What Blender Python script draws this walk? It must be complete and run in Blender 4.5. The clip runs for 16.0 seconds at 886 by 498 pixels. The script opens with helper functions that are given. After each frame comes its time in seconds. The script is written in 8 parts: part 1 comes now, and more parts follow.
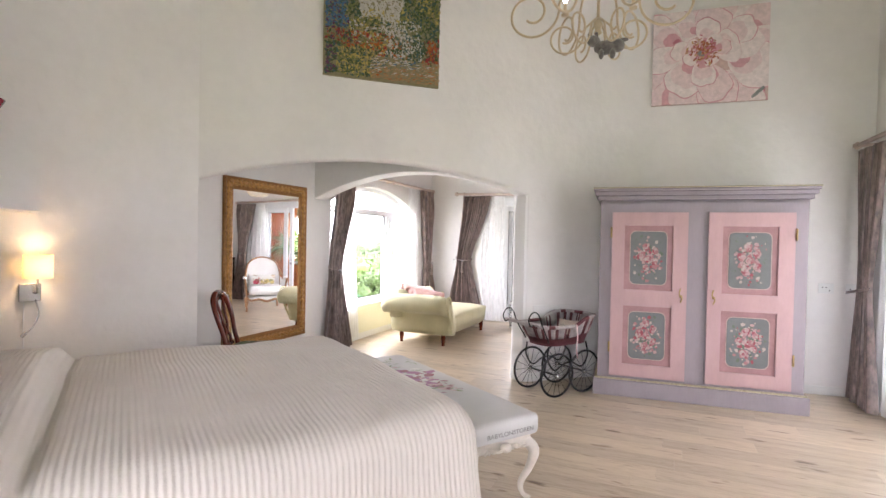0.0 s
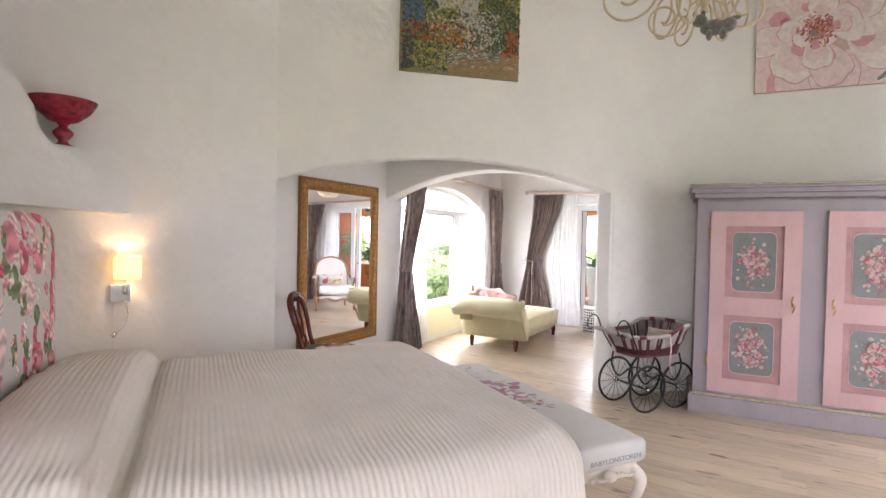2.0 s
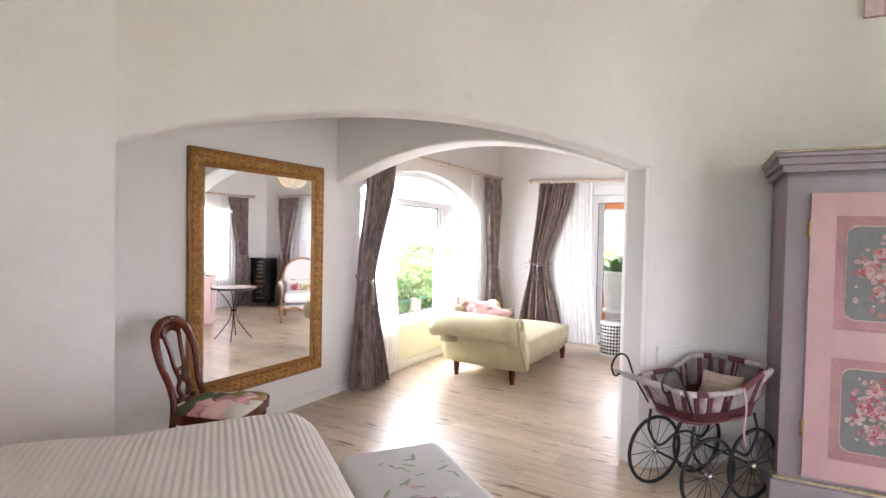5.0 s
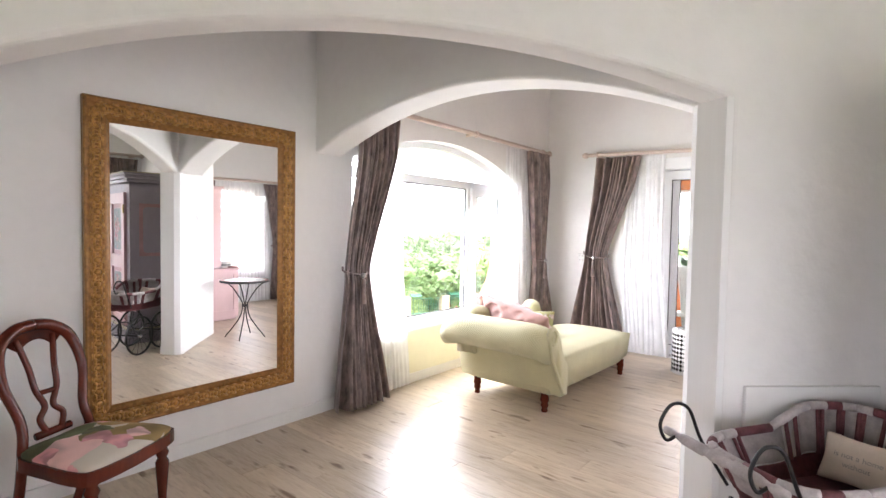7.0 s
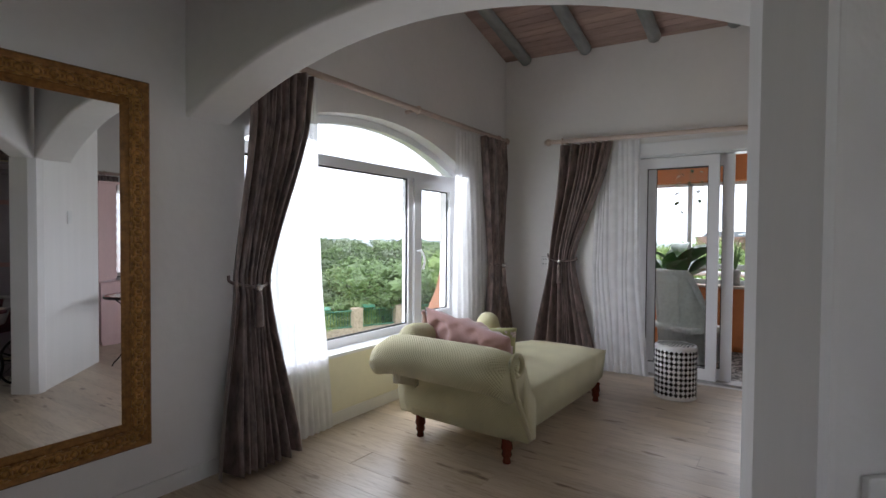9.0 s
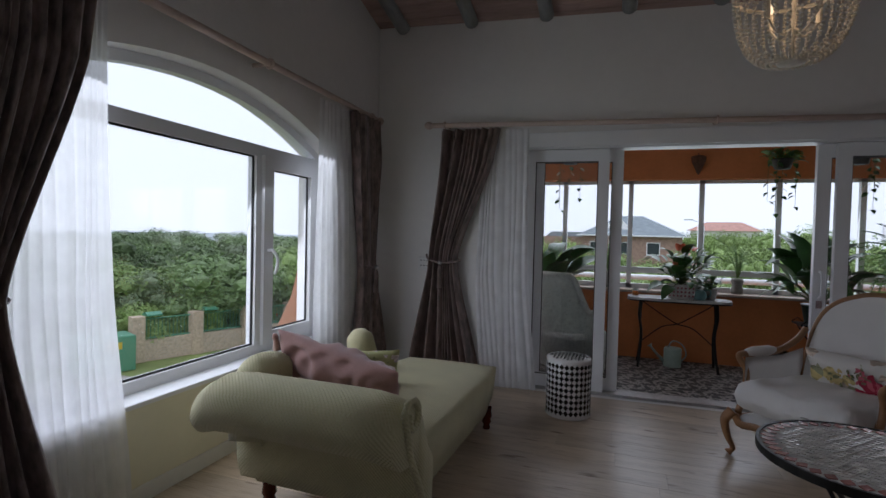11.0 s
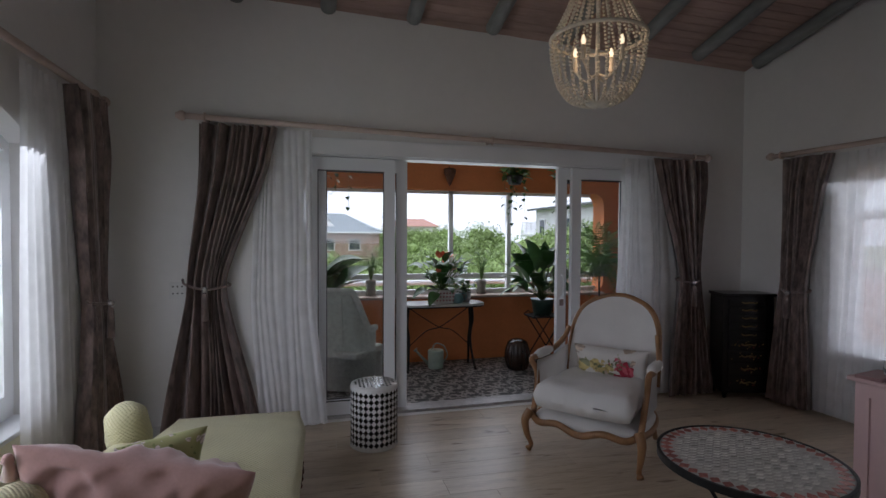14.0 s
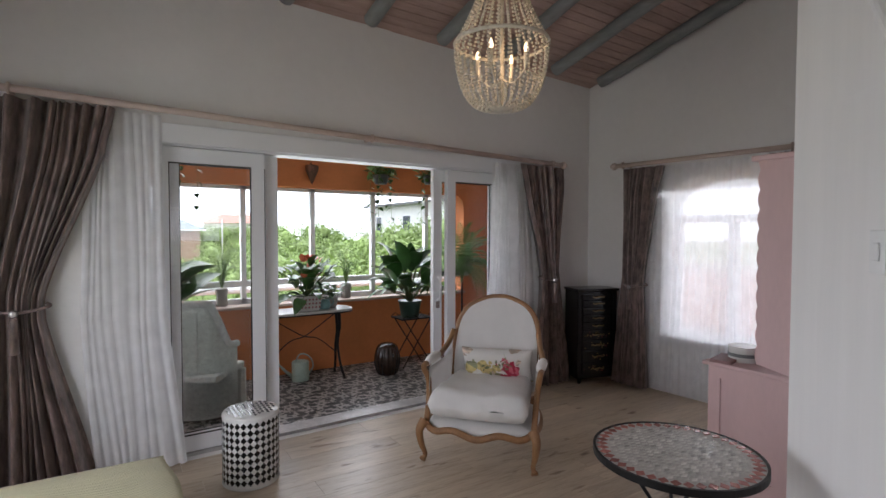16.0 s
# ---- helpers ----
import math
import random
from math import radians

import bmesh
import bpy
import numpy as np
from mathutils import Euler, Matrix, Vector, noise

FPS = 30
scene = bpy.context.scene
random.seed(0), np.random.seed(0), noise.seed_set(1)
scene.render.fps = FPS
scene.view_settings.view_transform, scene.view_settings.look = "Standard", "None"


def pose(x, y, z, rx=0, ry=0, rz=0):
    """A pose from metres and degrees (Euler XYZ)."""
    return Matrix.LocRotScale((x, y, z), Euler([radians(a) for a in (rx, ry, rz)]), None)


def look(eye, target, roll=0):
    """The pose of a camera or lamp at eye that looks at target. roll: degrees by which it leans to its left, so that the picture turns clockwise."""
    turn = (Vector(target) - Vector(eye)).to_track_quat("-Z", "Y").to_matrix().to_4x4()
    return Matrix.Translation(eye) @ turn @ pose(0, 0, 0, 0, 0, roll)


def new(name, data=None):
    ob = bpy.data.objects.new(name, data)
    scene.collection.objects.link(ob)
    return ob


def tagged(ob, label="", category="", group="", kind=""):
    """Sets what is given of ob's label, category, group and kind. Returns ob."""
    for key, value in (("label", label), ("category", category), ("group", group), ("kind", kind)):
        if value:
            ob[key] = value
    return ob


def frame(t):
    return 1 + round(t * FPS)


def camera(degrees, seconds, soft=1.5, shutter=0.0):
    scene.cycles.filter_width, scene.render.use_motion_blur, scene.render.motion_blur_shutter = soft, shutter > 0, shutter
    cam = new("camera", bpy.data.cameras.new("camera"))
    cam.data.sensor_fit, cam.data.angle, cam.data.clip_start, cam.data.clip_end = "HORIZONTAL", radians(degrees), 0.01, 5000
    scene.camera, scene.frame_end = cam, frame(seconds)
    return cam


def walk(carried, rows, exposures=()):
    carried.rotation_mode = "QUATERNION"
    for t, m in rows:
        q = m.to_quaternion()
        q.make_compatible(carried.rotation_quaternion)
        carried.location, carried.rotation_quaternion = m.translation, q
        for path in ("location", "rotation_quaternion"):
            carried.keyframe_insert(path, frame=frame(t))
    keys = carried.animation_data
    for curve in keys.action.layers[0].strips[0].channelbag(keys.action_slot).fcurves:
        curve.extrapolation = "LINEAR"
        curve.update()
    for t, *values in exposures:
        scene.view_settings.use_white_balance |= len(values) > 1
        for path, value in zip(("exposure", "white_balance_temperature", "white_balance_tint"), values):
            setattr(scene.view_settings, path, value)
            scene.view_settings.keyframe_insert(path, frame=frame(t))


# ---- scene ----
cam = camera(82.0, 16.0)
PATH = [
    (0, (0.403, 0.29, 1.474), (-0.394, 2.124, 1.436), 1.1),
    (0.5, (0.369, 0.296, 1.481), (-0.494, 2.1, 1.44), 1.2),
    (1, (0.306, 0.305, 1.474), (-0.619, 2.079, 1.436), 1.2),
    (1.5, (0.24, 0.344, 1.488), (-0.737, 2.089, 1.444), 1.2),
    (2, (0.146, 0.417, 1.489), (-0.856, 2.147, 1.444), 1.2),
    (2.5, (0.097, 0.562, 1.489), (-0.914, 2.287, 1.441), 1.1),
    (3, (0.115, 0.835, 1.481), (-0.912, 2.551, 1.428), 1.0),
    (3.2, (0.114, 0.946, 1.481), (-0.92, 2.657, 1.428), 1.0),
    (5.3, (-0.355, 2.203, 1.493), (-1.401, 3.907, 1.441), 1.2),
    (5.5, (-0.358, 2.341, 1.488), (-1.48, 3.995, 1.431), 1.1),
    (6, (-0.387, 2.602, 1.458), (-1.622, 4.175, 1.401), 1.1),
    (6.5, (-0.414, 2.896, 1.409), (-1.695, 4.431, 1.34), 1.1),
    (7, (-0.479, 3.218, 1.413), (-1.762, 4.75, 1.331), 1.0),
    (7.5, (-0.585, 3.518, 1.368), (-1.865, 5.053, 1.278), 1.0),
    (8, (-0.676, 3.767, 1.384), (-1.95, 5.306, 1.287), 1.0),
    (8.2, (-0.728, 3.849, 1.377), (-1.99, 5.397, 1.285), 0.8),
    (10.3, (-1.302, 4.565, 1.285), (-2.194, 6.355, 1.255), 1.6),
    (10.5, (-1.337, 4.678, 1.306), (-2.187, 6.488, 1.259), 1.8),
    (11, (-1.477, 4.755, 1.335), (-2.138, 6.642, 1.281), 1.4),
    (11.5, (-1.635, 4.82, 1.367), (-2.104, 6.764, 1.304), 1.1),
    (12, (-1.791, 4.866, 1.373), (-2.065, 6.846, 1.315), 0.9),
    (12.5, (-1.896, 4.977, 1.398), (-1.984, 6.974, 1.335), 0.8),
    (13, (-1.995, 5.075, 1.419), (-1.883, 7.071, 1.367), 0.6),
    (13.5, (-2.075, 5.11, 1.459), (-1.776, 7.087, 1.402), 0.3),
    (14, (-2.205, 5.117, 1.481), (-1.731, 7.06, 1.428), 0.3),
    (14.5, (-2.322, 5.137, 1.505), (-1.684, 7.032, 1.45), 0.3),
    (15, (-2.379, 5.221, 1.529), (-1.595, 7.06, 1.469), 0.2),
    (15.5, (-2.444, 5.354, 1.547), (-1.508, 7.121, 1.483), 0.1),
    (16, (-2.494, 5.442, 1.531), (-1.422, 7.13, 1.467), 0.1),
]
walk(cam, [(t, look(eye, target, roll)) for t, eye, target, roll in PATH],
     exposures=[(0, 0.98, 6350, 17), (3.2, 1.02, 6400, 18), (5.5, 1.06, 6350, 18), (6.5, 1.08, 6300, 17), (7.5, 0.72, 6250, 15), (8.2, -0.1, 6150, 13), (10.3, -2.1, 5900, 14), (11.5, -2.25, 5800, 13), (12.5, -2.4, 5800, 13),
                (13.5, -2.1, 5800, 14), (14.5, -1.7, 6100, 14), (16, -0.95, 6200, 14)])
# ---- world and lights ----
world = bpy.data.worlds.new("sky")
scene.world = world
world.use_nodes = True
wn = world.node_tree
sky = wn.nodes.new("ShaderNodeTexSky")
sky.sky_type = "NISHITA"
sky.sun_disc = False
sky.sun_elevation = radians(50)
sky.sun_rotation = radians(200)
sky.dust_density = 6.0
sky.ozone_density = 0.6
haze = wn.nodes.new("ShaderNodeMix")
haze.data_type = "RGBA"
haze.inputs[0].default_value = 0.82
haze.inputs[7].default_value = (24.0, 25.0, 26.5, 1)
wn.links.new(sky.outputs[0], haze.inputs[6])
wn.links.new(haze.outputs[2], wn.nodes["Background"].inputs[0])
wn.nodes["Background"].inputs[1].default_value = 0.235

sun_data = bpy.data.lights.new("sun", "SUN")
sun_data.energy, sun_data.angle, sun_data.color = 0.9, radians(25), (1, 0.96, 0.9)
sun = new("sun", sun_data)
sun.matrix_basis = look((0, 0, 20), (9, 7, 0))


def window_light(name, eye, target, w, h, watts):
    d = bpy.data.lights.new(name, "AREA")
    d.shape, d.size, d.size_y, d.energy, d.color = "RECTANGLE", w, h, watts, (0.97, 0.985, 1.0)
    ob = new(name, d)
    ob.matrix_basis = look(eye, target)
    return ob


# skylight standing in the window openings; the bedroom's south lamp is an added fill
window_light("window_light_lounge", (-3.95, 7.1, 1.3), (0, 7.1, -0.9), 2.3, 1.5, 78)
window_light("window_light_lounge_east", (2.25, 7.9, 1.3), (-2, 7.6, -0.8), 1.2, 1.4, 10)
window_light("window_light_bedroom", (2.52, 4.4, 1.5), (-2, 3.6, 0.9), 2.6, 1.9, 27)
# added fill from the unseen south end, no known window there
window_light("fill_light_bedroom_south", (0.2, -2.35, 1.6), (-0.5, 3, 1.4), 3.4, 1.9, 13)
window_light("window_light_veranda", (-1.2, 11.24, 1.45), (-1.2, 9.6, 0.5), 4.8, 1.1, 85)


# ---- materials ----
def link(nt, a, b):
    nt.links.new(a, b)


def material(name, color, rough=0.6, metal=0.0, var=0.12, scale=6.0, fine=60.0, bump=0.15, depth=0.002, spec=0.5, stretch=(1, 1, 1), sheen=0.0, rand=0.0, dark=None):
    """Principled surface with colour variation at two scales and a fine relief, in object metres."""
    m = bpy.data.materials.new(name)
    m.use_nodes = True
    nt = m.node_tree
    b = nt.nodes["Principled BSDF"]
    co = nt.nodes.new("ShaderNodeTexCoord")
    mp = nt.nodes.new("ShaderNodeMapping")
    mp.inputs["Scale"].default_value = stretch
    link(nt, co.outputs["Object"], mp.inputs[0])
    n1 = nt.nodes.new("ShaderNodeTexNoise")
    n1.inputs["Scale"].default_value, n1.inputs["Detail"].default_value = scale, 4
    n2 = nt.nodes.new("ShaderNodeTexNoise")
    n2.inputs["Scale"].default_value, n2.inputs["Detail"].default_value = fine, 3
    link(nt, mp.outputs[0], n1.inputs[0])
    link(nt, mp.outputs[0], n2.inputs[0])
    add = nt.nodes.new("ShaderNodeMath")
    add.operation = "MULTIPLY_ADD"
    link(nt, n2.outputs[0], add.inputs[0])
    add.inputs[1].default_value = 0.4
    link(nt, n1.outputs[0], add.inputs[2])
    ramp = nt.nodes.new("ShaderNodeValToRGB")
    e = ramp.color_ramp.elements
    lo = dark or [c * (1 - var) for c in color]
    hi = [min(1, c * (1 + var * 0.5)) for c in color]
    e[0].position, e[0].color = 0.45, (*lo, 1)
    e[1].position, e[1].color = 0.95, (*hi, 1)
    link(nt, add.outputs[0], ramp.inputs[0])
    out = ramp.outputs[0]
    if rand:
        info = nt.nodes.new("ShaderNodeObjectInfo")
        hs = nt.nodes.new("ShaderNodeHueSaturation")
        mr = nt.nodes.new("ShaderNodeMapRange")
        mr.inputs[3].default_value, mr.inputs[4].default_value = 1 - rand, 1 + rand
        link(nt, info.outputs["Random"], mr.inputs[0])
        link(nt, mr.outputs[0], hs.inputs["Value"])
        link(nt, out, hs.inputs["Color"])
        out = hs.outputs[0]
    link(nt, out, b.inputs["Base Color"])
    b.inputs["Roughness"].default_value = rough
    b.inputs["Metallic"].default_value = metal
    b.inputs["Specular IOR Level"].default_value = spec
    if sheen:
        b.inputs["Sheen Weight"].default_value = sheen
        b.inputs["Sheen Roughness"].default_value = 0.5
    if bump:
        bp = nt.nodes.new("ShaderNodeBump")
        bp.inputs["Strength"].default_value, bp.inputs["Distance"].default_value = bump, depth
        link(nt, add.outputs[0], bp.inputs["Height"])
        link(nt, bp.outputs[0], b.inputs["Normal"])
    return m


def glass(name, tint=(1, 1, 1), mixed=0.12, rough=0.0):
    """Thin clear pane: mostly see-through, with a faint mirror."""
    m = bpy.data.materials.new(name)
    m.use_nodes = True
    nt = m.node_tree
    nt.nodes.remove(nt.nodes["Principled BSDF"])
    tr, gl, mx = nt.nodes.new("ShaderNodeBsdfTransparent"), nt.nodes.new("ShaderNodeBsdfGlossy"), nt.nodes.new("ShaderNodeMixShader")
    tr.inputs[0].default_value = (*tint, 1)
    gl.inputs["Roughness"].default_value = rough
    lw, pw = nt.nodes.new("ShaderNodeLayerWeight"), nt.nodes.new("ShaderNodeMath")
    lw.inputs[0].default_value = 0.5
    pw.operation = "POWER"
    pw.inputs[1].default_value = 4.0
    sc = nt.nodes.new("ShaderNodeMath")
    sc.operation = "MULTIPLY_ADD"
    sc.inputs[1].default_value, sc.inputs[2].default_value = 0.45, 0.025
    link(nt, lw.outputs["Facing"], pw.inputs[0])
    link(nt, pw.outputs[0], sc.inputs[0])
    link(nt, sc.outputs[0], mx.inputs[0])
    link(nt, tr.outputs[0], mx.inputs[1])
    link(nt, gl.outputs[0], mx.inputs[2])
    link(nt, mx.outputs[0], nt.nodes["Material Output"].inputs[0])
    return m


def sheer(name, color=(0.93, 0.93, 0.94), open_part=0.28, weave=0.0):
    """Thin voile: part see-through, part translucent."""
    m = bpy.data.materials.new(name)
    m.use_nodes = True
    nt = m.node_tree
    nt.nodes.remove(nt.nodes["Principled BSDF"])
    tr, tl, df = nt.nodes.new("ShaderNodeBsdfTransparent"), nt.nodes.new("ShaderNodeBsdfTranslucent"), nt.nodes.new("ShaderNodeBsdfDiffuse")
    a, b = nt.nodes.new("ShaderNodeMixShader"), nt.nodes.new("ShaderNodeMixShader")
    tl.inputs[0].default_value = df.inputs[0].default_value = (*color, 1)
    a.inputs[0].default_value = 0.5
    link(nt, tl.outputs[0], a.inputs[1])
    link(nt, df.outputs[0], a.inputs[2])
    co, ns = nt.nodes.new("ShaderNodeTexCoord"), nt.nodes.new("ShaderNodeTexNoise")
    ns.inputs["Scale"].default_value = 9
    mr = nt.nodes.new("ShaderNodeMapRange")
    mr.inputs[3].default_value, mr.inputs[4].default_value = 1 - open_part - 0.12, 1 - open_part + 0.12
    link(nt, co.outputs["Object"], ns.inputs[0])
    link(nt, ns.outputs[0], mr.inputs[0])
    link(nt, mr.outputs[0], b.inputs[0])
    link(nt, tr.outputs[0], b.inputs[1])
    link(nt, a.outputs[0], b.inputs[2])
    link(nt, b.outputs[0], nt.nodes["Material Output"].inputs[0])
    return m


def glow(name, color, strength):
    m = bpy.data.materials.new(name)
    m.use_nodes = True
    b = m.node_tree.nodes["Principled BSDF"]
    b.inputs["Base Color"].default_value = (*color, 1)
    b.inputs["Emission Color"].default_value = (*color, 1)
    b.inputs["Emission Strength"].default_value = strength
    return m


PLASTER = material("white_plaster", (0.80, 0.775, 0.755), 0.9, var=0.06, scale=1.6, fine=11, bump=0.9, depth=0.016, spec=0.15)
PLASTER_SMOOTH = material("white_wall_paint", (0.80, 0.785, 0.77), 0.85, var=0.05, scale=1.5, fine=16, bump=0.5, depth=0.008, spec=0.2)
CREAM_PAINT = material("cream_wall_paint", (0.80, 0.77, 0.62), 0.8, var=0.05, scale=2, fine=20, bump=0.2, depth=0.004)
ORANGE = material("terracotta_paint", (0.62, 0.21, 0.07), 0.75, var=0.14, scale=2.5, fine=25, bump=0.3, depth=0.005)
UPVC = material("white_upvc", (0.80, 0.81, 0.83), 0.35, var=0.03, scale=3, bump=0.03)
BASEBOARD = material("white_skirting_paint", (0.78, 0.77, 0.75), 0.5, var=0.05, bump=0.05)
GLASS = glass("window_glass")
MIRROR = material("mirror_silver", (0.93, 0.94, 0.94), 0.01, metal=1.0, var=0.01, bump=0)
BLACK_METAL = material("black_iron", (0.025, 0.024, 0.024), 0.45, metal=0.6, var=0.3, scale=20, bump=0.1)
CHROME = material("brushed_steel", (0.6, 0.6, 0.6), 0.25, metal=1.0, var=0.08, bump=0.03)
GOLD = material("antique_gold_leaf", (0.50, 0.27, 0.085), 0.34, metal=0.8, var=0.5, scale=30, fine=160, bump=0.5, depth=0.004)
ROD_WOOD = material("pale_limed_wood", (0.58, 0.46, 0.40), 0.6, var=0.15, scale=8, fine=50, bump=0.15, stretch=(1, 1, 1))
MAHOGANY = material("dark_red_mahogany", (0.12, 0.022, 0.011), 0.2, spec=0.35, var=0.45, scale=7, fine=60, bump=0.08, stretch=(1, 1, 0.25))
OAK = material("waxed_oak", (0.33, 0.17, 0.075), 0.5, var=0.35, scale=9, fine=80, bump=0.25, stretch=(1, 1, 0.3))
LINEN = material("white_linen", (0.76, 0.74, 0.72), 0.95, var=0.06, scale=7, fine=300, bump=0.35, depth=0.002, sheen=0.15)
QUILT = material("white_ribbed_quilt", (0.70, 0.635, 0.585), 0.95, var=0.05, scale=4, fine=150, bump=0.3, depth=0.003, sheen=0.2)
TAUPE = material("taupe_damask", (0.245, 0.18, 0.162), 0.34, var=0.72, scale=20, fine=70, bump=0.5, depth=0.004, stretch=(1, 1, 0.4), sheen=0.25)
VOILE = sheer("white_voile", open_part=0.17)
LIME = material("pale_lime_weave", (0.57, 0.53, 0.32), 0.9, var=0.12, scale=5, fine=120, bump=0.3, depth=0.003, sheen=0.2)
PINK_CLOTH = material("dusty_pink_velvet", (0.42, 0.24, 0.22), 0.85, var=0.18, scale=9, fine=90, bump=0.3, depth=0.004, sheen=0.4)
PINK_PAINT = material("pale_pink_paint", (0.66, 0.465, 0.46), 0.55, var=0.08, scale=6, fine=60, bump=0.1, stretch=(1, 1, 0.3))
PINK_DOOR = material("dusty_pink_door_paint", (0.47, 0.305, 0.305), 0.5, var=0.10, scale=6, fine=60, bump=0.12, stretch=(1, 1, 0.3))
LILAC = material("greyed_lilac_paint", (0.285, 0.245, 0.27), 0.55, var=0.12, scale=5, fine=50, bump=0.12, stretch=(1, 1, 0.3))
GREY_BLUE = material("grey_blue_paint", (0.155, 0.165, 0.165), 0.55, var=0.12, scale=12, bump=0.08)
CREAM_ENAMEL = material("cream_enamel", (0.62, 0.50, 0.34), 0.45, var=0.15, scale=20, bump=0.1)
BLACK_LACQUER = material("black_lacquer", (0.012, 0.011, 0.011), 0.18, var=0.2, bump=0.03)
BRASS = material("old_brass", (0.42, 0.30, 0.13), 0.35, metal=0.9, var=0.25, scale=30, bump=0.1)

# ---- building helpers ----
def part(name, bm, mat, parent=None, label="", smooth=False):
    """Links a bmesh as one mesh object, under a thing or a part where one is given."""
    me = bpy.data.meshes.new(name)
    bmesh.ops.recalc_face_normals(bm, faces=bm.faces)
    bm.to_mesh(me)
    bm.free()
    for m in mat if isinstance(mat, (list, tuple)) else (mat,):
        me.materials.append(m)
    if smooth:
        me.shade_smooth()
    ob = new(name, me)
    if parent is not None:
        ob.parent = parent
    if label:
        ob["label"] = label
    return ob


def thing(name, m, label, category, group="", kind=""):
    ob = new(name)
    ob.empty_display_size = 0.1
    ob.matrix_basis = m
    return tagged(ob, label, category, group, kind)


def structure(ob, label, category):
    return tagged(ob, label, category, kind="structure")


def add_box(bm, x0, y0, z0, x1, y1, z1, m=None, bevel=0.0):
    r = bmesh.ops.create_cube(bm, size=1)
    vs = r["verts"]
    bmesh.ops.scale(bm, vec=(x1 - x0, y1 - y0, z1 - z0), verts=vs)
    bmesh.ops.translate(bm, vec=((x0 + x1) / 2, (y0 + y1) / 2, (z0 + z1) / 2), verts=vs)
    if bevel:
        es = list({e for v in vs for e in v.link_edges})
        out = bmesh.ops.bevel(bm, geom=es, offset=bevel, segments=2, profile=0.5, affect="EDGES")
        vs = list({v for f in out["faces"] for v in f.verts} | {v for v in vs if v.is_valid})
    if m is not None:
        bmesh.ops.transform(bm, matrix=m, verts=vs)
    return vs


def box(x0, y0, z0, x1, y1, z1, m=None, bevel=0.0):
    bm = bmesh.new()
    add_box(bm, x0, y0, z0, x1, y1, z1, m, bevel)
    return bm


def add_lathe(bm, profile, n=24, m=None):
    """A turned body from (radius, height) pairs about z."""
    m = m or Matrix()
    rings = []
    for r, z in profile:
        if r < 1e-5:
            rings.append([bm.verts.new(m @ Vector((0, 0, z)))])
        else:
            rings.append([bm.verts.new(m @ Vector((r * math.cos(2 * math.pi * i / n), r * math.sin(2 * math.pi * i / n), z))) for i in range(n)])
    for a, b in zip(rings, rings[1:]):
        if len(a) == 1 and len(b) == 1:
            continue
        for i in range(n):
            j = (i + 1) % n
            if len(a) == 1:
                bm.faces.new((a[0], b[i], b[j]))
            elif len(b) == 1:
                bm.faces.new((a[i], a[j], b[0]))
            else:
                bm.faces.new((a[i], a[j], b[j], b[i]))
    return bm


def lathe(profile, n=24, m=None):
    return add_lathe(bmesh.new(), profile, n, m)


def add_tube(bm, pts, r, n=8, closed=False):
    """A round bar along points; r is a number or a list."""
    pts = [Vector(p) for p in pts]
    k = len(pts)
    rs = r if isinstance(r, (list, tuple)) else [r] * k
    up = Vector((0, 0, 1))
    rings = []
    for i, p in enumerate(pts):
        a = pts[(i - 1) % k] if closed or i else p
        b = pts[(i + 1) % k] if closed or i < k - 1 else p
        d = (b - a).normalized()
        if abs(d.dot(up)) > 0.95:
            up = Vector((1, 0, 0)) if abs(d.x) < 0.9 else Vector((0, 1, 0))
        s = d.cross(up).normalized()
        up = s.cross(d).normalized()
        rings.append([bm.verts.new(p + rs[i] * (math.cos(2 * math.pi * j / n) * s + math.sin(2 * math.pi * j / n) * up)) for j in range(n)])
    pairs = list(zip(rings, rings[1:])) + ([(rings[-1], rings[0])] if closed else [])
    for a, b in pairs:
        for j in range(n):
            bm.faces.new((a[j], a[(j + 1) % n], b[(j + 1) % n], b[j]))
    if not closed:
        bm.faces.new(rings[0][::-1])
        bm.faces.new(rings[-1])
    return bm


def tube(pts, r, n=8, closed=False):
    return add_tube(bmesh.new(), pts, r, n, closed)


def add_plate(bm, outer, thick, m, holes=()):
    """A flat plate with an outline in (u, v), pushed back by thick along local -w. m takes (u, v, w) to the world."""
    edges = []
    for loop in (outer, *holes):
        vs = [bm.verts.new((u, v, 0)) for u, v in loop]
        edges += [bm.edges.new((vs[i], vs[(i + 1) % len(vs)])) for i in range(len(vs))]
    fs = [g for g in bmesh.ops.triangle_fill(bm, use_beauty=True, use_dissolve=False, edges=edges)["geom"] if isinstance(g, bmesh.types.BMFace)]
    ext = bmesh.ops.extrude_face_region(bm, geom=fs)["geom"]
    moved = [g for g in ext if isinstance(g, bmesh.types.BMVert)]
    bmesh.ops.translate(bm, vec=(0, 0, -thick), verts=moved)
    vs = {v for e in edges for v in e.verts} | set(moved)
    bmesh.ops.transform(bm, matrix=m, verts=list(vs))
    return bm


def plate(outer, thick, m, holes=()):
    return add_plate(bmesh.new(), outer, thick, m, holes)


def upright(p0, p1, z=0.0):
    """Local (u, v, w) to the world: u along p0-p1, v up, w out to the right-hand side of the way."""
    d = Vector((p1[0] - p0[0], p1[1] - p0[1], 0)).normalized()
    m = Matrix(((d.x, 0, d.y, p0[0]), (d.y, 0, -d.x, p0[1]), (0, 1, 0, z), (0, 0, 0, 1)))
    return m


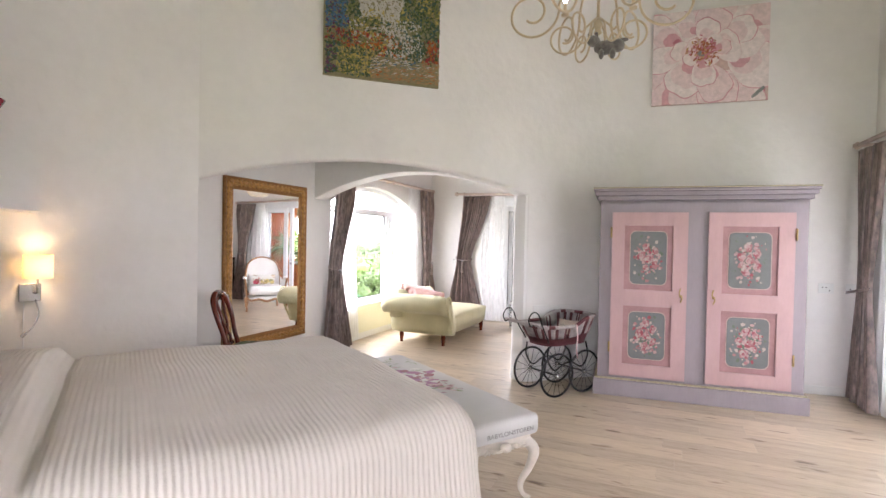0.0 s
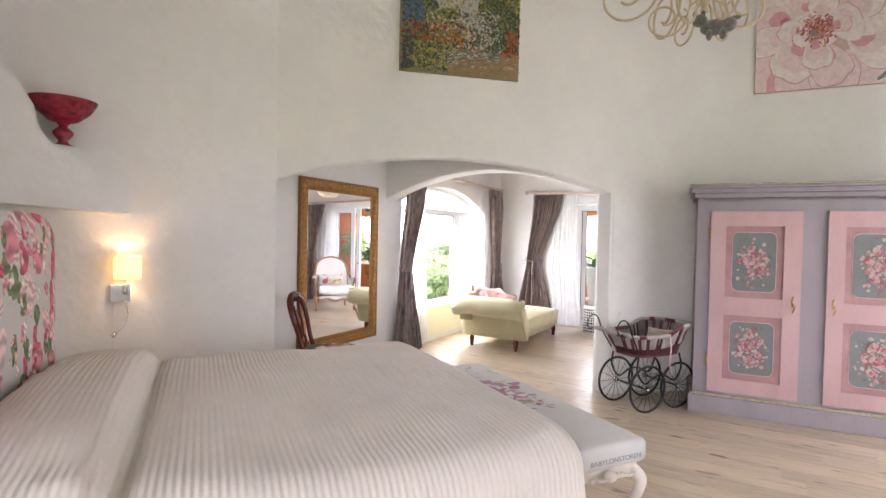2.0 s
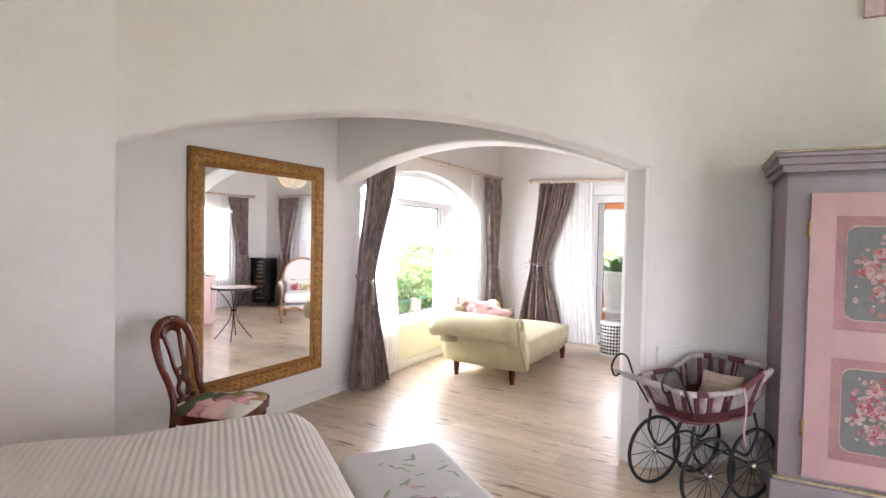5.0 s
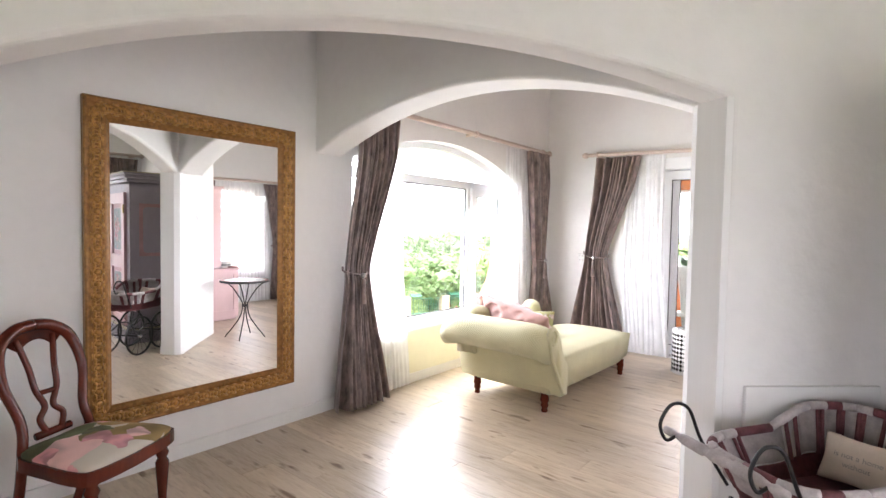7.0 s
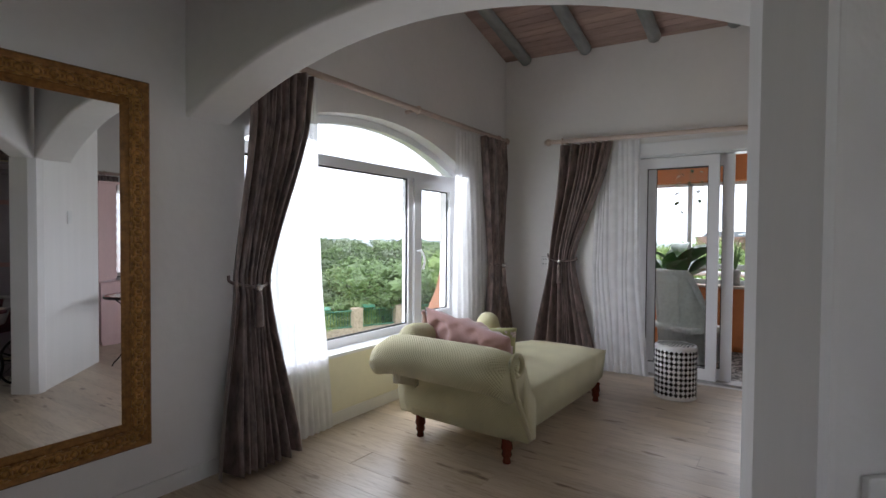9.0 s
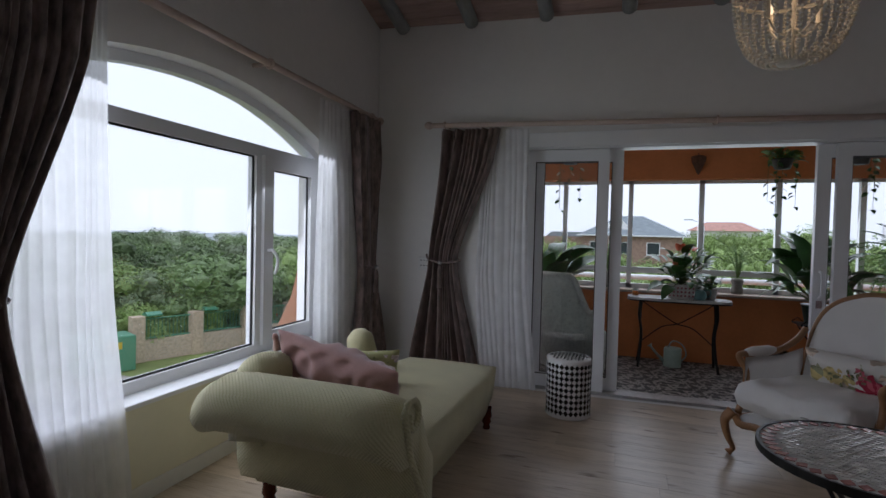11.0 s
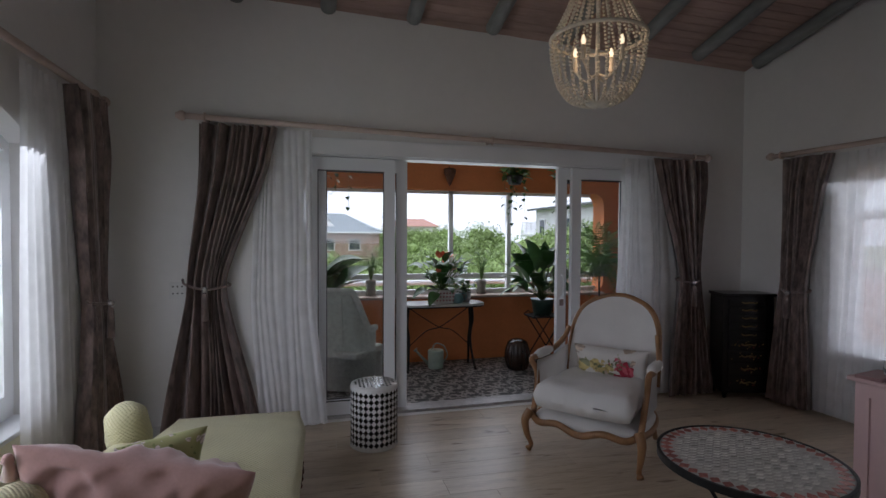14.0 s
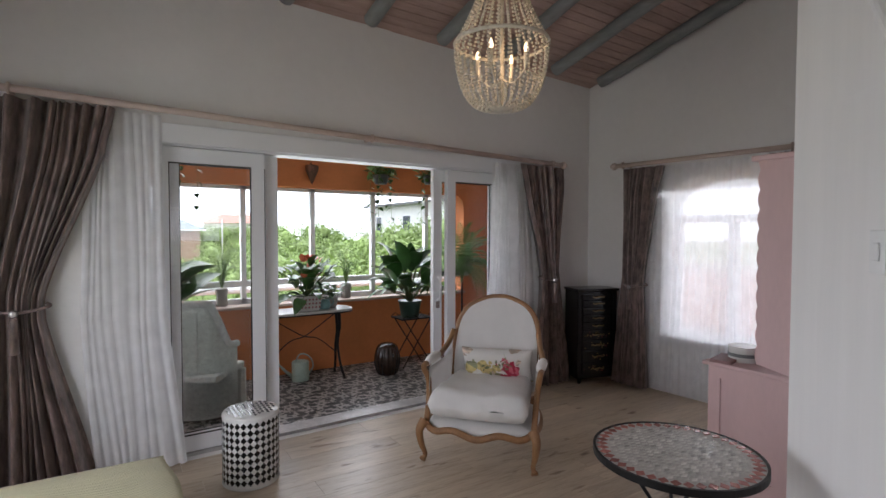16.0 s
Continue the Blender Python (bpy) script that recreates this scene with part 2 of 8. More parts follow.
def arch_loop(u0, u1, z0, spring, rise, n=20, power=2.0):
    """An opening with straight sides and a segment arch on top, anticlockwise."""
    c, h = (u0 + u1) / 2, (u1 - u0) / 2
    top = [(c + h * math.cos(math.pi * i / n), spring + rise * math.sin(math.pi * i / n) ** power) for i in range(n + 1)]
    return [(u0, z0), (u1, z0)] + top


def arch_outline(u0, u1, L, t0, t1, spring, rise, n=28):
    """A wall face with an arched opening from u0 to u1 that reaches the floor, anticlockwise."""
    c, h = (u0 + u1) / 2, (u1 - u0) / 2
    pts = [(c - h * math.cos(math.pi * i / n), spring + rise * (1 - math.cos(math.pi * i / n) ** 2)) for i in range(n + 1)]
    left = [(0, 0), (u0, 0)] if u0 > 0.01 else []
    right = [(u1, 0), (L, 0)] if u1 < L - 0.01 else []
    return left + pts + right + [(L, t1), (0, t0)]


def wall(name, p0, p1, thick, top, mat, holes=(), label="white plastered wall", bottom=0.0, round_edges=0.0, outline=None):
    """A wall whose room face runs p0 to p1 with the room on the right-hand side."""
    L = math.hypot(p1[0] - p0[0], p1[1] - p0[1])
    t0, t1 = top if isinstance(top, tuple) else (top, top)
    bm = plate(outline or [(0, bottom), (L, bottom), (L, t1), (0, t0)], thick, upright(p0, p1), holes)
    if round_edges:
        bmesh.ops.recalc_face_normals(bm, faces=bm.faces)
        inv = upright(p0, p1).inverted()
        sharp = [e for e in bm.edges if len(e.link_faces) == 2 and e.calc_face_angle(0) > 0.5
                 and all((inv @ v.co).y < 2.35 and (inv @ v.co).x > 0.001 for v in e.verts)
                 and abs((inv @ e.verts[0].co).z - (inv @ e.verts[1].co).z) < 0.01 and max((inv @ v.co).y for v in e.verts) > 0.05
                 and min((inv @ v.co).x for v in e.verts) < L - 0.02]
        bmesh.ops.bevel(bm, geom=sharp, offset=round_edges, segments=4, profile=0.5, affect="EDGES")
    ob = part(name, bm, mat, smooth=False)
    return structure(ob, label, "wall")


# ---- plan ----
def roof_z(x, y):
    return 3.2 - 0.022 * (x + 0.8) + 0.25 * (9.2 - max(y, 2.0))


ARCH_L, ARCH_R = (-3.174, 3.377), (-0.92, 5.496)
DIAG = Vector((0.7284, 0.6851))
BED_CORNER = (-0.13, 6.24)
A0, A1, A2 = (-3.605, 2.6), (-3.625, 5.55), (-3.70, 9.15)
B1, C1 = (1.86, 9.32), (2.08, 6.66)

# floor
bm = box(-5.0, -2.6, -0.25, 3.2, 9.44, -0.012)
structure(part("floor", bm, material("floor_screed", (0.25, 0.21, 0.17), 0.8)), "pale oak plank floor", "floor")
# diagonal wall with the wide low arch
L1 = math.hypot(ARCH_R[0] - ARCH_L[0], ARCH_R[1] - ARCH_L[1])
LD = math.hypot(BED_CORNER[0] - ARCH_L[0], BED_CORNER[1] - ARCH_L[1])
wall("wall_arch", ARCH_L, BED_CORNER, 0.17, (5.3, 5.3), PLASTER, outline=arch_outline(0, L1, LD, 5.3, 5.3, 1.945, 0.252), label="white hand-plastered wall with a wide low arch", round_edges=0.03)
# thicker brushed-plaster jamb of the pier between the two arches
BRUSHED = material("brushed_white_plaster", (0.80, 0.785, 0.77), 0.9, var=0.03, scale=11, fine=60, bump=0.3, depth=0.006, spec=0.15, stretch=(1, 1, 0.07))
bm = bmesh.new()
add_plate(bm, [(-0.932, 5.487), (-1.06, 5.57), (-1.09, 5.622), (-1.07, 5.675), (-1.02, 5.70), (-0.285, 6.387), (-0.20, 6.22), (-0.80, 5.64)], 1.952, Matrix.Translation((0, 0, 1.952)))
add_plate(bm, [(-0.95, 5.68), (-0.285, 6.387), (-0.19, 6.387), (-0.25, 6.25)], 1.95, Matrix.Translation((0, 0, 3.9)))
structure(part("wall_pier", bm, BRUSHED), "white pier with vertical brush marks in its plaster", "wall")
# bedroom back wall behind the wardrobe
wall("wall_bedroom_back", BED_CORNER, (2.25, 6.48), 0.15, 5.3, PLASTER)
# bedroom side wall with the reading lamp
wall("wall_bedside", (-3.80, 1.62), ARCH_L, 0.3, 5.3, PLASTER)
wall("wall_headboard", (-2.35, 0.78), (-3.80, 1.62), 0.3, 5.3, PLASTER)
wall("wall_bedroom_west", (-2.45, -2.3), (-2.35, 0.78), 0.3, 5.3, PLASTER)
# unseen wall; its opening is made up to let the fill lamp in
wall("wall_bedroom_south", (2.6, -2.3), (-2.45, -2.3), 0.3, 5.3, PLASTER, holes=[[(0.7, 0.5), (4.1, 0.5), (4.1, 2.3), (0.7, 2.3)]])
wall("wall_bedroom_east", (2.25, 6.48), (2.6, -2.3), 0.3, 5.3, PLASTER, holes=[[(0.75, 0.3), (3.6, 0.3), (3.6, 2.3), (0.75, 2.3)]])
# mirror wall and lounge window wall
wall("wall_mirror", A0, A1, 0.3, (4.8, 4.25), PLASTER_SMOOTH)
WIN_A = arch_loop(0.30, 2.76, 0.50, 1.96, 0.28, 24)
wall("wall_lounge_window", A1, A2, 0.3, (4.25, 3.35), PLASTER_SMOOTH, holes=[WIN_A])
# second arch, between the passage and the lounge
wall("wall_second_arch", (-3.63, 5.50), (-1.06, 5.62), 0.26, (4.2, 4.15), PLASTER_SMOOTH, outline=arch_outline(0, 2.573, 2.573, 4.2, 4.15, 1.945, 0.30), label="white plastered inner arch", round_edges=0.02)
# lounge door wall
DOOR = (1.33, 4.52)
wall("wall_veranda", A2, B1, 0.26, (3.30, 3.18), PLASTER_SMOOTH, holes=[[(DOOR[0], 0.001), (DOOR[1], 0.001), (DOOR[1], 2.16), (DOOR[0], 2.16)]])
WIN_C = arch_loop(0.92, 2.02, 0.56, 1.80, 0.27, 20, 0.9)
wall("wall_lounge_east", B1, C1, 0.3, (3.18, 3.8), PLASTER_SMOOTH, holes=[WIN_C])
# lounge wall behind the pink dresser
wall("wall_lounge_south", C1, (-0.12, 6.385), 0.04, (3.8, 3.85), PLASTER_SMOOTH)
# ceiling: one pitched sheet and a flat one over the passage
bm = bmesh.new()
q = [(-4.3, 5.2), (-1.15, 5.5), (-0.25, 6.36), (2.9, 6.62), (2.9, 9.7), (-4.3, 9.7)]
lo = [bm.verts.new((x, y, roof_z(x, y))) for x, y in q]
hi = [bm.verts.new((x, y, roof_z(x, y) + 0.06)) for x, y in q]
bm.faces.new(lo), bm.faces.new(hi)
WASH_WOOD = material("whitewashed_ceiling_boards", (0.46, 0.325, 0.285), 0.8, var=0.3, scale=3, fine=30, bump=0.2, stretch=(0.3, 2, 1))
structure(part("ceiling", bm, WASH_WOOD), "sloping ceiling of pink-washed boards", "ceiling")
bm = bmesh.new()
add_plate(bm, [(-3.62, 2.9), (-3.3, 3.3), (-1.1, 5.6), (-3.62, 5.52)], 0.05, Matrix.Translation((0, 0, 3.4)))
structure(part("ceiling_passage", bm, PLASTER_SMOOTH), "flat white passage ceiling", "ceiling")
structure(part("ceiling_bedroom", box(-4.4, -2.7, 5.25, 3.0, 6.6, 5.35), PLASTER_SMOOTH), "plain white bedroom ceiling", "ceiling")

# soft plastered inner corner between the arch wall and the back wall
bm = bmesh.new()
c0, c1 = Vector(BED_CORNER) - 0.5 * DIAG, Vector(BED_CORNER) + 0.5 * Vector((1, 0.09)).normalized()
ring = []
for i in range(9):
    t = i / 8
    p = (1 - t) ** 2 * c0 + 2 * t * (1 - t) * Vector(BED_CORNER) + t * t * c1
    ring.append([bm.verts.new((p.x, p.y, z)) for z in (0.0, 1.0, 2.0, 3.6, 5.24)])
for a, b in zip(ring, ring[1:]):
    for j in range(4):
        bm.faces.new((a[j], b[j], b[j + 1], a[j + 1]))
structure(part("wall_corner", bm, PLASTER, smooth=True), "rounded plaster corner", "wall")

# ---- more shape helpers ----
def add_grid(bm, f, nu, nv, close_u=False):
    """A skin of nu x nv cells from f(u, v) with u, v in 0..1."""
    vs = [[bm.verts.new(f(i / nu, j / nv)) for j in range(nv + 1)] for i in range(nu + (0 if close_u else 1))]
    for i in range(nu):
        a, b = vs[i], vs[(i + 1) % len(vs)]
        for j in range(nv):
            bm.faces.new((a[j], b[j], b[j + 1], a[j + 1]))
    return vs


def skin(f, nu, nv, close_u=False):
    bm = bmesh.new()
    add_grid(bm, f, nu, nv, close_u)
    return bm


def ease(t):
    t = min(1.0, max(0.0, t))
    return t * t * (3 - 2 * t)


def smooth_path(keys, n):
    """Points on a smooth curve through keys (Catmull-Rom), n to a span."""
    k = [Vector(p) for p in keys]
    k = [2 * k[0] - k[1]] + k + [2 * k[-1] - k[-2]]
    out = []
    for i in range(1, len(k) - 2):
        for j in range(n):
            t = j / n
            a, b, c, d = k[i - 1:i + 3]
            out.append(0.5 * (2 * b + (c - a) * t + (2 * a - 5 * b + 4 * c - d) * t * t + (3 * b - a - 3 * c + d) * t ** 3))
    return out + [k[-2]]


def pillow_mesh(w, h, d, m, seed=0, pinch=0.55, n=20, rumple=1.0):
    """A stuffed cushion w x h, d thick, in its own x and z, with pulled corners and creases."""
    bm = bmesh.new()
    rnd = Vector((seed * 3.1, seed * 1.7, 0.3))
    for side in (1, -1):
        def f(u, v):
            a, b = 2 * u - 1, 2 * v - 1
            edge = (1 - abs(a) ** 2.6) * (1 - abs(b) ** 2.6)
            x = a * w / 2 * (1 - 0.06 * (1 - b * b) ** 2 * abs(a) ** 3)
            z = b * h / 2 * (1 - 0.09 * (1 - a * a) ** 2 * abs(b) ** 3)
            crease = rumple * 0.09 * d * noise.noise(Vector((a * 2.2, b * 2.2, side)) + rnd) + rumple * 0.05 * d * noise.noise(Vector((a * 6, b * 4, side)) + rnd)
            return m @ Vector((x, side * (d / 2 * max(edge, 0) ** pinch + crease * min(1, 3 * max(edge, 0))), z))
        add_grid(bm, f, n, n)
    bmesh.ops.remove_doubles(bm, verts=bm.verts, dist=0.0015)
    return bm


def dabs(name, m, strokes, mats, parent, label="", bounds=None):
    """Small flat strokes of paint (u, v, radius, aspect, turn, colour) laid on a plane, later ones on top."""
    bm = bmesh.new()
    for k, (u, v, r, asp, turn, c) in enumerate(strokes):
        n = 9
        ring = []
        for i in range(n):
            a = 2 * math.pi * i / n
            q = r * (0.8 + 0.4 * random.random())
            x, y = q * math.cos(a), q * asp * math.sin(a)
            px, py = u + x * math.cos(turn) - y * math.sin(turn), v + x * math.sin(turn) + y * math.cos(turn)
            if bounds:
                px, py = min(max(px, bounds[0]), bounds[2]), min(max(py, bounds[1]), bounds[3])
            ring.append(bm.verts.new(m @ Vector((px, py, 0.0004 + 0.000012 * k))))
        bm.faces.new(ring).material_index = c
    return tagged(part(name, bm, mats, parent, label), kind="stuff")


def paint(name, color):
    return material(name, color, 0.7, var=0.18, scale=25, fine=120, bump=0.15, depth=0.001)


def floral(name, ground, blooms, scale=9.0, amount=0.45, rough=0.9):
    """Cloth with scattered printed blooms: warped cells, some coloured, ringed like petals."""
    m = material(name, ground, rough, var=0.06, scale=8, fine=250, bump=0.3, depth=0.002)
    nt = m.node_tree
    b = nt.nodes["Principled BSDF"]
    base = b.inputs["Base Color"].links[0].from_socket
    co, wz, mixv = nt.nodes.new("ShaderNodeTexCoord"), nt.nodes.new("ShaderNodeTexNoise"), nt.nodes.new("ShaderNodeVectorMath")
    wz.inputs["Scale"].default_value = scale * 1.5
    mixv.operation = "MULTIPLY_ADD"
    mixv.inputs[1].default_value = (0.55 / scale,) * 3
    link(nt, co.outputs["Object"], wz.inputs[0])
    link(nt, wz.outputs["Color"], mixv.inputs[0])
    link(nt, co.outputs["Object"], mixv.inputs[2])
    last = base
    for k, sc in enumerate((scale, scale * 2.3)):
        vo = nt.nodes.new("ShaderNodeTexVoronoi")
        vo.inputs["Scale"].default_value = sc
        link(nt, mixv.outputs[0], vo.inputs[0])
        sep = nt.nodes.new("ShaderNodeSeparateColor")
        link(nt, vo.outputs["Color"], sep.inputs[0])
        ramp = nt.nodes.new("ShaderNodeValToRGB")
        ramp.color_ramp.interpolation = "CONSTANT"
        el = ramp.color_ramp.elements
        el[0].color = (*blooms[0], 1)
        el[1].position, el[1].color = 1 / len(blooms), (*blooms[1 % len(blooms)], 1)
        for i in range(2, len(blooms)):
            el.new(i / len(blooms)).color = (*blooms[i], 1)
        link(nt, sep.outputs[0], ramp.inputs[0])
        ringn = nt.nodes.new("ShaderNodeTexWave")
        ringn.wave_type = "RINGS"
        ringn.inputs["Scale"].default_value, ringn.inputs["Distortion"].default_value = sc * 0.6, 6
        link(nt, mixv.outputs[0], ringn.inputs[0])
        hs = nt.nodes.new("ShaderNodeHueSaturation")
        mr = nt.nodes.new("ShaderNodeMapRange")
        mr.inputs[3].default_value, mr.inputs[4].default_value = 0.65, 1.25
        link(nt, ringn.outputs["Fac"], mr.inputs[0])
        link(nt, mr.outputs[0], hs.inputs["Value"])
        link(nt, ramp.outputs[0], hs.inputs["Color"])
        keep = nt.nodes.new("ShaderNodeMath")
        keep.operation = "LESS_THAN"
        keep.inputs[1].default_value = amount if k == 0 else amount * 0.5
        link(nt, sep.outputs[1], keep.inputs[0])
        near = nt.nodes.new("ShaderNodeMath")
        near.operation = "LESS_THAN"
        near.inputs[1].default_value = 0.62
        link(nt, vo.outputs["Distance"], near.inputs[0])
        both = nt.nodes.new("ShaderNodeMath")
        both.operation = "MULTIPLY"
        link(nt, keep.outputs[0], both.inputs[0])
        link(nt, near.outputs[0], both.inputs[1])
        mx = nt.nodes.new("ShaderNodeMix")
        mx.data_type = "RGBA"
        link(nt, both.outputs[0], mx.inputs[0])
        link(nt, last, mx.inputs[6])
        link(nt, hs.outputs[0], mx.inputs[7])
        last = mx.outputs[2]
    link(nt, last, b.inputs["Base Color"])
    return m


def ribs(mat, scale, direction="X", distance=0.004, strength=0.8, kind="BANDS"):
    """Adds woven ridges to a cloth's relief."""
    nt = mat.node_tree
    b = nt.nodes["Principled BSDF"]
    co, w, bp = nt.nodes.new("ShaderNodeTexCoord"), nt.nodes.new("ShaderNodeTexWave"), nt.nodes.new("ShaderNodeBump")
    w.wave_type, w.bands_direction = kind, direction
    w.inputs["Scale"].default_value = scale
    w.inputs["Distortion"].default_value, w.inputs["Detail Scale"].default_value = 0.5, 2
    bp.inputs["Strength"].default_value, bp.inputs["Distance"].default_value = strength, distance
    link(nt, co.outputs["Object"], w.inputs[0])
    link(nt, w.outputs["Fac"], bp.inputs["Height"])
    old = b.inputs["Normal"].links
    if old:
        link(nt, old[0].from_socket, bp.inputs["Normal"])
    link(nt, bp.outputs[0], b.inputs["Normal"])
    return mat


def drape(name, p0, p1, keys, pleats, depth, mat, parent, seed=0, nv=40, side=1, label=""):
    """Hanging cloth along p0-p1. keys, from the top down: (height, from, to, depth factor, push), distances along the line."""
    m = upright(p0, p1)
    rnd = random.Random(seed)
    ph, wob = rnd.random() * 6, [0.45 + 1.1 * rnd.random() for _ in range(pleats + 2)]
    z_top, z_bot = keys[0][0], keys[-1][0]

    def at(z):
        for a, b in zip(keys, keys[1:]):
            if z >= b[0]:
                t = (a[0] - z) / (a[0] - b[0])
                t = 0.75 * t + 0.25 * ease(t)
                return [x + (y - x) * t for x, y in zip(a[1:], b[1:])]
        return keys[-1][1:]

    def f(u, v):
        z = z_top + (z_bot - z_top) * v
        a, b, k, push = at(z)
        s = u * pleats + 1.7 * noise.noise(Vector((u * pleats * 0.38, 0.22 * v, seed + 0.5)))
        s = min(max(s, 0.0), pleats + 0.49)
        w = wob[int(s)] * (1 - s % 1) + wob[int(s) + 1] * (s % 1)
        q = 2 * math.pi * s + ph + 0.3 * math.sin(3 * v + seed)
        wave = math.sin(q) + 0.28 * math.sin(2 * q + 1.0) + 0.2 * noise.noise(Vector((u * pleats * 1.7, 4 * v, seed)))
        sway = 0.35 * noise.noise(Vector((u * 3, v * 2.5, seed)))
        return m @ Vector((a + (b - a) * u + 0.012 * math.sin(5 * v + s), z, push + depth * k * (w * wave + sway)))
    return part(name, skin(f, pleats * 8, nv), mat, parent, label, smooth=True)

# ---- bedroom ----
ROSES = [(0.62, 0.24, 0.28), (0.72, 0.42, 0.42), (0.75, 0.66, 0.60), (0.16, 0.2, 0.09), (0.52, 0.10, 0.14), (0.70, 0.52, 0.50)]
RIBBED = ribs(ribs(QUILT, 12.5, "X", 0.006, 0.7), 17, "Y", 0.002, 0.3)

# bed: head at x = 0, foot at x = 2
bed = thing("bed", pose(-2.31, 1.454, 0, 0, 0, 55.4), "double bed under a white ribbed quilt with floral headboard", "bed")
part("mattress_base", box(-0.14, -0.93, 0.1, 1.90, 0.97, 0.5, bevel=0.04), LINEN, bed)


def quilt(u, v):
    """The quilt laid flat in metres, then bent over the edges of the bed and up over the pillows."""
    x, y = -0.16 + 2.62 * u, 0.02 + 3.1 * (v - 0.5)
    xe, ye = 1.84, 0.90
    ox, oy = max(0.0, x - xe), max(0.0, abs(y - 0.02) - ye)
    d = math.hypot(ox, oy)
    r = 0.17
    bend = min(d / r, math.pi / 2)
    hang = max(0.0, d - r * math.pi / 2)
    out, fall = r * math.sin(bend) + 0.12 * hang, r * (1 - math.cos(bend)) + 0.99 * hang
    sx, sy = (ox / d, math.copysign(oy / d, y - 0.02)) if d else (0, 0)
    px, py = min(x, xe) + sx * out, max(-ye + 0.02, min(ye + 0.02, y)) + sy * out
    ripple = 0.018 * min(1.0, hang / 0.25)
    px += ripple * sx * math.sin(8 * y)
    py += ripple * sy * math.sin(7 * x + 1)
    inner = max(0.0, 1 - (d / 0.3))
    puff = 0.028 * noise.noise(Vector((x * 1.9, y * 1.9, 4))) + 0.011 * noise.noise(Vector((x * 4.5, y * 4.5, 1)))
    crown = 0.03 * (1 - min(1.0, (y / 0.95) ** 2))
    pillow = 0.0
    if x < 0.36:
        pillow = (0.105 + 0.02 * math.cos(3.1 * y)) * ease((0.325 - x) / 0.10) * (0.62 + 0.38 * ease((x + 0.20) / 0.22))
        pillow += 0.012 * noise.noise(Vector((x * 7, y * 4, 9))) * ease((0.3 - x) / 0.1)
    crease = -0.022 * math.exp(-((x - 0.335) / 0.022) ** 2)
    top = 0.708 + crown + (puff + pillow + crease) * max(0.25, inner)
    return Vector((px, py, max(0.13, top - fall)))


part("quilt", skin(quilt, 110, 96), RIBBED, bed, "white ribbed cotton quilt drawn over the pillows", smooth=True)
HEADCLOTH = floral("rose_print_linen", (0.58, 0.54, 0.51), ROSES, 6.5, 0.75)


def headboard(u, v):
    a = 2 * u - 1
    z = 0.3 + (1.27 - 0.13 * abs(a) ** 7) * v
    bulge = 0.035 * (1 - abs(a) ** 8) * (1 - abs(2 * v - 1) ** 8)
    return Vector((-0.22 + bulge, 0.02 + 0.96 * a, z))


bm = skin(headboard, 28, 22)
add_grid(bm, lambda u, v: Vector((-0.31, headboard(u, v).y, headboard(u, v).z)), 28, 22)
bmesh.ops.bridge_loops(bm, edges=[e for e in bm.edges if e.is_boundary])
part("headboard", bm, HEADCLOTH, bed, "upholstered headboard in a large rose print", smooth=True)
for y in (-0.7, 0.7):
    for x in (-0.05, 1.80):
        part("leg", lathe([(0.03, 0), (0.035, 0.1)], 12, pose(x, y, 0)), MAHOGANY, bed)

# bench at the foot
BENCHCLOTH = material("grey_white_printed_linen", (0.60, 0.585, 0.58), 0.9, var=0.05, scale=6, fine=200, bump=0.3, depth=0.002)
bench = thing("bench", pose(-1.04, 3.40, 0, 0, 0, -34) @ Matrix.Diagonal((1.075, 1.16, 1, 1)), "upholstered bed bench with printed flowers and cream carved legs", "bench")
part("cushion", box(-0.78, -0.205, 0.39, 0.78, 0.205, 0.51, bevel=0.03), BENCHCLOTH, bench, "grey-white linen seat with a flower print", smooth=True)
CREAM_WOOD = material("cream_painted_wood", (0.70, 0.64, 0.57), 0.5, var=0.15, scale=12, bump=0.15)
part("apron", box(-0.74, -0.18, 0.325, 0.74, 0.18, 0.395, bevel=0.01), CREAM_WOOD, bench)
for sx in (-1, 1):
    for sy in (-1, 1):
        pts = smooth_path([(sx * 0.70, sy * 0.15, 0.36), (sx * 0.755, sy * 0.185, 0.30), (sx * 0.735, sy * 0.18, 0.2), (sx * 0.69, sy * 0.16, 0.09), (sx * 0.70, sy * 0.165, 0.03), (sx * 0.735, sy * 0.185, 0.012)], 6)
        part("leg", tube(pts, [0.034 - 0.022 * min(1, i / 22) for i in range(len(pts))], 10), CREAM_WOOD, bench, smooth=True)
bm = bmesh.new()
for i in range(11):
    a = -0.115 + 0.023 * i
    add_tube(bm, smooth_path([(0.775, a - 0.012, 0.345), (0.788, a, 0.362 + 0.012 * math.cos(i)), (0.775, a + 0.012, 0.345)], 4), 0.007, 6)
bmesh.ops.create_icosphere(bm, subdivisions=2, radius=0.028, matrix=Matrix.Translation((0.77, 0, 0.355)))
part("carving", bm, CREAM_WOOD, bench, "carved flower and scrolls", smooth=True)
TOPM = pose(0, 0, 0.5105)
bpaint = [paint("print_green", (0.30, 0.36, 0.22)), paint("print_mauve", (0.42, 0.20, 0.33)), paint("print_blush", (0.62, 0.46, 0.46)), paint("print_white", (0.68, 0.66, 0.64)), paint("print_wine", (0.36, 0.16, 0.20))]
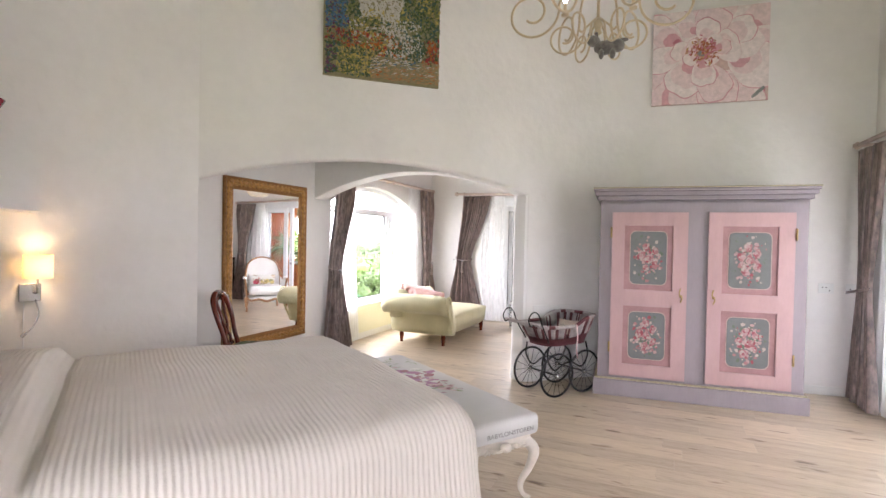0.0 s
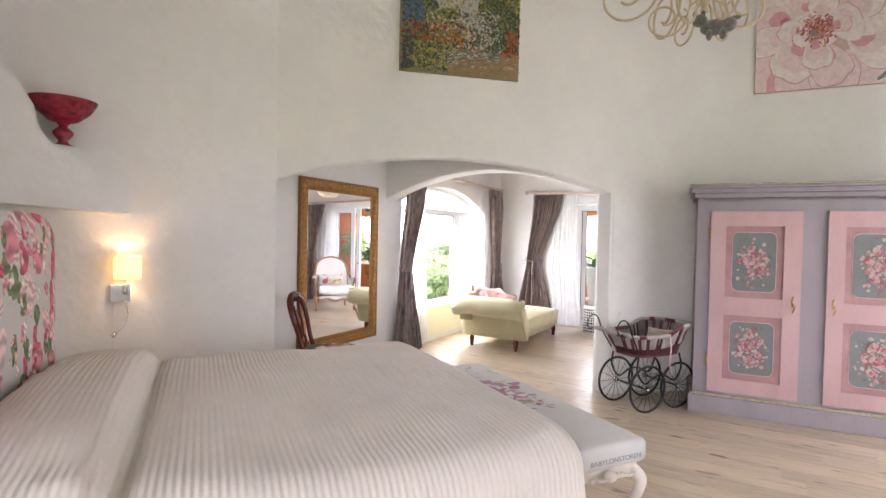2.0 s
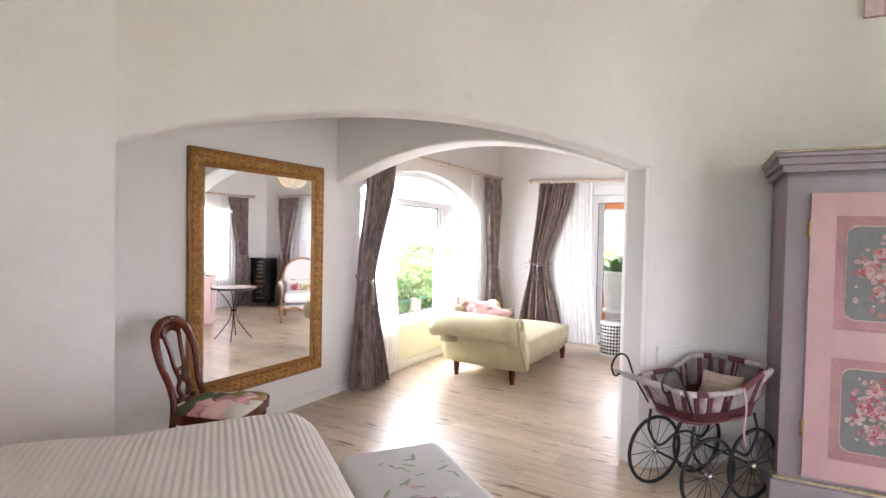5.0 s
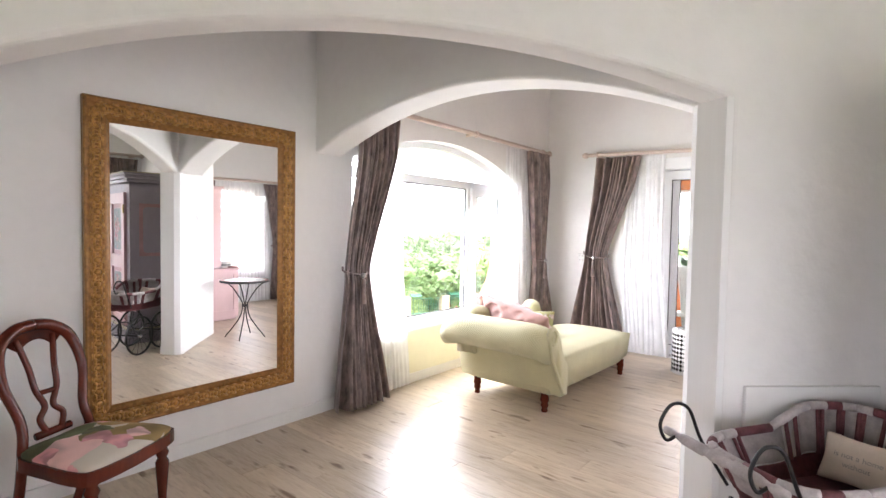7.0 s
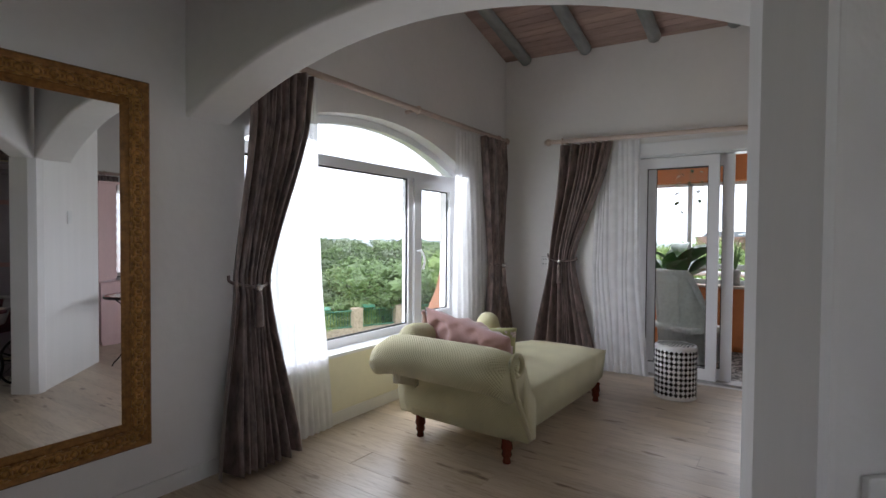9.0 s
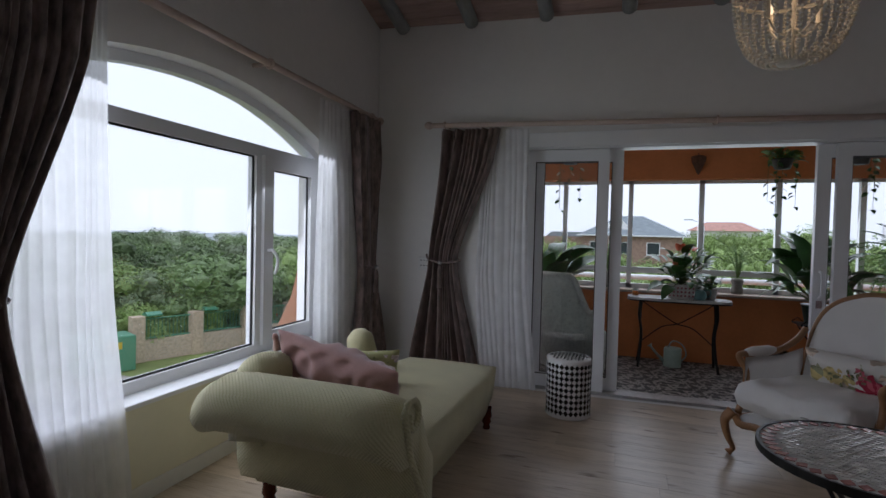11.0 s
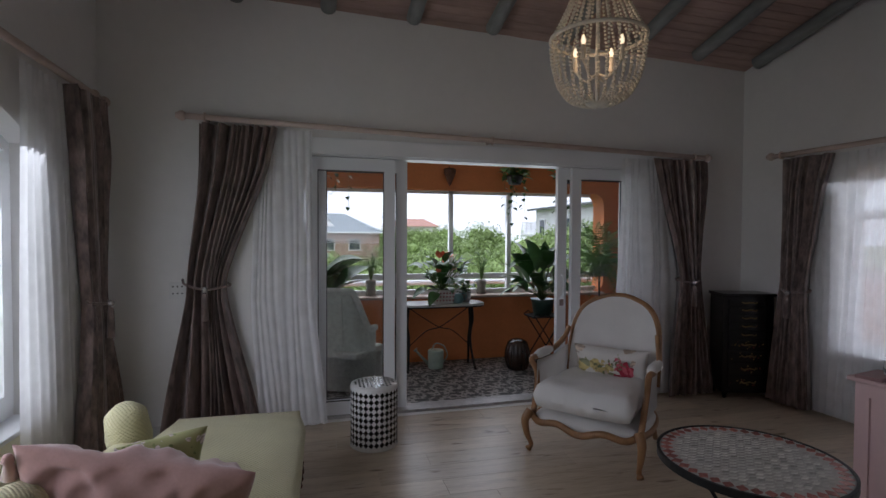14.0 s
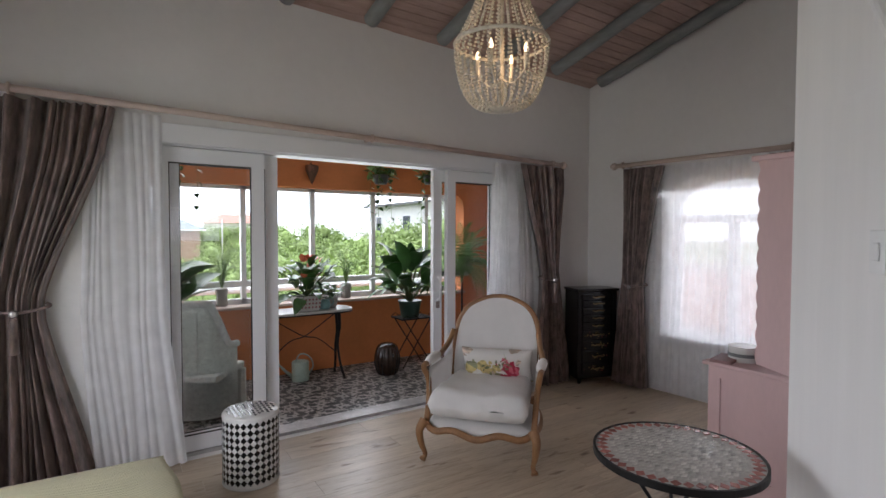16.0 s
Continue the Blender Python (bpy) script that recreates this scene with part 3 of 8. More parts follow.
st = [(random.gauss(-0.42, 0.16), random.gauss(0.02, 0.07), 0.012 + 0.02 * random.random(), 0.25, random.random() * 3, 0) for _ in range(26)]
st += [(random.gauss(-0.12, 0.13), random.gauss(-0.01, 0.06), 0.02 + 0.025 * random.random(), 0.7, random.random() * 3, random.choice((1, 1, 2, 3, 4))) for _ in range(60)]
st += [(random.gauss(0.12, 0.08), random.gauss(0.06, 0.05), 0.012 + 0.02 * random.random(), 0.4, random.random() * 3, random.choice((2, 4, 0))) for _ in range(24)]
st = [s for s in st if abs(s[0]) < 0.70 and abs(s[1]) < 0.165]
dabs("flower_print", TOPM, st, bpaint, bench, "printed mauve and green flowers")
txt = bpy.data.curves.new("lettering", "FONT")
txt.body, txt.size, txt.extrude, txt.align_x = "BABYLONSTOREN", 0.034, 0.0006, "CENTER"
tob = new("lettering_source", txt)
dg = bpy.context.evaluated_depsgraph_get()
tm = bpy.data.meshes.new_from_object(tob.evaluated_get(dg))
bpy.data.objects.remove(tob)
PRINT_GREY = material("grey_print", (0.25, 0.24, 0.23), 0.9)
tm.materials.append(PRINT_GREY)
lettering = new("lettering", tm)
lettering.parent, lettering.matrix_basis = bench, pose(0.7815, 0.02, 0.425, 90, 0, 90)

# wardrobe, turned with the back wall
wr = thing("wardrobe", pose(-0.19, 5.432, 0, 0, 0, 5.2) @ Matrix.Diagonal((0.955, 1, 1, 1)), "lilac-grey wardrobe with two pink doors and painted flower panels", "wardrobe")
part("plinth", box(-0.02, -0.02, 0.0, 1.87, 0.63, 0.155, bevel=0.008), LILAC, wr)
part("body", box(0.02, 0.02, 0.155, 1.83, 0.62, 1.88, bevel=0.004), LILAC, wr)
GILT = material("worn_gilt_edge", (0.42, 0.36, 0.24), 0.5, var=0.3, scale=30, bump=0.1)
part("plinth_moulding", box(-0.005, -0.005, 0.155, 1.855, 0.63, 0.172, bevel=0.006), GILT, wr)
bm = bmesh.new()
for z0, z1, o in ((1.85, 1.885, 0.0), (1.885, 1.925, 0.03), (1.925, 1.965, 0.055), (1.965, 1.99, 0.07)):
    add_box(bm, 0.02 - o, 0.02 - o, z0, 1.83 + o, 0.62 + o * 0.2, z1, bevel=0.008)
part("cornice", bm, LILAC, wr)
part("cornice_edge", box(-0.055, -0.055, 1.99, 1.905, 0.64, 2.002, bevel=0.004), GILT, wr)
PANEL_SHADE = material("dusty_rose_panel", (0.37, 0.20, 0.205), 0.55, var=0.25, scale=5, bump=0.08)
PANEL_EDGE = material("pale_cream_line", (0.50, 0.37, 0.33), 0.55, var=0.2, scale=30, bump=0.08)
bouquet = [paint("rose_pink", (0.36, 0.17, 0.18)), paint("rose_pale", (0.43, 0.28, 0.275)), paint("rose_cream", (0.45, 0.37, 0.33)), paint("rose_deep", (0.32, 0.08, 0.10)), paint("leaf_grey_green", (0.13, 0.16, 0.12))]


def octagon(x0, z0, x1, z1, c):
    pts = []
    for cx, cz, a0 in ((x1 - c, z0 + c, -90), (x1 - c, z1 - c, 0), (x0 + c, z1 - c, 90), (x0 + c, z0 + c, 180)):
        pts += [(cx + c * math.cos(radians(a0 + 30 * k)), cz + c * math.sin(radians(a0 + 30 * k))) for k in range(4)]
    return pts


FACE = Matrix(((1, 0, 0, 0), (0, 0, -1, 0), (0, 1, 0, 0), (0, 0, 0, 1)))  # (u, v, w) to x, z, -y
for k, (x0, x1) in enumerate(((0.135, 0.83), (1.01, 1.72))):
    z0, z1 = 0.20, 1.765
    door = part("door", plate([(x0, z0), (x1, z0), (x1, z1), (x0, z1)], 0.03, Matrix.Translation((0, -0.012, 0)) @ FACE,
                              holes=[[(x0 + 0.12, 0.32), (x1 - 0.13, 0.32), (x1 - 0.13, 0.875), (x0 + 0.12, 0.875)], [(x0 + 0.12, 1.03), (x1 - 0.13, 1.03), (x1 - 0.13, 1.64), (x0 + 0.12, 1.64)]]),
                PINK_DOOR, wr, "pale pink panelled door")
    for pz0, pz1 in ((0.32, 0.875), (1.03, 1.64)):
        a, b = x0 + 0.12, x1 - 0.13
        part("panel", box(a - 0.01, 0.006, pz0 - 0.01, b + 0.01, 0.018, pz1 + 0.01), PANEL_SHADE, door, "recessed dusty-rose panel")
        part("panel_line", plate(octagon(a + 0.05, pz0 + 0.05, b - 0.05, pz1 - 0.05, 0.05), 0.002, Matrix.Translation((0, 0.0035, 0)) @ FACE), PANEL_EDGE, door)
        part("panel_field", plate(octagon(a + 0.056, pz0 + 0.056, b - 0.056, pz1 - 0.056, 0.048), 0.002, Matrix.Translation((0, 0.001, 0)) @ FACE), GREY_BLUE, door, "grey-blue painted field")
        cx, cz = (a + b) / 2, (pz0 + pz1) / 2
        st = [(random.gauss(cx, 0.075), random.gauss(cz, 0.11), 0.006 + 0.008 * random.random(), 0.4, random.random() * 3, 4) for _ in range(60)]
        st += [(random.gauss(cx, 0.06), random.gauss(cz, 0.095), 0.006 + 0.013 * random.random(), 0.8, random.random() * 3, random.choice((0, 1, 1, 2, 2, 3, 4))) for _ in range(170)]
        for gx, gz in ((-0.02, 0.11), (0.06, 0.07), (-0.07, 0.02), (0.0, 0.0), (0.06, -0.05), (-0.03, -0.10)):
            st += [(cx + gx + random.gauss(0, 0.01), cz + gz + random.gauss(0, 0.01), 0.03 - 0.0025 * i, 0.8, random.random() * 3, (0, 1, 3, 2, 1, 0)[i % 6]) for i in range(10)]
        st = [s for s in st if abs(s[0] - cx) < (b - a) / 2 - 0.085 and abs(s[1] - cz) < (pz1 - pz0) / 2 - 0.085]
        dabs("painted_bouquet", Matrix.Translation((0, -0.002, 0)) @ FACE, st, bouquet, door, "painted bouquet of pink roses")
    hx = x1 - 0.055 if k == 0 else x0 + 0.05
    bm = tube(smooth_path([(hx, -0.02, 0.93), (hx + 0.012, -0.03, 0.975), (hx - 0.012, -0.032, 1.01), (hx, -0.02, 1.06)], 5), 0.006, 8)
    bmesh.ops.create_icosphere(bm, subdivisions=2, radius=0.014, matrix=Matrix.Translation((hx, -0.03, 0.99)))
    part("handle", bm, BRASS, door, "ornate old brass handle", smooth=True)
    for hz in (0.42, 1.52):
        ex = x0 - 0.008 if k == 0 else x1 + 0.008
        part("hinge", lathe([(0.0, 0), (0.009, 0.004), (0.009, 0.1), (0.0, 0.105)], 8, pose(ex, -0.018, hz)), BRASS, door, smooth=True)
part("side_panel", plate([(0, 0), (0.4, 0), (0.4, 0.62), (0, 0.62)], 0.006, Matrix(((0, 0, -1, 0.0185), (-1, 0, 0, 0.52), (0, 1, 0, 1.02), (0, 0, 0, 1))), holes=[octagon(0.04, 0.04, 0.36, 0.58, 0.04)]), PANEL_SHADE, wr)

# reading lamp on the bedside wall
DW = upright((-3.80, 1.62), ARCH_L)
LU = 1.865 - 1.10  # along the wall
lamp = thing("wall_lamp", DW @ pose(LU, 1.06, 0, 0, 0, 0), "brushed steel reading lamp with a lit cream shade", "wall lamp")
part("backplate", box(-0.06, -0.06, 0.001, 0.06, 0.06, 0.022, bevel=0.004), CHROME, lamp)
part("arm", tube(smooth_path([(0.02, 0, 0.02), (0.03, 0.0, 0.075), (0.03, 0.03, 0.09), (0.03, 0.12, 0.09)], 5), 0.007, 8), CHROME, lamp, smooth=True)
SHADE = sheer("lit_cream_shade", (0.95, 0.88, 0.72), 0.02)
bm = bmesh.new()
for r in (0.085, 0.0835):
    add_grid(bm, lambda u, v: Vector((0.03 + 0.98 * r * math.cos(2 * math.pi * u), 0.10 + 0.16 * v, 0.10 + 0.85 * r * math.sin(2 * math.pi * u))), 32, 2, True)
part("shade", bm, SHADE, lamp, "cream fabric drum shade", smooth=True)
part("bulb", lathe([(0, 0), (0.02, 0.01), (0.028, 0.045), (0.015, 0.08), (0, 0.085)], 12, Matrix.Translation((0.03, 0.14, 0.10)) @ pose(0, 0, 0, -90)), glow("warm_bulb", (1.0, 0.72, 0.40), 25), lamp, smooth=True)
part("flex_light", tube(smooth_path([(0.03, -0.05, 0.02), (0.04, -0.14, 0.06), (0.01, -0.22, 0.085), (-0.03, -0.26, 0.09)], 6), 0.005, 8), CHROME, lamp, "thin gooseneck spot", smooth=True)
part("flex_head", tube([(-0.03, -0.26, 0.09), (-0.055, -0.285, 0.095)], 0.012, 10), CHROME, lamp, smooth=True)
part("cable", tube(smooth_path([(-0.03, -0.06, 0.004), (-0.035, -0.25, 0.004), (-0.03, -0.5, 0.004)], 4), 0.003, 6), UPVC, lamp, smooth=True)
ld = bpy.data.lights.new("reading_bulb", "POINT")
ld.energy, ld.color, ld.shadow_soft_size = 9.5, (1.0, 0.70, 0.40), 0.03
lo_ = new("reading_bulb", ld)
lo_.matrix_basis = DW @ pose(LU + 0.03, 1.06 + 0.19, 0.10)

# plaster bulkhead over the headboard with a stepped ledge
bm = plate([(-0.9, 1.66), (0.20, 1.63), (0.765, 1.60), (0.765, 2.0), (0.60, 2.0), (0.34, 2.01), (0.26, 2.12), (0.22, 2.3), (0.1, 2.42), (-0.1, 2.6), (-0.9, 2.9)], 0.22, DW @ Matrix.Translation((0, 0, 0.22)))
add_plate(bm, [(-0.9, 1.66), (0.20, 1.63), (0.765, 1.60), (0.765, 1.90), (0.66, 1.86), (0.50, 1.92), (0.38, 1.98), (0.32, 2.06), (0.29, 2.2), (0.20, 2.36), (-0.1, 2.5), (-0.9, 2.8)], 0.14, DW @ Matrix.Translation((0, 0, 0.361)))
structure(part("wall_bulkhead", bm, PLASTER), "white plaster bulkhead with a stepped ledge", "wall")
RED_GLASS = material("red_swirled_glass", (0.34, 0.03, 0.05), 0.08, var=0.6, scale=25, fine=60, bump=0.02)
bowl = thing("glass_bowl", DW @ pose(0.44, 2.002, 0.12, -90, 0, 0) @ Matrix.Scale(1.1, 4), "red swirled glass footed bowl on the ledge", "bowl")
part("cup", lathe([(0.02, 0.135), (0.07, 0.15), (0.13, 0.20), (0.165, 0.26), (0.168, 0.268), (0.16, 0.268), (0.125, 0.21), (0.06, 0.16), (0, 0.155)], 36), RED_GLASS, bowl, smooth=True)
part("stem", lathe([(0.075, 0), (0.07, 0.008), (0.03, 0.022), (0.022, 0.04), (0.05, 0.075), (0.05, 0.09), (0.02, 0.12), (0.03, 0.135), (0.02, 0.14)], 28), RED_GLASS, bowl, smooth=True)

# canvases
AW = upright(ARCH_L, BED_CORNER)
land = thing("landscape_painting", AW @ pose(1.0, 2.925, 0), "unframed canvas of a flowering garden path", "painting")
part("canvas", box(0.0, 0.0, 0.004, 1.09, 0.84, 0.03), paint("ground_ochre", (0.30, 0.26, 0.14)), land)
lm = [paint("oil_deep_green", (0.07, 0.10, 0.04)), paint("oil_blue", (0.10, 0.19, 0.30)), paint("oil_olive", (0.20, 0.21, 0.07)), paint("oil_sky", (0.64, 0.60, 0.54)), paint("oil_orange", (0.48, 0.13, 0.03)), paint("oil_sand", (0.46, 0.28, 0.13)), paint("oil_red", (0.33, 0.04, 0.04)), paint("oil_yellow", (0.56, 0.42, 0.12)), paint("oil_teal", (0.07, 0.13, 0.11)), paint("oil_white", (0.62, 0.58, 0.50)), paint("oil_plum", (0.13, 0.05, 0.10))]
st = []
for i in range(4200):
    u, v = 0.015 + 1.06 * random.random(), 0.015 + 0.81 * random.random()
    w = noise.noise(Vector((u * 5, v * 5, 2.0)))
    p, q = u / 1.09 + 0.05 * w, v / 0.84 + 0.06 * noise.noise(Vector((u * 6, v * 6, 8.0)))
    flat = 0.5
    if q < 0.27 and p > 0.40:
        c = random.choice((5, 5, 5, 5, 4, 9 if q > 0.08 else 5)) if q < 0.14 or p > 0.85 else random.choice((3, 8, 3, 1, 5))
        flat = 0.22
    elif q < 0.33 and p < 0.42:
        c = random.choice((0, 2, 7, 7, 8, 0)) if p > 0.1 else random.choice((0, 8, 10))
    elif q < 0.48:
        c = random.choice((10, 6, 4, 0, 2)) if p < 0.22 else random.choice((4, 4, 6, 7, 9, 2, 0)) if p < 0.52 else random.choice((4, 9, 3, 8, 0)) if p < 0.72 else random.choice((0, 9, 8, 0)) if p < 0.86 else random.choice((4, 4, 6, 0))
    elif q < 0.66:
        c = random.choice((1, 1, 8, 1, 10)) if p < 0.22 else random.choice((2, 7, 2, 0, 3)) if p < 0.46 else random.choice((3, 3, 9, 2, 8)) if p < 0.66 else random.choice((9, 0, 8, 9, 2)) if p < 0.82 else random.choice((0, 2, 0, 8))
    elif 0.28 < p < 0.66 and q < 0.90:
        c = random.choice((3, 3, 3, 3, 9, 7 if q < 0.74 else 3))
    else:
        c = random.choice((1, 1, 10, 8, 1)) if p < 0.18 else random.choice((0, 2, 2, 8, 7 if w > 0.12 else 0))
    st.append((u, v, 0.007 + 0.013 * random.random(), flat, random.random() * (0.4 if flat < 0.3 else 3), c))
dabs("oil_paint", Matrix.Translation((0, 0, 0.031)), st, lm, land, "impasto garden scene")
BW = upright(BED_CORNER, (2.25, 6.48))
peony = thing("peony_painting", BW @ pose(0.365, 2.95, 0), "unframed canvas of one huge pink peony", "painting")
part("canvas", box(0, 0, 0.02, 1.09, 0.975, 0.05), paint("blush_ground", (0.60, 0.42, 0.38)), peony)
pm = [paint("petal_white", (0.74, 0.58, 0.58)), paint("petal_pink", (0.62, 0.33, 0.36)), paint("petal_deep", (0.50, 0.17, 0.22)), paint("petal_pale", (0.78, 0.68, 0.66)), paint("stamen_rust", (0.35, 0.10, 0.05)), paint("leaf_grey", (0.22, 0.23, 0.22)), paint("stamen_ochre", (0.50, 0.30, 0.14))]


def petals(name, m, shapes, mats, parent, bounds, label=""):
    """Painted petals (u, v, length, width, turn, wave, colours from rim to base), each a nest of wavy outlines."""
    bm = bmesh.new()
    rnd_ = random.Random(len(shapes))
    level = 0
    for u, v, L_, W_, turn, wave, cols in shapes:
        ph = rnd_.random() * 6
        c, s_ = math.cos(turn), math.sin(turn)
        for q, col in enumerate(cols):
            f = 1 - 0.035 * q if q < 2 else 0.93 - 0.19 * (q - 1)
            ring = []
            for i in range(34):
                a = 2 * math.pi * i / 34
                w = 1 + wave * (math.sin(3 * a + ph) + 0.6 * math.sin(7 * a + 2 * ph)) * (0.5 + 0.5 * math.cos(a))
                x = L_ * (0.5 + 0.5 * math.cos(a) * w) * f
                y = W_ * 0.5 * math.sin(a) * (0.62 + 0.38 * math.cos(a * 0.5) ** 2) * w * f
                px, py = u + x * c - y * s_, v + x * s_ + y * c
                ring.append(bm.verts.new(m @ Vector((min(max(px, bounds[0]), bounds[2]), min(max(py, bounds[1]), bounds[3]), 0.0004 + 0.00002 * level))))
            level += 1
            bm.faces.new(ring).material_index = col
    return tagged(part(name, bm, mats, parent, label), kind="stuff")


shapes = []
pr = random.Random(21)
for ring, (r0, n, L_, W_) in enumerate(((0.33, 8, 0.66, 0.56), (0.24, 6, 0.50, 0.50), (0.16, 6, 0.37, 0.38), (0.10, 5, 0.26, 0.27), (0.06, 5, 0.16, 0.15))):
    for i in range(n):
        a = 2 * math.pi * (i + 0.5 * (ring % 2)) / n + pr.gauss(0, 0.30)
        k_ = pr.uniform(0.75, 1.25)
        shapes.append((0.50 + r0 * math.cos(a), 0.55 + 0.85 * r0 * math.sin(a), L_ * k_, W_ * pr.uniform(0.8, 1.2), a + pr.gauss(0, 0.45), 0.07, pr.choice(((2, 3, 3, 0, 0, 1), (1, 3, 0, 0, 1, 1), (1, 0, 0, 1, 1, 2), (1, 3, 3, 0, 1, 2), (0, 3, 3, 3, 0, 1)))))
petals("painted_petals", Matrix.Translation((0, 0, 0.051)), shapes, pm, peony, (0, 0, 1.09, 0.975), "overlapping pale pink petals")
st = [(0.49 + random.gauss(0, 0.065), 0.54 + random.gauss(0, 0.055), 0.010 + 0.014 * random.random(), 0.4, random.random() * 3, random.choice((4, 4, 6, 2))) for _ in range(200)]
st += [(0.46 + random.gauss(0, 0.015), 0.52 + random.gauss(0, 0.015), 0.016, 0.6, random.random() * 3, 5) for _ in range(8)]
st += [(0.97 + 0.02 * i, 0.05 + 0.02 * i, 0.035, 0.5, 0.7, 5) for i in range(4)]
dabs("oil_paint", Matrix.Translation((0, 0, 0.0565)), st, pm, peony, bounds=(0, 0, 1.09, 0.975), label="rust-red stamens at the centre")

# scrolled chandelier with a plush cat
ch = thing("chandelier", pose(-0.10, 4.30, 0), "cream wrought-iron chandelier with scrolled arms and candle bulbs", "chandelier")
part("stem", tube([(0, 0, 3.06), (0, 0, 3.4), (0, 0, 5.26)], 0.012, 8), CREAM_ENAMEL, ch)
part("hub", lathe([(0, 3.03), (0.03, 3.05), (0.02, 3.08), (0.035, 3.12), (0.015, 3.16), (0.0, 3.18)], 16), CREAM_ENAMEL, ch, smooth=True)
WARM = glow("candle_bulb", (1.0, 0.85, 0.62), 9)


def scroll(cx, cz, r0, turns, a0, sgn=1, n=26):
    return [(cx + r0 * (1 - 0.72 * i / n) * math.cos(a0 + sgn * turns * 2 * math.pi * i / n), cz + r0 * (1 - 0.72 * i / n) * math.sin(a0 + sgn * turns * 2 * math.pi * i / n)) for i in range(n + 1)]


for k in range(6):
    a = 2 * math.pi * k / 6 + 0.12
    c, s_ = math.cos(a), math.sin(a)
    arm = thing("arm", Matrix(), "", "")
    bm = bmesh.new()
    link_up = smooth_path([(0.015, 0, 3.85), (0.10, 0, 3.62), (0.24, 0, 3.42), (0.29, 0, 3.30)], 5)
    add_tube(bm, [(q.x * c, q.x * s_, q.z) for q in link_up] + [(r * c, r * s_, z) for r, z in scroll(0.50, 3.25, 0.21, 1.35, math.pi, 1, 44)], 0.0095, 7)
    add_tube(bm, [(0.02 * c, 0.02 * s_, 3.16), (0.09 * c, 0.09 * s_, 3.10)] + [(r * c, r * s_, z) for r, z in scroll(0.245, 3.04, 0.14, 1.3, math.pi, 1, 36)], 0.008, 7)
    bpy.data.objects.remove(arm)
    arm = part("arm", bm, CREAM_ENAMEL, ch, smooth=True)
    m = pose(0.55 * c, 0.55 * s_, 3.405)
    part("candle_cup", lathe([(0, 0), (0.03, 0.005), (0.035, 0.02), (0.016, 0.03), (0.014, 0.11), (0, 0.112)], 14, m), CREAM_ENAMEL, arm, smooth=True)
    part("bulb", lathe([(0, 0.11), (0.012, 0.115), (0.019, 0.14), (0.01, 0.18), (0, 0.195)], 12, m), WARM, arm, "lit candle bulb", smooth=True)
FUR = material("grey_plush", (0.19, 0.17, 0.16), 1.0, var=0.5, scale=40, fine=200, bump=0.8, depth=0.006, sheen=0.4)
bm = bmesh.new()
for x, y, z, sx, sy, sz in ((0, 0, 0, 0.085, 0.05, 0.055), (-0.085, -0.01, 0.05, 0.048, 0.045, 0.042), (0.09, 0, 0.01, 0.05, 0.045, 0.05), (0.13, 0, 0.05, 0.035, 0.015, 0.015), (-0.03, -0.04, -0.06, 0.02, 0.02, 0.04), (0.05, -0.04, -0.06, 0.022, 0.02, 0.04), (-0.115, -0.01, 0.095, 0.014, 0.012, 0.024), (-0.065, -0.01, 0.095, 0.014, 0.012, 0.024)):
    bmesh.ops.create_icosphere(bm, subdivisions=2, radius=1, matrix=Matrix.Translation((x, y, z)) @ Matrix.Diagonal((sx, sy, sz, 1)))
toy = part("plush_cat", bm, FUR, smooth=True)
toy.matrix_basis = pose(-0.04, 4.27, 2.925, 0, 0, 10)
tagged(toy, "small grey plush cat perched on the chandelier", "toy")

# access panel, sockets
acc = part("access_panel", box(3.19, 0.12, 0.001, 3.76, 0.80, 0.022, bevel=0.004), PLASTER_SMOOTH)
acc.matrix_basis = AW
tagged(acc, "white painted cover panel screwed to the wall", "panel")
SOCKET = material("white_socket_plastic", (0.74, 0.74, 0.73), 0.35, var=0.03, bump=0)
DARK = material("pin_hole_shade", (0.03, 0.03, 0.03), 0.6, bump=0)


def socket(m, w, h, holes, label):
    s_ = thing("wall_socket", m, label, "socket")
    part("plate", box(-w / 2, -h / 2, 0.001, w / 2, h / 2, 0.012, bevel=0.003), SOCKET, s_)
    # dark discs on the plate, the shade inside each hole given as colour
    for x, y in holes:
        part("pin_hole", lathe([(0.006, 0.0125), (0, 0.0127)], 8, pose(x, y, 0)), DARK, s_)
    return s_


socket(BW @ pose(2.02, 1.06, 0), 0.13, 0.10, [(-0.03, 0.01), (0.0, 0.01), (0.03, -0.02)], "white double wall socket beside the wardrobe")
socket(BW @ pose(2.22, 1.06, 0), 0.07, 0.10, [(0, 0)], "small white wall socket")

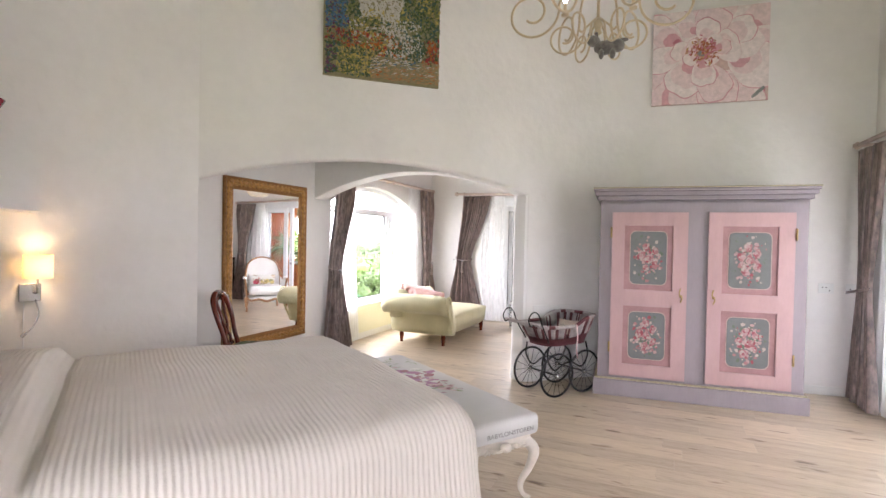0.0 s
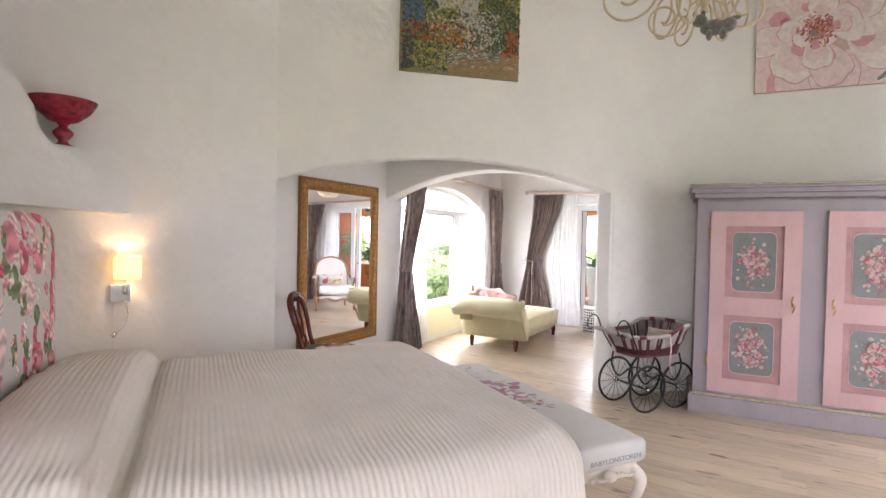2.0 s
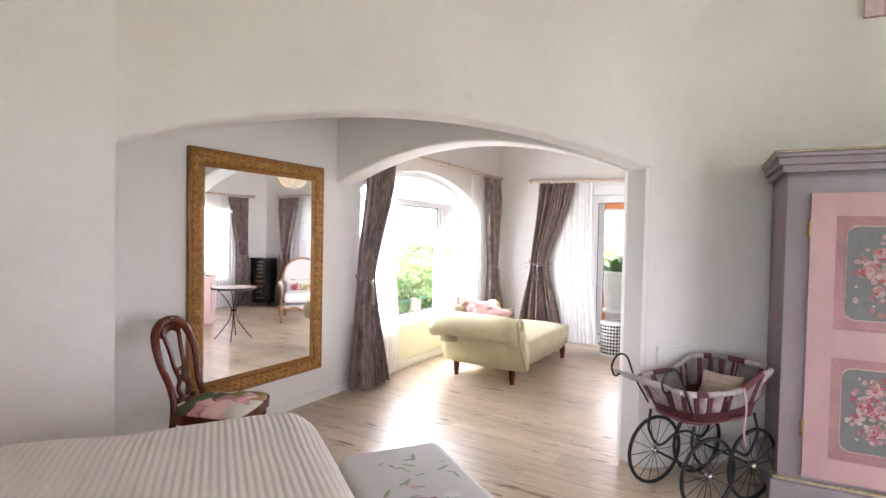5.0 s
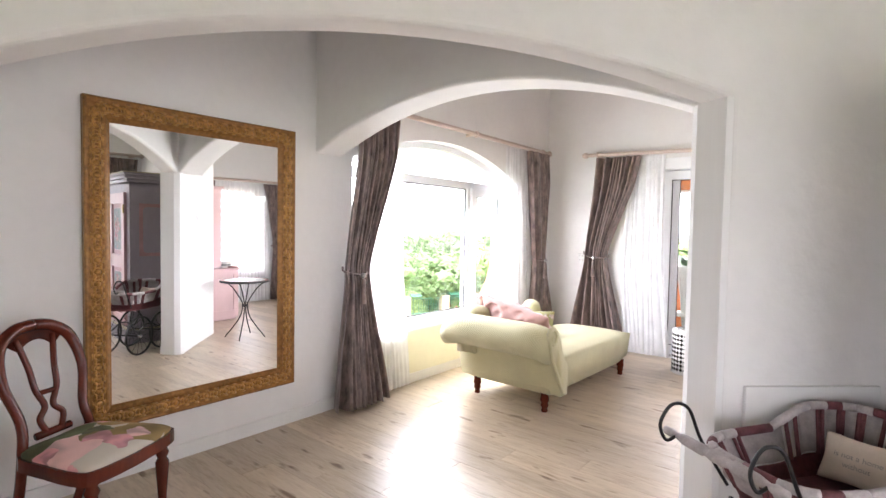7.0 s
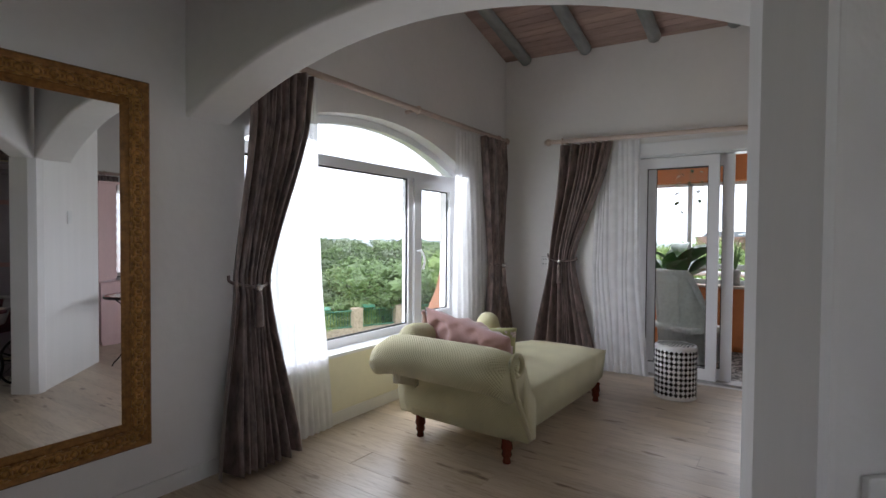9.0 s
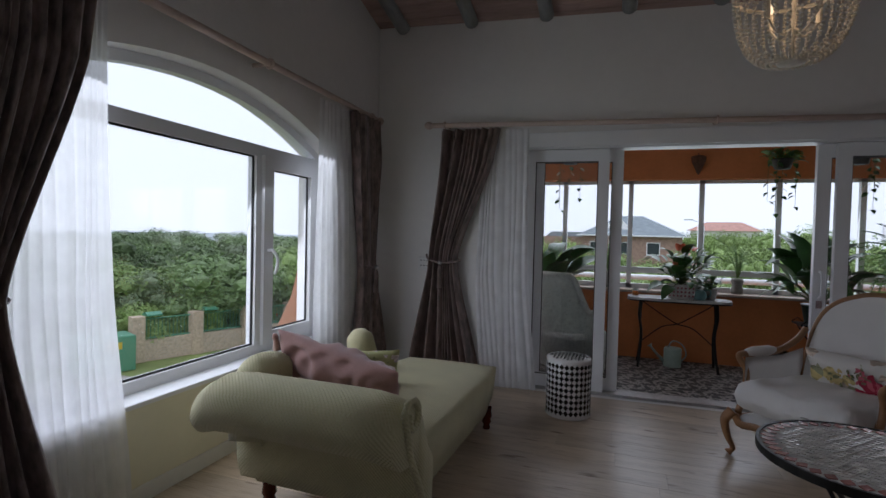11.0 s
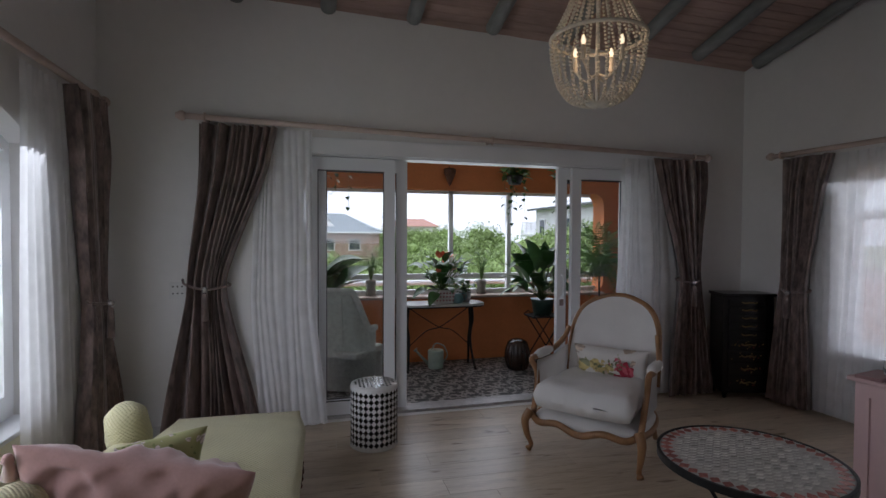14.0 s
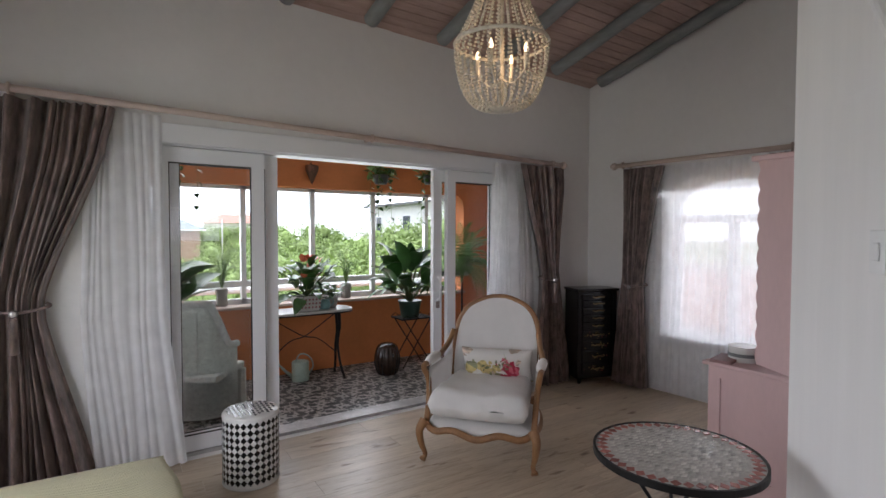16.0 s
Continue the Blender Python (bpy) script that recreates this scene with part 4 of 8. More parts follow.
# ---- passage: mirror, chair; pram; bedroom curtains ----
MW = upright(A0, A1)
mir = thing("wall_mirror", MW @ pose(1.44, 0.297, 0.004), "large mirror in a carved antique-gold frame", "mirror")
MWD, MHT, FRW = 1.26, 1.77, 0.125
part("mirror_glass", box(FRW - 0.01, FRW - 0.01, 0.006, MWD - FRW + 0.01, MHT - FRW + 0.01, 0.012), MIRROR, mir, "clear mirror glass")
GOLD_DARK = material("dark_gold_edge", (0.30, 0.145, 0.042), 0.4, metal=0.5, var=0.4, scale=30, bump=0.2)
for k in range(4):
    L_ = MWD if k % 2 == 0 else MHT
    m = (Matrix(), pose(MWD, 0, 0, 0, 0, 90), pose(MWD, MHT, 0, 0, 0, 180), pose(0, MHT, 0, 0, 0, 270))[k]
    prof = [(0.0, 0.0), (0.0, 0.035), (0.008, 0.042), (0.018, 0.036), (0.03, 0.034), (0.06, 0.040), (0.09, 0.032), (0.098, 0.034), (0.108, 0.028), (0.115, 0.02), (FRW, 0.014), (FRW, 0.0)]
    bm = bmesh.new()
    a = [bm.verts.new(m @ Vector((y, y, z))) for y, z in prof]
    b = [bm.verts.new(m @ Vector((L_ - y, y, z))) for y, z in prof]
    for i in range(len(prof) - 1):
        bm.faces.new((a[i], b[i], b[i + 1], a[i + 1]))
    bar = part("frame_bar", bm, GOLD_DARK, mir, "moulded gold bar", smooth=False)
    bm = bmesh.new()
    n = int(L_ / 0.066)
    for i in range(n):
        cx = 0.06 + (L_ - 0.12) * (i + 0.5) / n
        for dx, dy, rx, ry, rz in ((0, 0.058, 0.016, 0.020, 0.012), (-0.022, 0.045, 0.017, 0.009, 0.010), (0.022, 0.045, 0.017, 0.009, 0.010), (-0.022, 0.073, 0.017, 0.009, 0.010), (0.022, 0.073, 0.017, 0.009, 0.010), (0.0, 0.030, 0.022, 0.005, 0.008), (0.0, 0.088, 0.022, 0.005, 0.008)):
            bmesh.ops.create_icosphere(bm, subdivisions=1, radius=1, matrix=m @ Matrix.Translation((cx + dx, dy, 0.036)) @ Matrix.Diagonal((rx, ry, rz, 1)))
        add_tube(bm, [m @ Vector((cx + 0.04 * math.cos(t_) * 0.55, 0.059 + 0.024 * math.sin(t_), 0.040)) for t_ in [2 * math.pi * j / 10 for j in range(10)]], 0.004, 5, True)
    part("carving", bm, GOLD, bar, "carved scrolling leaf band", smooth=True)

# balloon-back chair, facing its own +x
SEATCLOTH = floral("peony_print_cloth", (0.62, 0.56, 0.48), [(0.62, 0.30, 0.32), (0.70, 0.46, 0.44), (0.10, 0.11, 0.05), (0.66, 0.38, 0.38), (0.25, 0.17, 0.06)], 4.6, 0.8)
dc = thing("side_chair", pose(-3.09, 3.945, 0, 0, 0, 28), "mahogany balloon-back chair with a peony print seat", "chair")
seat_out = [(-0.20, 0.17), (-0.21, 0.0), (-0.20, -0.17), (-0.02, -0.215), (0.16, -0.235), (0.215, -0.19), (0.235, 0.0), (0.215, 0.19), (0.16, 0.235), (-0.02, 0.215)]


def round_loop(pts, n=4):
    q = [Vector((x, y, 0)) for x, y in pts]
    k = len(q)
    out = []
    for i in range(k):
        a, b, c, d = q[(i - 1) % k], q[i], q[(i + 1) % k], q[(i + 2) % k]
        for j in range(n):
            t = j / n
            v = 0.5 * (2 * b + (c - a) * t + (2 * a - 5 * b + 4 * c - d) * t * t + (3 * b - a - 3 * c + d) * t ** 3)
            out.append((v.x, v.y))
    return out


def dome(loop, z0, rise, m=None, rings=6):
    """A padded top over a closed outline."""
    m = m or Matrix()
    bm = bmesh.new()
    cx, cy = sum(p[0] for p in loop) / len(loop), sum(p[1] for p in loop) / len(loop)
    prev = [bm.verts.new(m @ Vector((x, y, z0 - 0.03))) for x, y in loop]
    bm.faces.new(prev[::-1])
    for r in range(rings + 1):
        t = r / (rings + 1)
        cur = [bm.verts.new(m @ Vector((cx + (x - cx) * (1 - t ** 1.5), cy + (y - cy) * (1 - t ** 1.5), z0 + rise * math.sin(t * math.pi / 2)))) for x, y in loop]
        for i in range(len(loop)):
            j = (i + 1) % len(loop)
            bm.faces.new((prev[i], prev[j], cur[j], cur[i]))
        prev = cur
    bm.faces.new(prev)
    return bm


part("seat_pad", dome(round_loop(seat_out), 0.435, 0.045), SEATCLOTH, dc, "domed seat in pink peony print", smooth=True)
rail = [(x * 1.05, y * 1.05) for x, y in round_loop(seat_out)]
part("seat_rail", plate(rail, 0.055, Matrix.Translation((0, 0, 0.425))), MAHOGANY, dc, smooth=False)
LEGP = [(0.012, 0), (0.016, 0.02), (0.014, 0.05), (0.024, 0.08), (0.018, 0.10), (0.022, 0.16), (0.028, 0.24), (0.03, 0.28), (0.02, 0.30), (0.03, 0.325), (0.022, 0.345), (0.03, 0.37)]
for y in (-0.19, 0.19):
    part("front_leg", lathe(LEGP, 14, pose(0.18, y, 0)), MAHOGANY, dc, "turned front leg", smooth=True)
    back = smooth_path([(-0.30, y * 0.85, 0.0), (-0.23, y * 0.85, 0.2), (-0.20, y * 0.85, 0.42), (-0.225, y * 0.78, 0.55), (-0.27, y * 0.98, 0.72), (-0.315, y * 0.86, 0.86), (-0.335, y * 0.45, 0.925), (-0.34, 0, 0.94)], 6)
    part("back_leg", tube(back, [0.02 + 0.007 * ease((i - 20) / 15) for i in range(len(back))], 10), MAHOGANY, dc, "swept back leg and hoop", smooth=True)
bm = skin(lambda u, v: Vector((-0.318 - 0.022 * v, (u - 0.5) * (0.16 + 0.16 * v), 0.875 + 0.062 * v - 0.045 * (2 * u - 1) ** 2)), 12, 5)
bmesh.ops.solidify(bm, geom=bm.faces, thickness=0.02)
part("crest", bm, MAHOGANY, dc, "broad shaped crest rail", smooth=True)
bm = bmesh.new()
for y in (-1, 1):
    add_tube(bm, smooth_path([(-0.22, y * 0.03, 0.46), (-0.235, y * 0.055, 0.53), (-0.25, y * 0.02, 0.58), (-0.265, y * 0.05, 0.66), (-0.29, y * 0.06, 0.76), (-0.325, y * 0.085, 0.885)], 6), 0.013, 8)
add_tube(bm, [(-0.265, -0.045, 0.64), (-0.265, 0.045, 0.64)], 0.012, 8)
add_tube(bm, [(-0.225, -0.08, 0.465), (-0.225, 0.08, 0.465)], 0.018, 8)
part("splat", bm, MAHOGANY, dc, "pierced carved splat", smooth=True)

# wicker pram; its own x runs from the handle to the hood end
WINE = material("wine_painted_wicker", (0.13, 0.035, 0.04), 0.7, var=0.4, scale=40, fine=120, bump=0.6, depth=0.004)
RIBBON = material("grey_white_woven_ribbon", (0.46, 0.41, 0.40), 0.85, var=0.25, scale=30, fine=150, bump=0.5, depth=0.004)
pram = thing("doll_pram", pose(-0.55, 5.37, 0, 0, 0, 56), "wicker doll pram woven with striped ribbon on spoked wheels", "pram")


def rim(t, z_of=True):
    """Basket rim at angle t: rounded oblong, taller at the hood end."""
    c, s_ = math.cos(t), math.sin(t)
    x = 0.37 * math.copysign(abs(c) ** 0.55, c)
    y = 0.235 * math.copysign(abs(s_) ** 0.55, s_)
    z = 0.67 + 0.075 * ease((x + 0.02) / 0.2)
    return Vector((x, y, z))


def wallp(t, v):
    r = rim(t)
    return Vector((r.x * (0.74 + 0.26 * v), r.y * (0.72 + 0.28 * v), 0.49 + (r.z - 0.49) * v))


part("basket_floor", plate([(0.28 * math.copysign(abs(math.cos(a)) ** 0.55, math.cos(a)), 0.17 * math.copysign(abs(math.sin(a)) ** 0.55, math.sin(a))) for a in [2 * math.pi * i / 40 for i in range(40)]], 0.02, Matrix.Translation((0, 0, 0.50))), WINE, pram)
bm = skin(lambda u, v: wallp(2 * math.pi * u, 0.35 * v), 72, 6, True)
bmesh.ops.solidify(bm, geom=bm.faces, thickness=0.012)
part("basket_base", bm, WINE, pram, "wine-red wicker band", smooth=True)
for i in range(36):
    t0, t1 = 2 * math.pi * i / 36, 2 * math.pi * (i + 1) / 36
    if i % 2 == 0:
        bm = bmesh.new()
        for off in (0.3, 0.7):
            t = t0 + (t1 - t0) * off
            add_tube(bm, [wallp(t, v) for v in (0.33, 0.6, 0.85, 1.0)], 0.008, 6)
        part("wicker_stake", bm, WINE, pram, smooth=True)
    else:
        bm = skin(lambda u, v: wallp(t0 + (t1 - t0) * (u * 1.3 - 0.15), 0.36 + 0.62 * v) + Vector((0.008 * math.cos(t0), 0.008 * math.sin(t0), 0)) * math.sin(math.pi * u) * (1 + math.sin(9 * v)), 6, 8)
        bmesh.ops.solidify(bm, geom=bm.faces, thickness=0.006)
        part("ribbon_weave", bm, RIBBON, pram, "grey-white ruched ribbon", smooth=True)
for i in range(24):
    a0, a1 = 2 * math.pi * i / 24, 2 * math.pi * (i + 1) / 24
    part("rim_wrap", tube([rim(a0 + (a1 - a0) * k / 4) for k in range(5)], 0.017, 8), RIBBON if i % 3 else WINE, pram, smooth=True)
WHEEL_R = 0.205
for wx in (-0.18, 0.19):
    part("axle", tube([(wx, -0.2, WHEEL_R), (wx, 0.2, WHEEL_R)], 0.008, 8), BLACK_METAL, pram)
    for wy in (-0.185, 0.185):
        bm = tube([(wx + WHEEL_R * math.cos(a), wy, WHEEL_R + 0.0 + WHEEL_R * 0.97 * math.sin(a) + 0.006) for a in [2 * math.pi * k / 40 for k in range(40)]], 0.011, 8, True)
        wheel = part("wheel", bm, BLACK_METAL, pram, "black rubber-tyred wheel", smooth=True)
        bm = bmesh.new()
        for k in range(14):
            a = 2 * math.pi * k / 14
            add_tube(bm, [(wx, wy, WHEEL_R), (wx + 0.195 * math.cos(a), wy, WHEEL_R + 0.195 * math.sin(a))], 0.0022, 5)
        part("spokes", bm, BLACK_METAL, wheel)
        part("hub", lathe([(0, -0.02), (0.016, -0.018), (0.016, 0.018), (0, 0.02)], 12, pose(wx, wy, WHEEL_R, 90)), CHROME, wheel, smooth=True)
for wy in (-0.15, 0.15):
    part("spring", tube(smooth_path([(-0.26, wy, 0.48), (-0.27, wy, 0.36), (-0.18, wy, 0.25), (-0.05, wy, 0.30), (0.06, wy, 0.30), (0.19, wy, 0.25), (0.27, wy, 0.36), (0.24, wy, 0.49)], 7), 0.008, 8), BLACK_METAL, pram, "bent black spring frame", smooth=True)
    sgn = 1 if wy > 0 else -1
    part("handle_scroll", tube(smooth_path([(-0.27, sgn * 0.16, 0.52), (-0.37, sgn * 0.18, 0.68), (-0.43, sgn * 0.18, 0.80), (-0.50, sgn * 0.18, 0.82), (-0.545, sgn * 0.18, 0.76), (-0.52, sgn * 0.18, 0.70), (-0.475, sgn * 0.18, 0.71)], 7), 0.006, 7), BLACK_METAL, pram, smooth=True)
HP = [(0.0, -0.24), (0.014, -0.235), (0.016, -0.2), (0.01, -0.18), (0.018, -0.14), (0.02, -0.06), (0.012, -0.05), (0.02, -0.02), (0.02, 0.02), (0.012, 0.05), (0.02, 0.06), (0.018, 0.14), (0.01, 0.18), (0.016, 0.2), (0.014, 0.235), (0, 0.24)]
part("handle_bar", lathe(HP, 14, pose(-0.475, 0, 0.71, 90)), RIBBON, pram, "turned whitewashed handle", smooth=True)
part("ribbon_tie", tube(smooth_path([(0.0, -0.25, 0.69), (0.0, -0.265, 0.58), (-0.01, -0.262, 0.47), (0.01, -0.26, 0.37)], 5), [0.006] * 12 + [0.008] * 4, 6), PINK_PAINT, pram, "pink ribbon hanging down", smooth=True)
cush = part("pram_pillow", pillow_mesh(0.24, 0.17, 0.07, Matrix(), 5), material("unbleached_calico", (0.60, 0.50, 0.41), 0.95, var=0.08, scale=20, fine=150, bump=0.3), smooth=True)
cush.matrix_basis = pose(-0.55, 5.37, 0, 0, 0, 56) @ pose(0.17, 0.02, 0.605, -25, 0, -75)
tagged(cush, "small cream lettered pillow lying in the doll pram", "pillow")
for k, line in enumerate(("A house", "is not a home", "without")):
    tc = bpy.data.curves.new("lettering", "FONT")
    tc.body, tc.size, tc.align_x = line if k else "", 0.026, "CENTER"
    to = new("lettering_source", tc)
    if k:
        tme = bpy.data.meshes.new_from_object(to.evaluated_get(bpy.context.evaluated_depsgraph_get()))
        tme.materials.append(PRINT_GREY)
        t_ob = new("lettering", tme)
        t_ob.parent, t_ob.matrix_basis = cush, pose(0, -0.0385, 0.035 - 0.032 * k, 90, 0, 0)
    bpy.data.objects.remove(to)

# bedroom curtains beside the wardrobe, rod and window
E0, E1 = (2.25, 6.48), (2.6, -2.3)
cb = thing("curtain", Matrix(), "taupe damask curtain tied back beside a white voile", "curtain", "curtains")
drape("cloth", (2.175, 6.4), (2.27, 3.0), [(2.40, 0.03, 0.55, 0.8, 0.07), (1.12, 0.10, 0.36, 0.6, 0.08), (1.02, 0.10, 0.36, 0.6, 0.08), (0.02, 0.0, 0.55, 1.1, 0.1)], 9, 0.035, TAUPE, cb, 3)
part("tieback", tube(smooth_path([(2.09, 6.34, 1.05), (1.99, 6.20, 1.05), (2.10, 6.02, 1.10)], 5), 0.012, 8), TAUPE, cb, smooth=True)
sb = thing("sheer_curtain", Matrix(), "white voile curtain over the bedroom window", "sheer curtain", "sheer curtains")
drape("cloth", (2.18, 6.4), (2.33, 2.6), [(2.40, 0.45, 3.4, 0.8, 0.03), (0.02, 0.40, 3.4, 1.0, 0.03)], 26, 0.03, VOILE, sb, 4, 12)
rb = thing("curtain_rod", Matrix(), "limed wooden curtain rod with ball finials", "curtain rod", "curtain rods")
part("rod", tube([(2.09, 6.42, 2.455), (2.24, 2.6, 2.455)], 0.02, 12), ROD_WOOD, rb, smooth=True)
part("finial", lathe([(0, -0.04), (0.036, -0.015), (0.036, 0.015), (0, 0.04)], 14, pose(2.09, 6.42, 2.455)), ROD_WOOD, rb, smooth=True)
for y_ in (6.3, 4.4, 2.7):
    part("bracket", box(2.08, y_ - 0.01, 2.425, 2.40, y_ + 0.01, 2.455), ROD_WOOD, rb)
wb = thing("window", Matrix(), "white window frame added in the unseen south wall behind voile", "window", kind="structure")
part("window_frame", plate([(0.75, 0.3), (3.6, 0.3), (3.6, 2.3), (0.75, 2.3)], 0.06, upright(E0, E1) @ Matrix.Translation((0, 0, -0.12)), holes=[[(0.82, 0.37), (2.175, 0.37), (2.175, 2.23), (0.82, 2.23)], [(2.21, 0.37), (3.53, 0.37), (3.53, 2.23), (2.21, 2.23)]]), UPVC, wb)
# made-up frame round the south fill lamp's opening, out of view
ws = thing("window", Matrix(), "white window frame added in the unseen south wall", "window", kind="structure")
part("window_frame", plate([(0.7, 0.5), (4.1, 0.5), (4.1, 2.3), (0.7, 2.3)], 0.06, upright((2.6, -2.3), (-2.45, -2.3)) @ Matrix.Translation((0, 0, -0.12)), holes=[[(0.77, 0.57), (2.36, 0.57), (2.36, 2.23), (0.77, 2.23)], [(2.44, 0.57), (4.03, 0.57), (4.03, 2.23), (2.44, 2.23)]]), UPVC, ws)
# skirting
bm = bmesh.new()
add_box(bm, 0.0, 0.0, 0.001, 2.95, 0.085, 0.014, MW)
add_box(bm, 0.0, 0.0, 0.001, 3.6, 0.085, 0.014, upright(A1, A2))
add_box(bm, 0.0, 0.0, 0.001, 1.33, 0.085, 0.014, upright(A2, B1))
add_box(bm, 4.52, 0.0, 0.001, 5.56, 0.085, 0.014, upright(A2, B1))
add_box(bm, 0.0, 0.0, 0.001, 2.6, 0.085, 0.014, upright(B1, C1))
add_box(bm, 0.5, 0.0, 0.001, 2.68, 0.085, 0.014, BW)
add_box(bm, L1 + 0.001, 0.0, 0.001, LD - 0.4, 0.085, 0.014, AW)
structure(part("baseboard", bm, BASEBOARD), "low white skirting board", "baseboard")

# ---- lounge ----
# arched window with a fixed light, a casement and a top light
LW = upright(A1, A2)
wa = thing("window_1", LW, "wide arched white window with one casement", "window", kind="structure")
INSET = Matrix.Translation((0, 0, -0.12))
inner_top = [(u, z) for u, z in arch_loop(0.36, 2.70, 1.91, 1.92, 0.262, 24)]
part("window_frame", plate(arch_loop(0.302, 2.758, 0.502, 1.958, 0.28, 24), 0.07, INSET,
                           holes=[[(0.36, 0.565), (2.01, 0.565), (2.01, 1.835), (0.36, 1.835)], [(2.08, 0.565), (2.70, 0.565), (2.70, 1.835), (2.08, 1.835)], inner_top]), UPVC, wa)
RUBBER = material("black_rubber_seal", (0.02, 0.02, 0.02), 0.6, bump=0)
part("seal", plate([(0.36, 0.565), (2.01, 0.565), (2.01, 1.835), (0.36, 1.835)], 0.01, Matrix.Translation((0, 0, -0.14)), holes=[[(0.372, 0.577), (1.998, 0.577), (1.998, 1.823), (0.372, 1.823)]]), RUBBER, wa)
sash = part("casement", plate([(2.065, 0.555), (2.71, 0.555), (2.71, 1.845), (2.065, 1.845)], 0.06, Matrix.Translation((0, 0, -0.095)), holes=[[(2.165, 0.64), (2.625, 0.64), (2.625, 1.76), (2.165, 1.76)]]), UPVC, wa, "white casement sash")
part("seal", plate([(2.165, 0.64), (2.625, 0.64), (2.625, 1.76), (2.165, 1.76)], 0.01, Matrix.Translation((0, 0, -0.125)), holes=[[(2.175, 0.65), (2.615, 0.65), (2.615, 1.75), (2.175, 1.75)]]), RUBBER, sash)
part("handle", tube(smooth_path([(2.10, 1.20, -0.09), (2.105, 1.2, -0.05), (2.13, 1.13, -0.03), (2.12, 1.04, -0.045)], 5), 0.011, 8), UPVC, sash, "white lever handle", smooth=True)
for loop, w in (([(0.36, 0.565), (2.01, 0.565), (2.01, 1.835), (0.36, 1.835)], -0.15), ([(2.165, 0.64), (2.625, 0.64), (2.625, 1.76), (2.165, 1.76)], -0.13), (inner_top, -0.15)):
    pane = part("pane", plate(loop, 0.006, Matrix.Translation((0, 0, w))), GLASS, wa, "clear glass")
    pane.visible_shadow = False
part("window_sill", box(0.28, 0.478, -0.125, 2.78, 0.504, 0.03, bevel=0.006), UPVC, wa)
part("reveal", box(0.302, 0.02, 0.0015, 2.76, 0.477, 0.004), CREAM_PAINT, wa, "cream painted panel under the sill")

# arched window in the east wall
CW = upright(B1, C1)
wc = thing("window_2", CW, "arched white window behind voile", "window", kind="structure")
hole_c = arch_loop(0.98, 1.96, 1.70, 1.80, 0.21, 20, 0.9)
part("window_frame", plate(arch_loop(0.922, 2.018, 0.562, 1.80, 0.268, 20, 0.9), 0.07, INSET, holes=[[(0.98, 0.62), (1.42, 0.62), (1.42, 1.63), (0.98, 1.63)], [(1.49, 0.62), (1.96, 0.62), (1.96, 1.63), (1.49, 1.63)], hole_c]), UPVC, wc)
for loop in ([(0.98, 0.62), (1.42, 0.62), (1.42, 1.63), (0.98, 1.63)], [(1.49, 0.62), (1.96, 0.62), (1.96, 1.63), (1.49, 1.63)], hole_c):
    pane = part("pane", plate(loop, 0.006, Matrix.Translation((0, 0, -0.15))), GLASS, wc)
    pane.visible_shadow = False
part("window_sill", box(0.90, 0.53, -0.12, 2.04, 0.56, 0.03, bevel=0.006), UPVC, wc)

# sliding doors to the veranda, the middle leaves pushed open
VW = upright(A2, B1)
dr = thing("door_1", VW, "white four-leaf sliding glass door standing open", "door", kind="structure")
part("door_frame", plate([(1.33, 0.0), (4.52, 0.0), (4.52, 2.16), (1.33, 2.16)], 0.16, Matrix.Translation((0, 0, -0.07)), holes=[[(1.385, 0.022), (4.465, 0.022), (4.465, 2.105), (1.385, 2.105)]]), UPVC, dr)
part("head_board", box(1.30, 2.11, 0.003, 4.55, 2.235, 0.02, bevel=0.003), UPVC, dr, "white board over the door")
for u0, u1, w in ((1.40, 2.11, -0.085), (1.47, 2.225, -0.15), (3.63, 4.39, -0.15), (3.74, 4.45, -0.085)):
    leaf = part("leaf", plate([(u0, 0.025), (u1, 0.025), (u1, 2.10), (u0, 2.10)], 0.05, Matrix.Translation((0, 0, w)), holes=[[(u0 + 0.09, 0.13), (u1 - 0.09, 0.13), (u1 - 0.09, 2.0), (u0 + 0.09, 2.0)]]), UPVC, dr, "white sliding leaf")
    part("seal", plate([(u0 + 0.09, 0.13), (u1 - 0.09, 0.13), (u1 - 0.09, 2.0), (u0 + 0.09, 2.0)], 0.012, Matrix.Translation((0, 0, w - 0.01)), holes=[[(u0 + 0.097, 0.137), (u1 - 0.097, 0.137), (u1 - 0.097, 1.993), (u0 + 0.097, 1.993)]]), RUBBER, leaf)
    pane = part("pane", plate([(u0 + 0.09, 0.13), (u1 - 0.09, 0.13), (u1 - 0.09, 2.0), (u0 + 0.09, 2.0)], 0.006, Matrix.Translation((0, 0, w - 0.02))), GLASS, leaf)
    pane.visible_shadow = False
    if u0 == 3.63:
        part("handle", tube(smooth_path([(3.675, 0.92, -0.15), (3.675, 0.93, -0.11), (3.675, 1.02, -0.10), (3.675, 1.11, -0.11), (3.675, 1.12, -0.15)], 4), 0.01, 8), UPVC, leaf, "white pull handle", smooth=True)
        part("lock", box(3.655, 0.84, -0.15, 3.695, 0.90, -0.143), CHROME, leaf)
part("track", box(1.36, 0.0, -0.22, 4.49, 0.024, -0.062), material("worn_aluminium", (0.50, 0.49, 0.48), 0.4, metal=0.7, var=0.2, scale=15, bump=0.1), dr, "aluminium floor track")


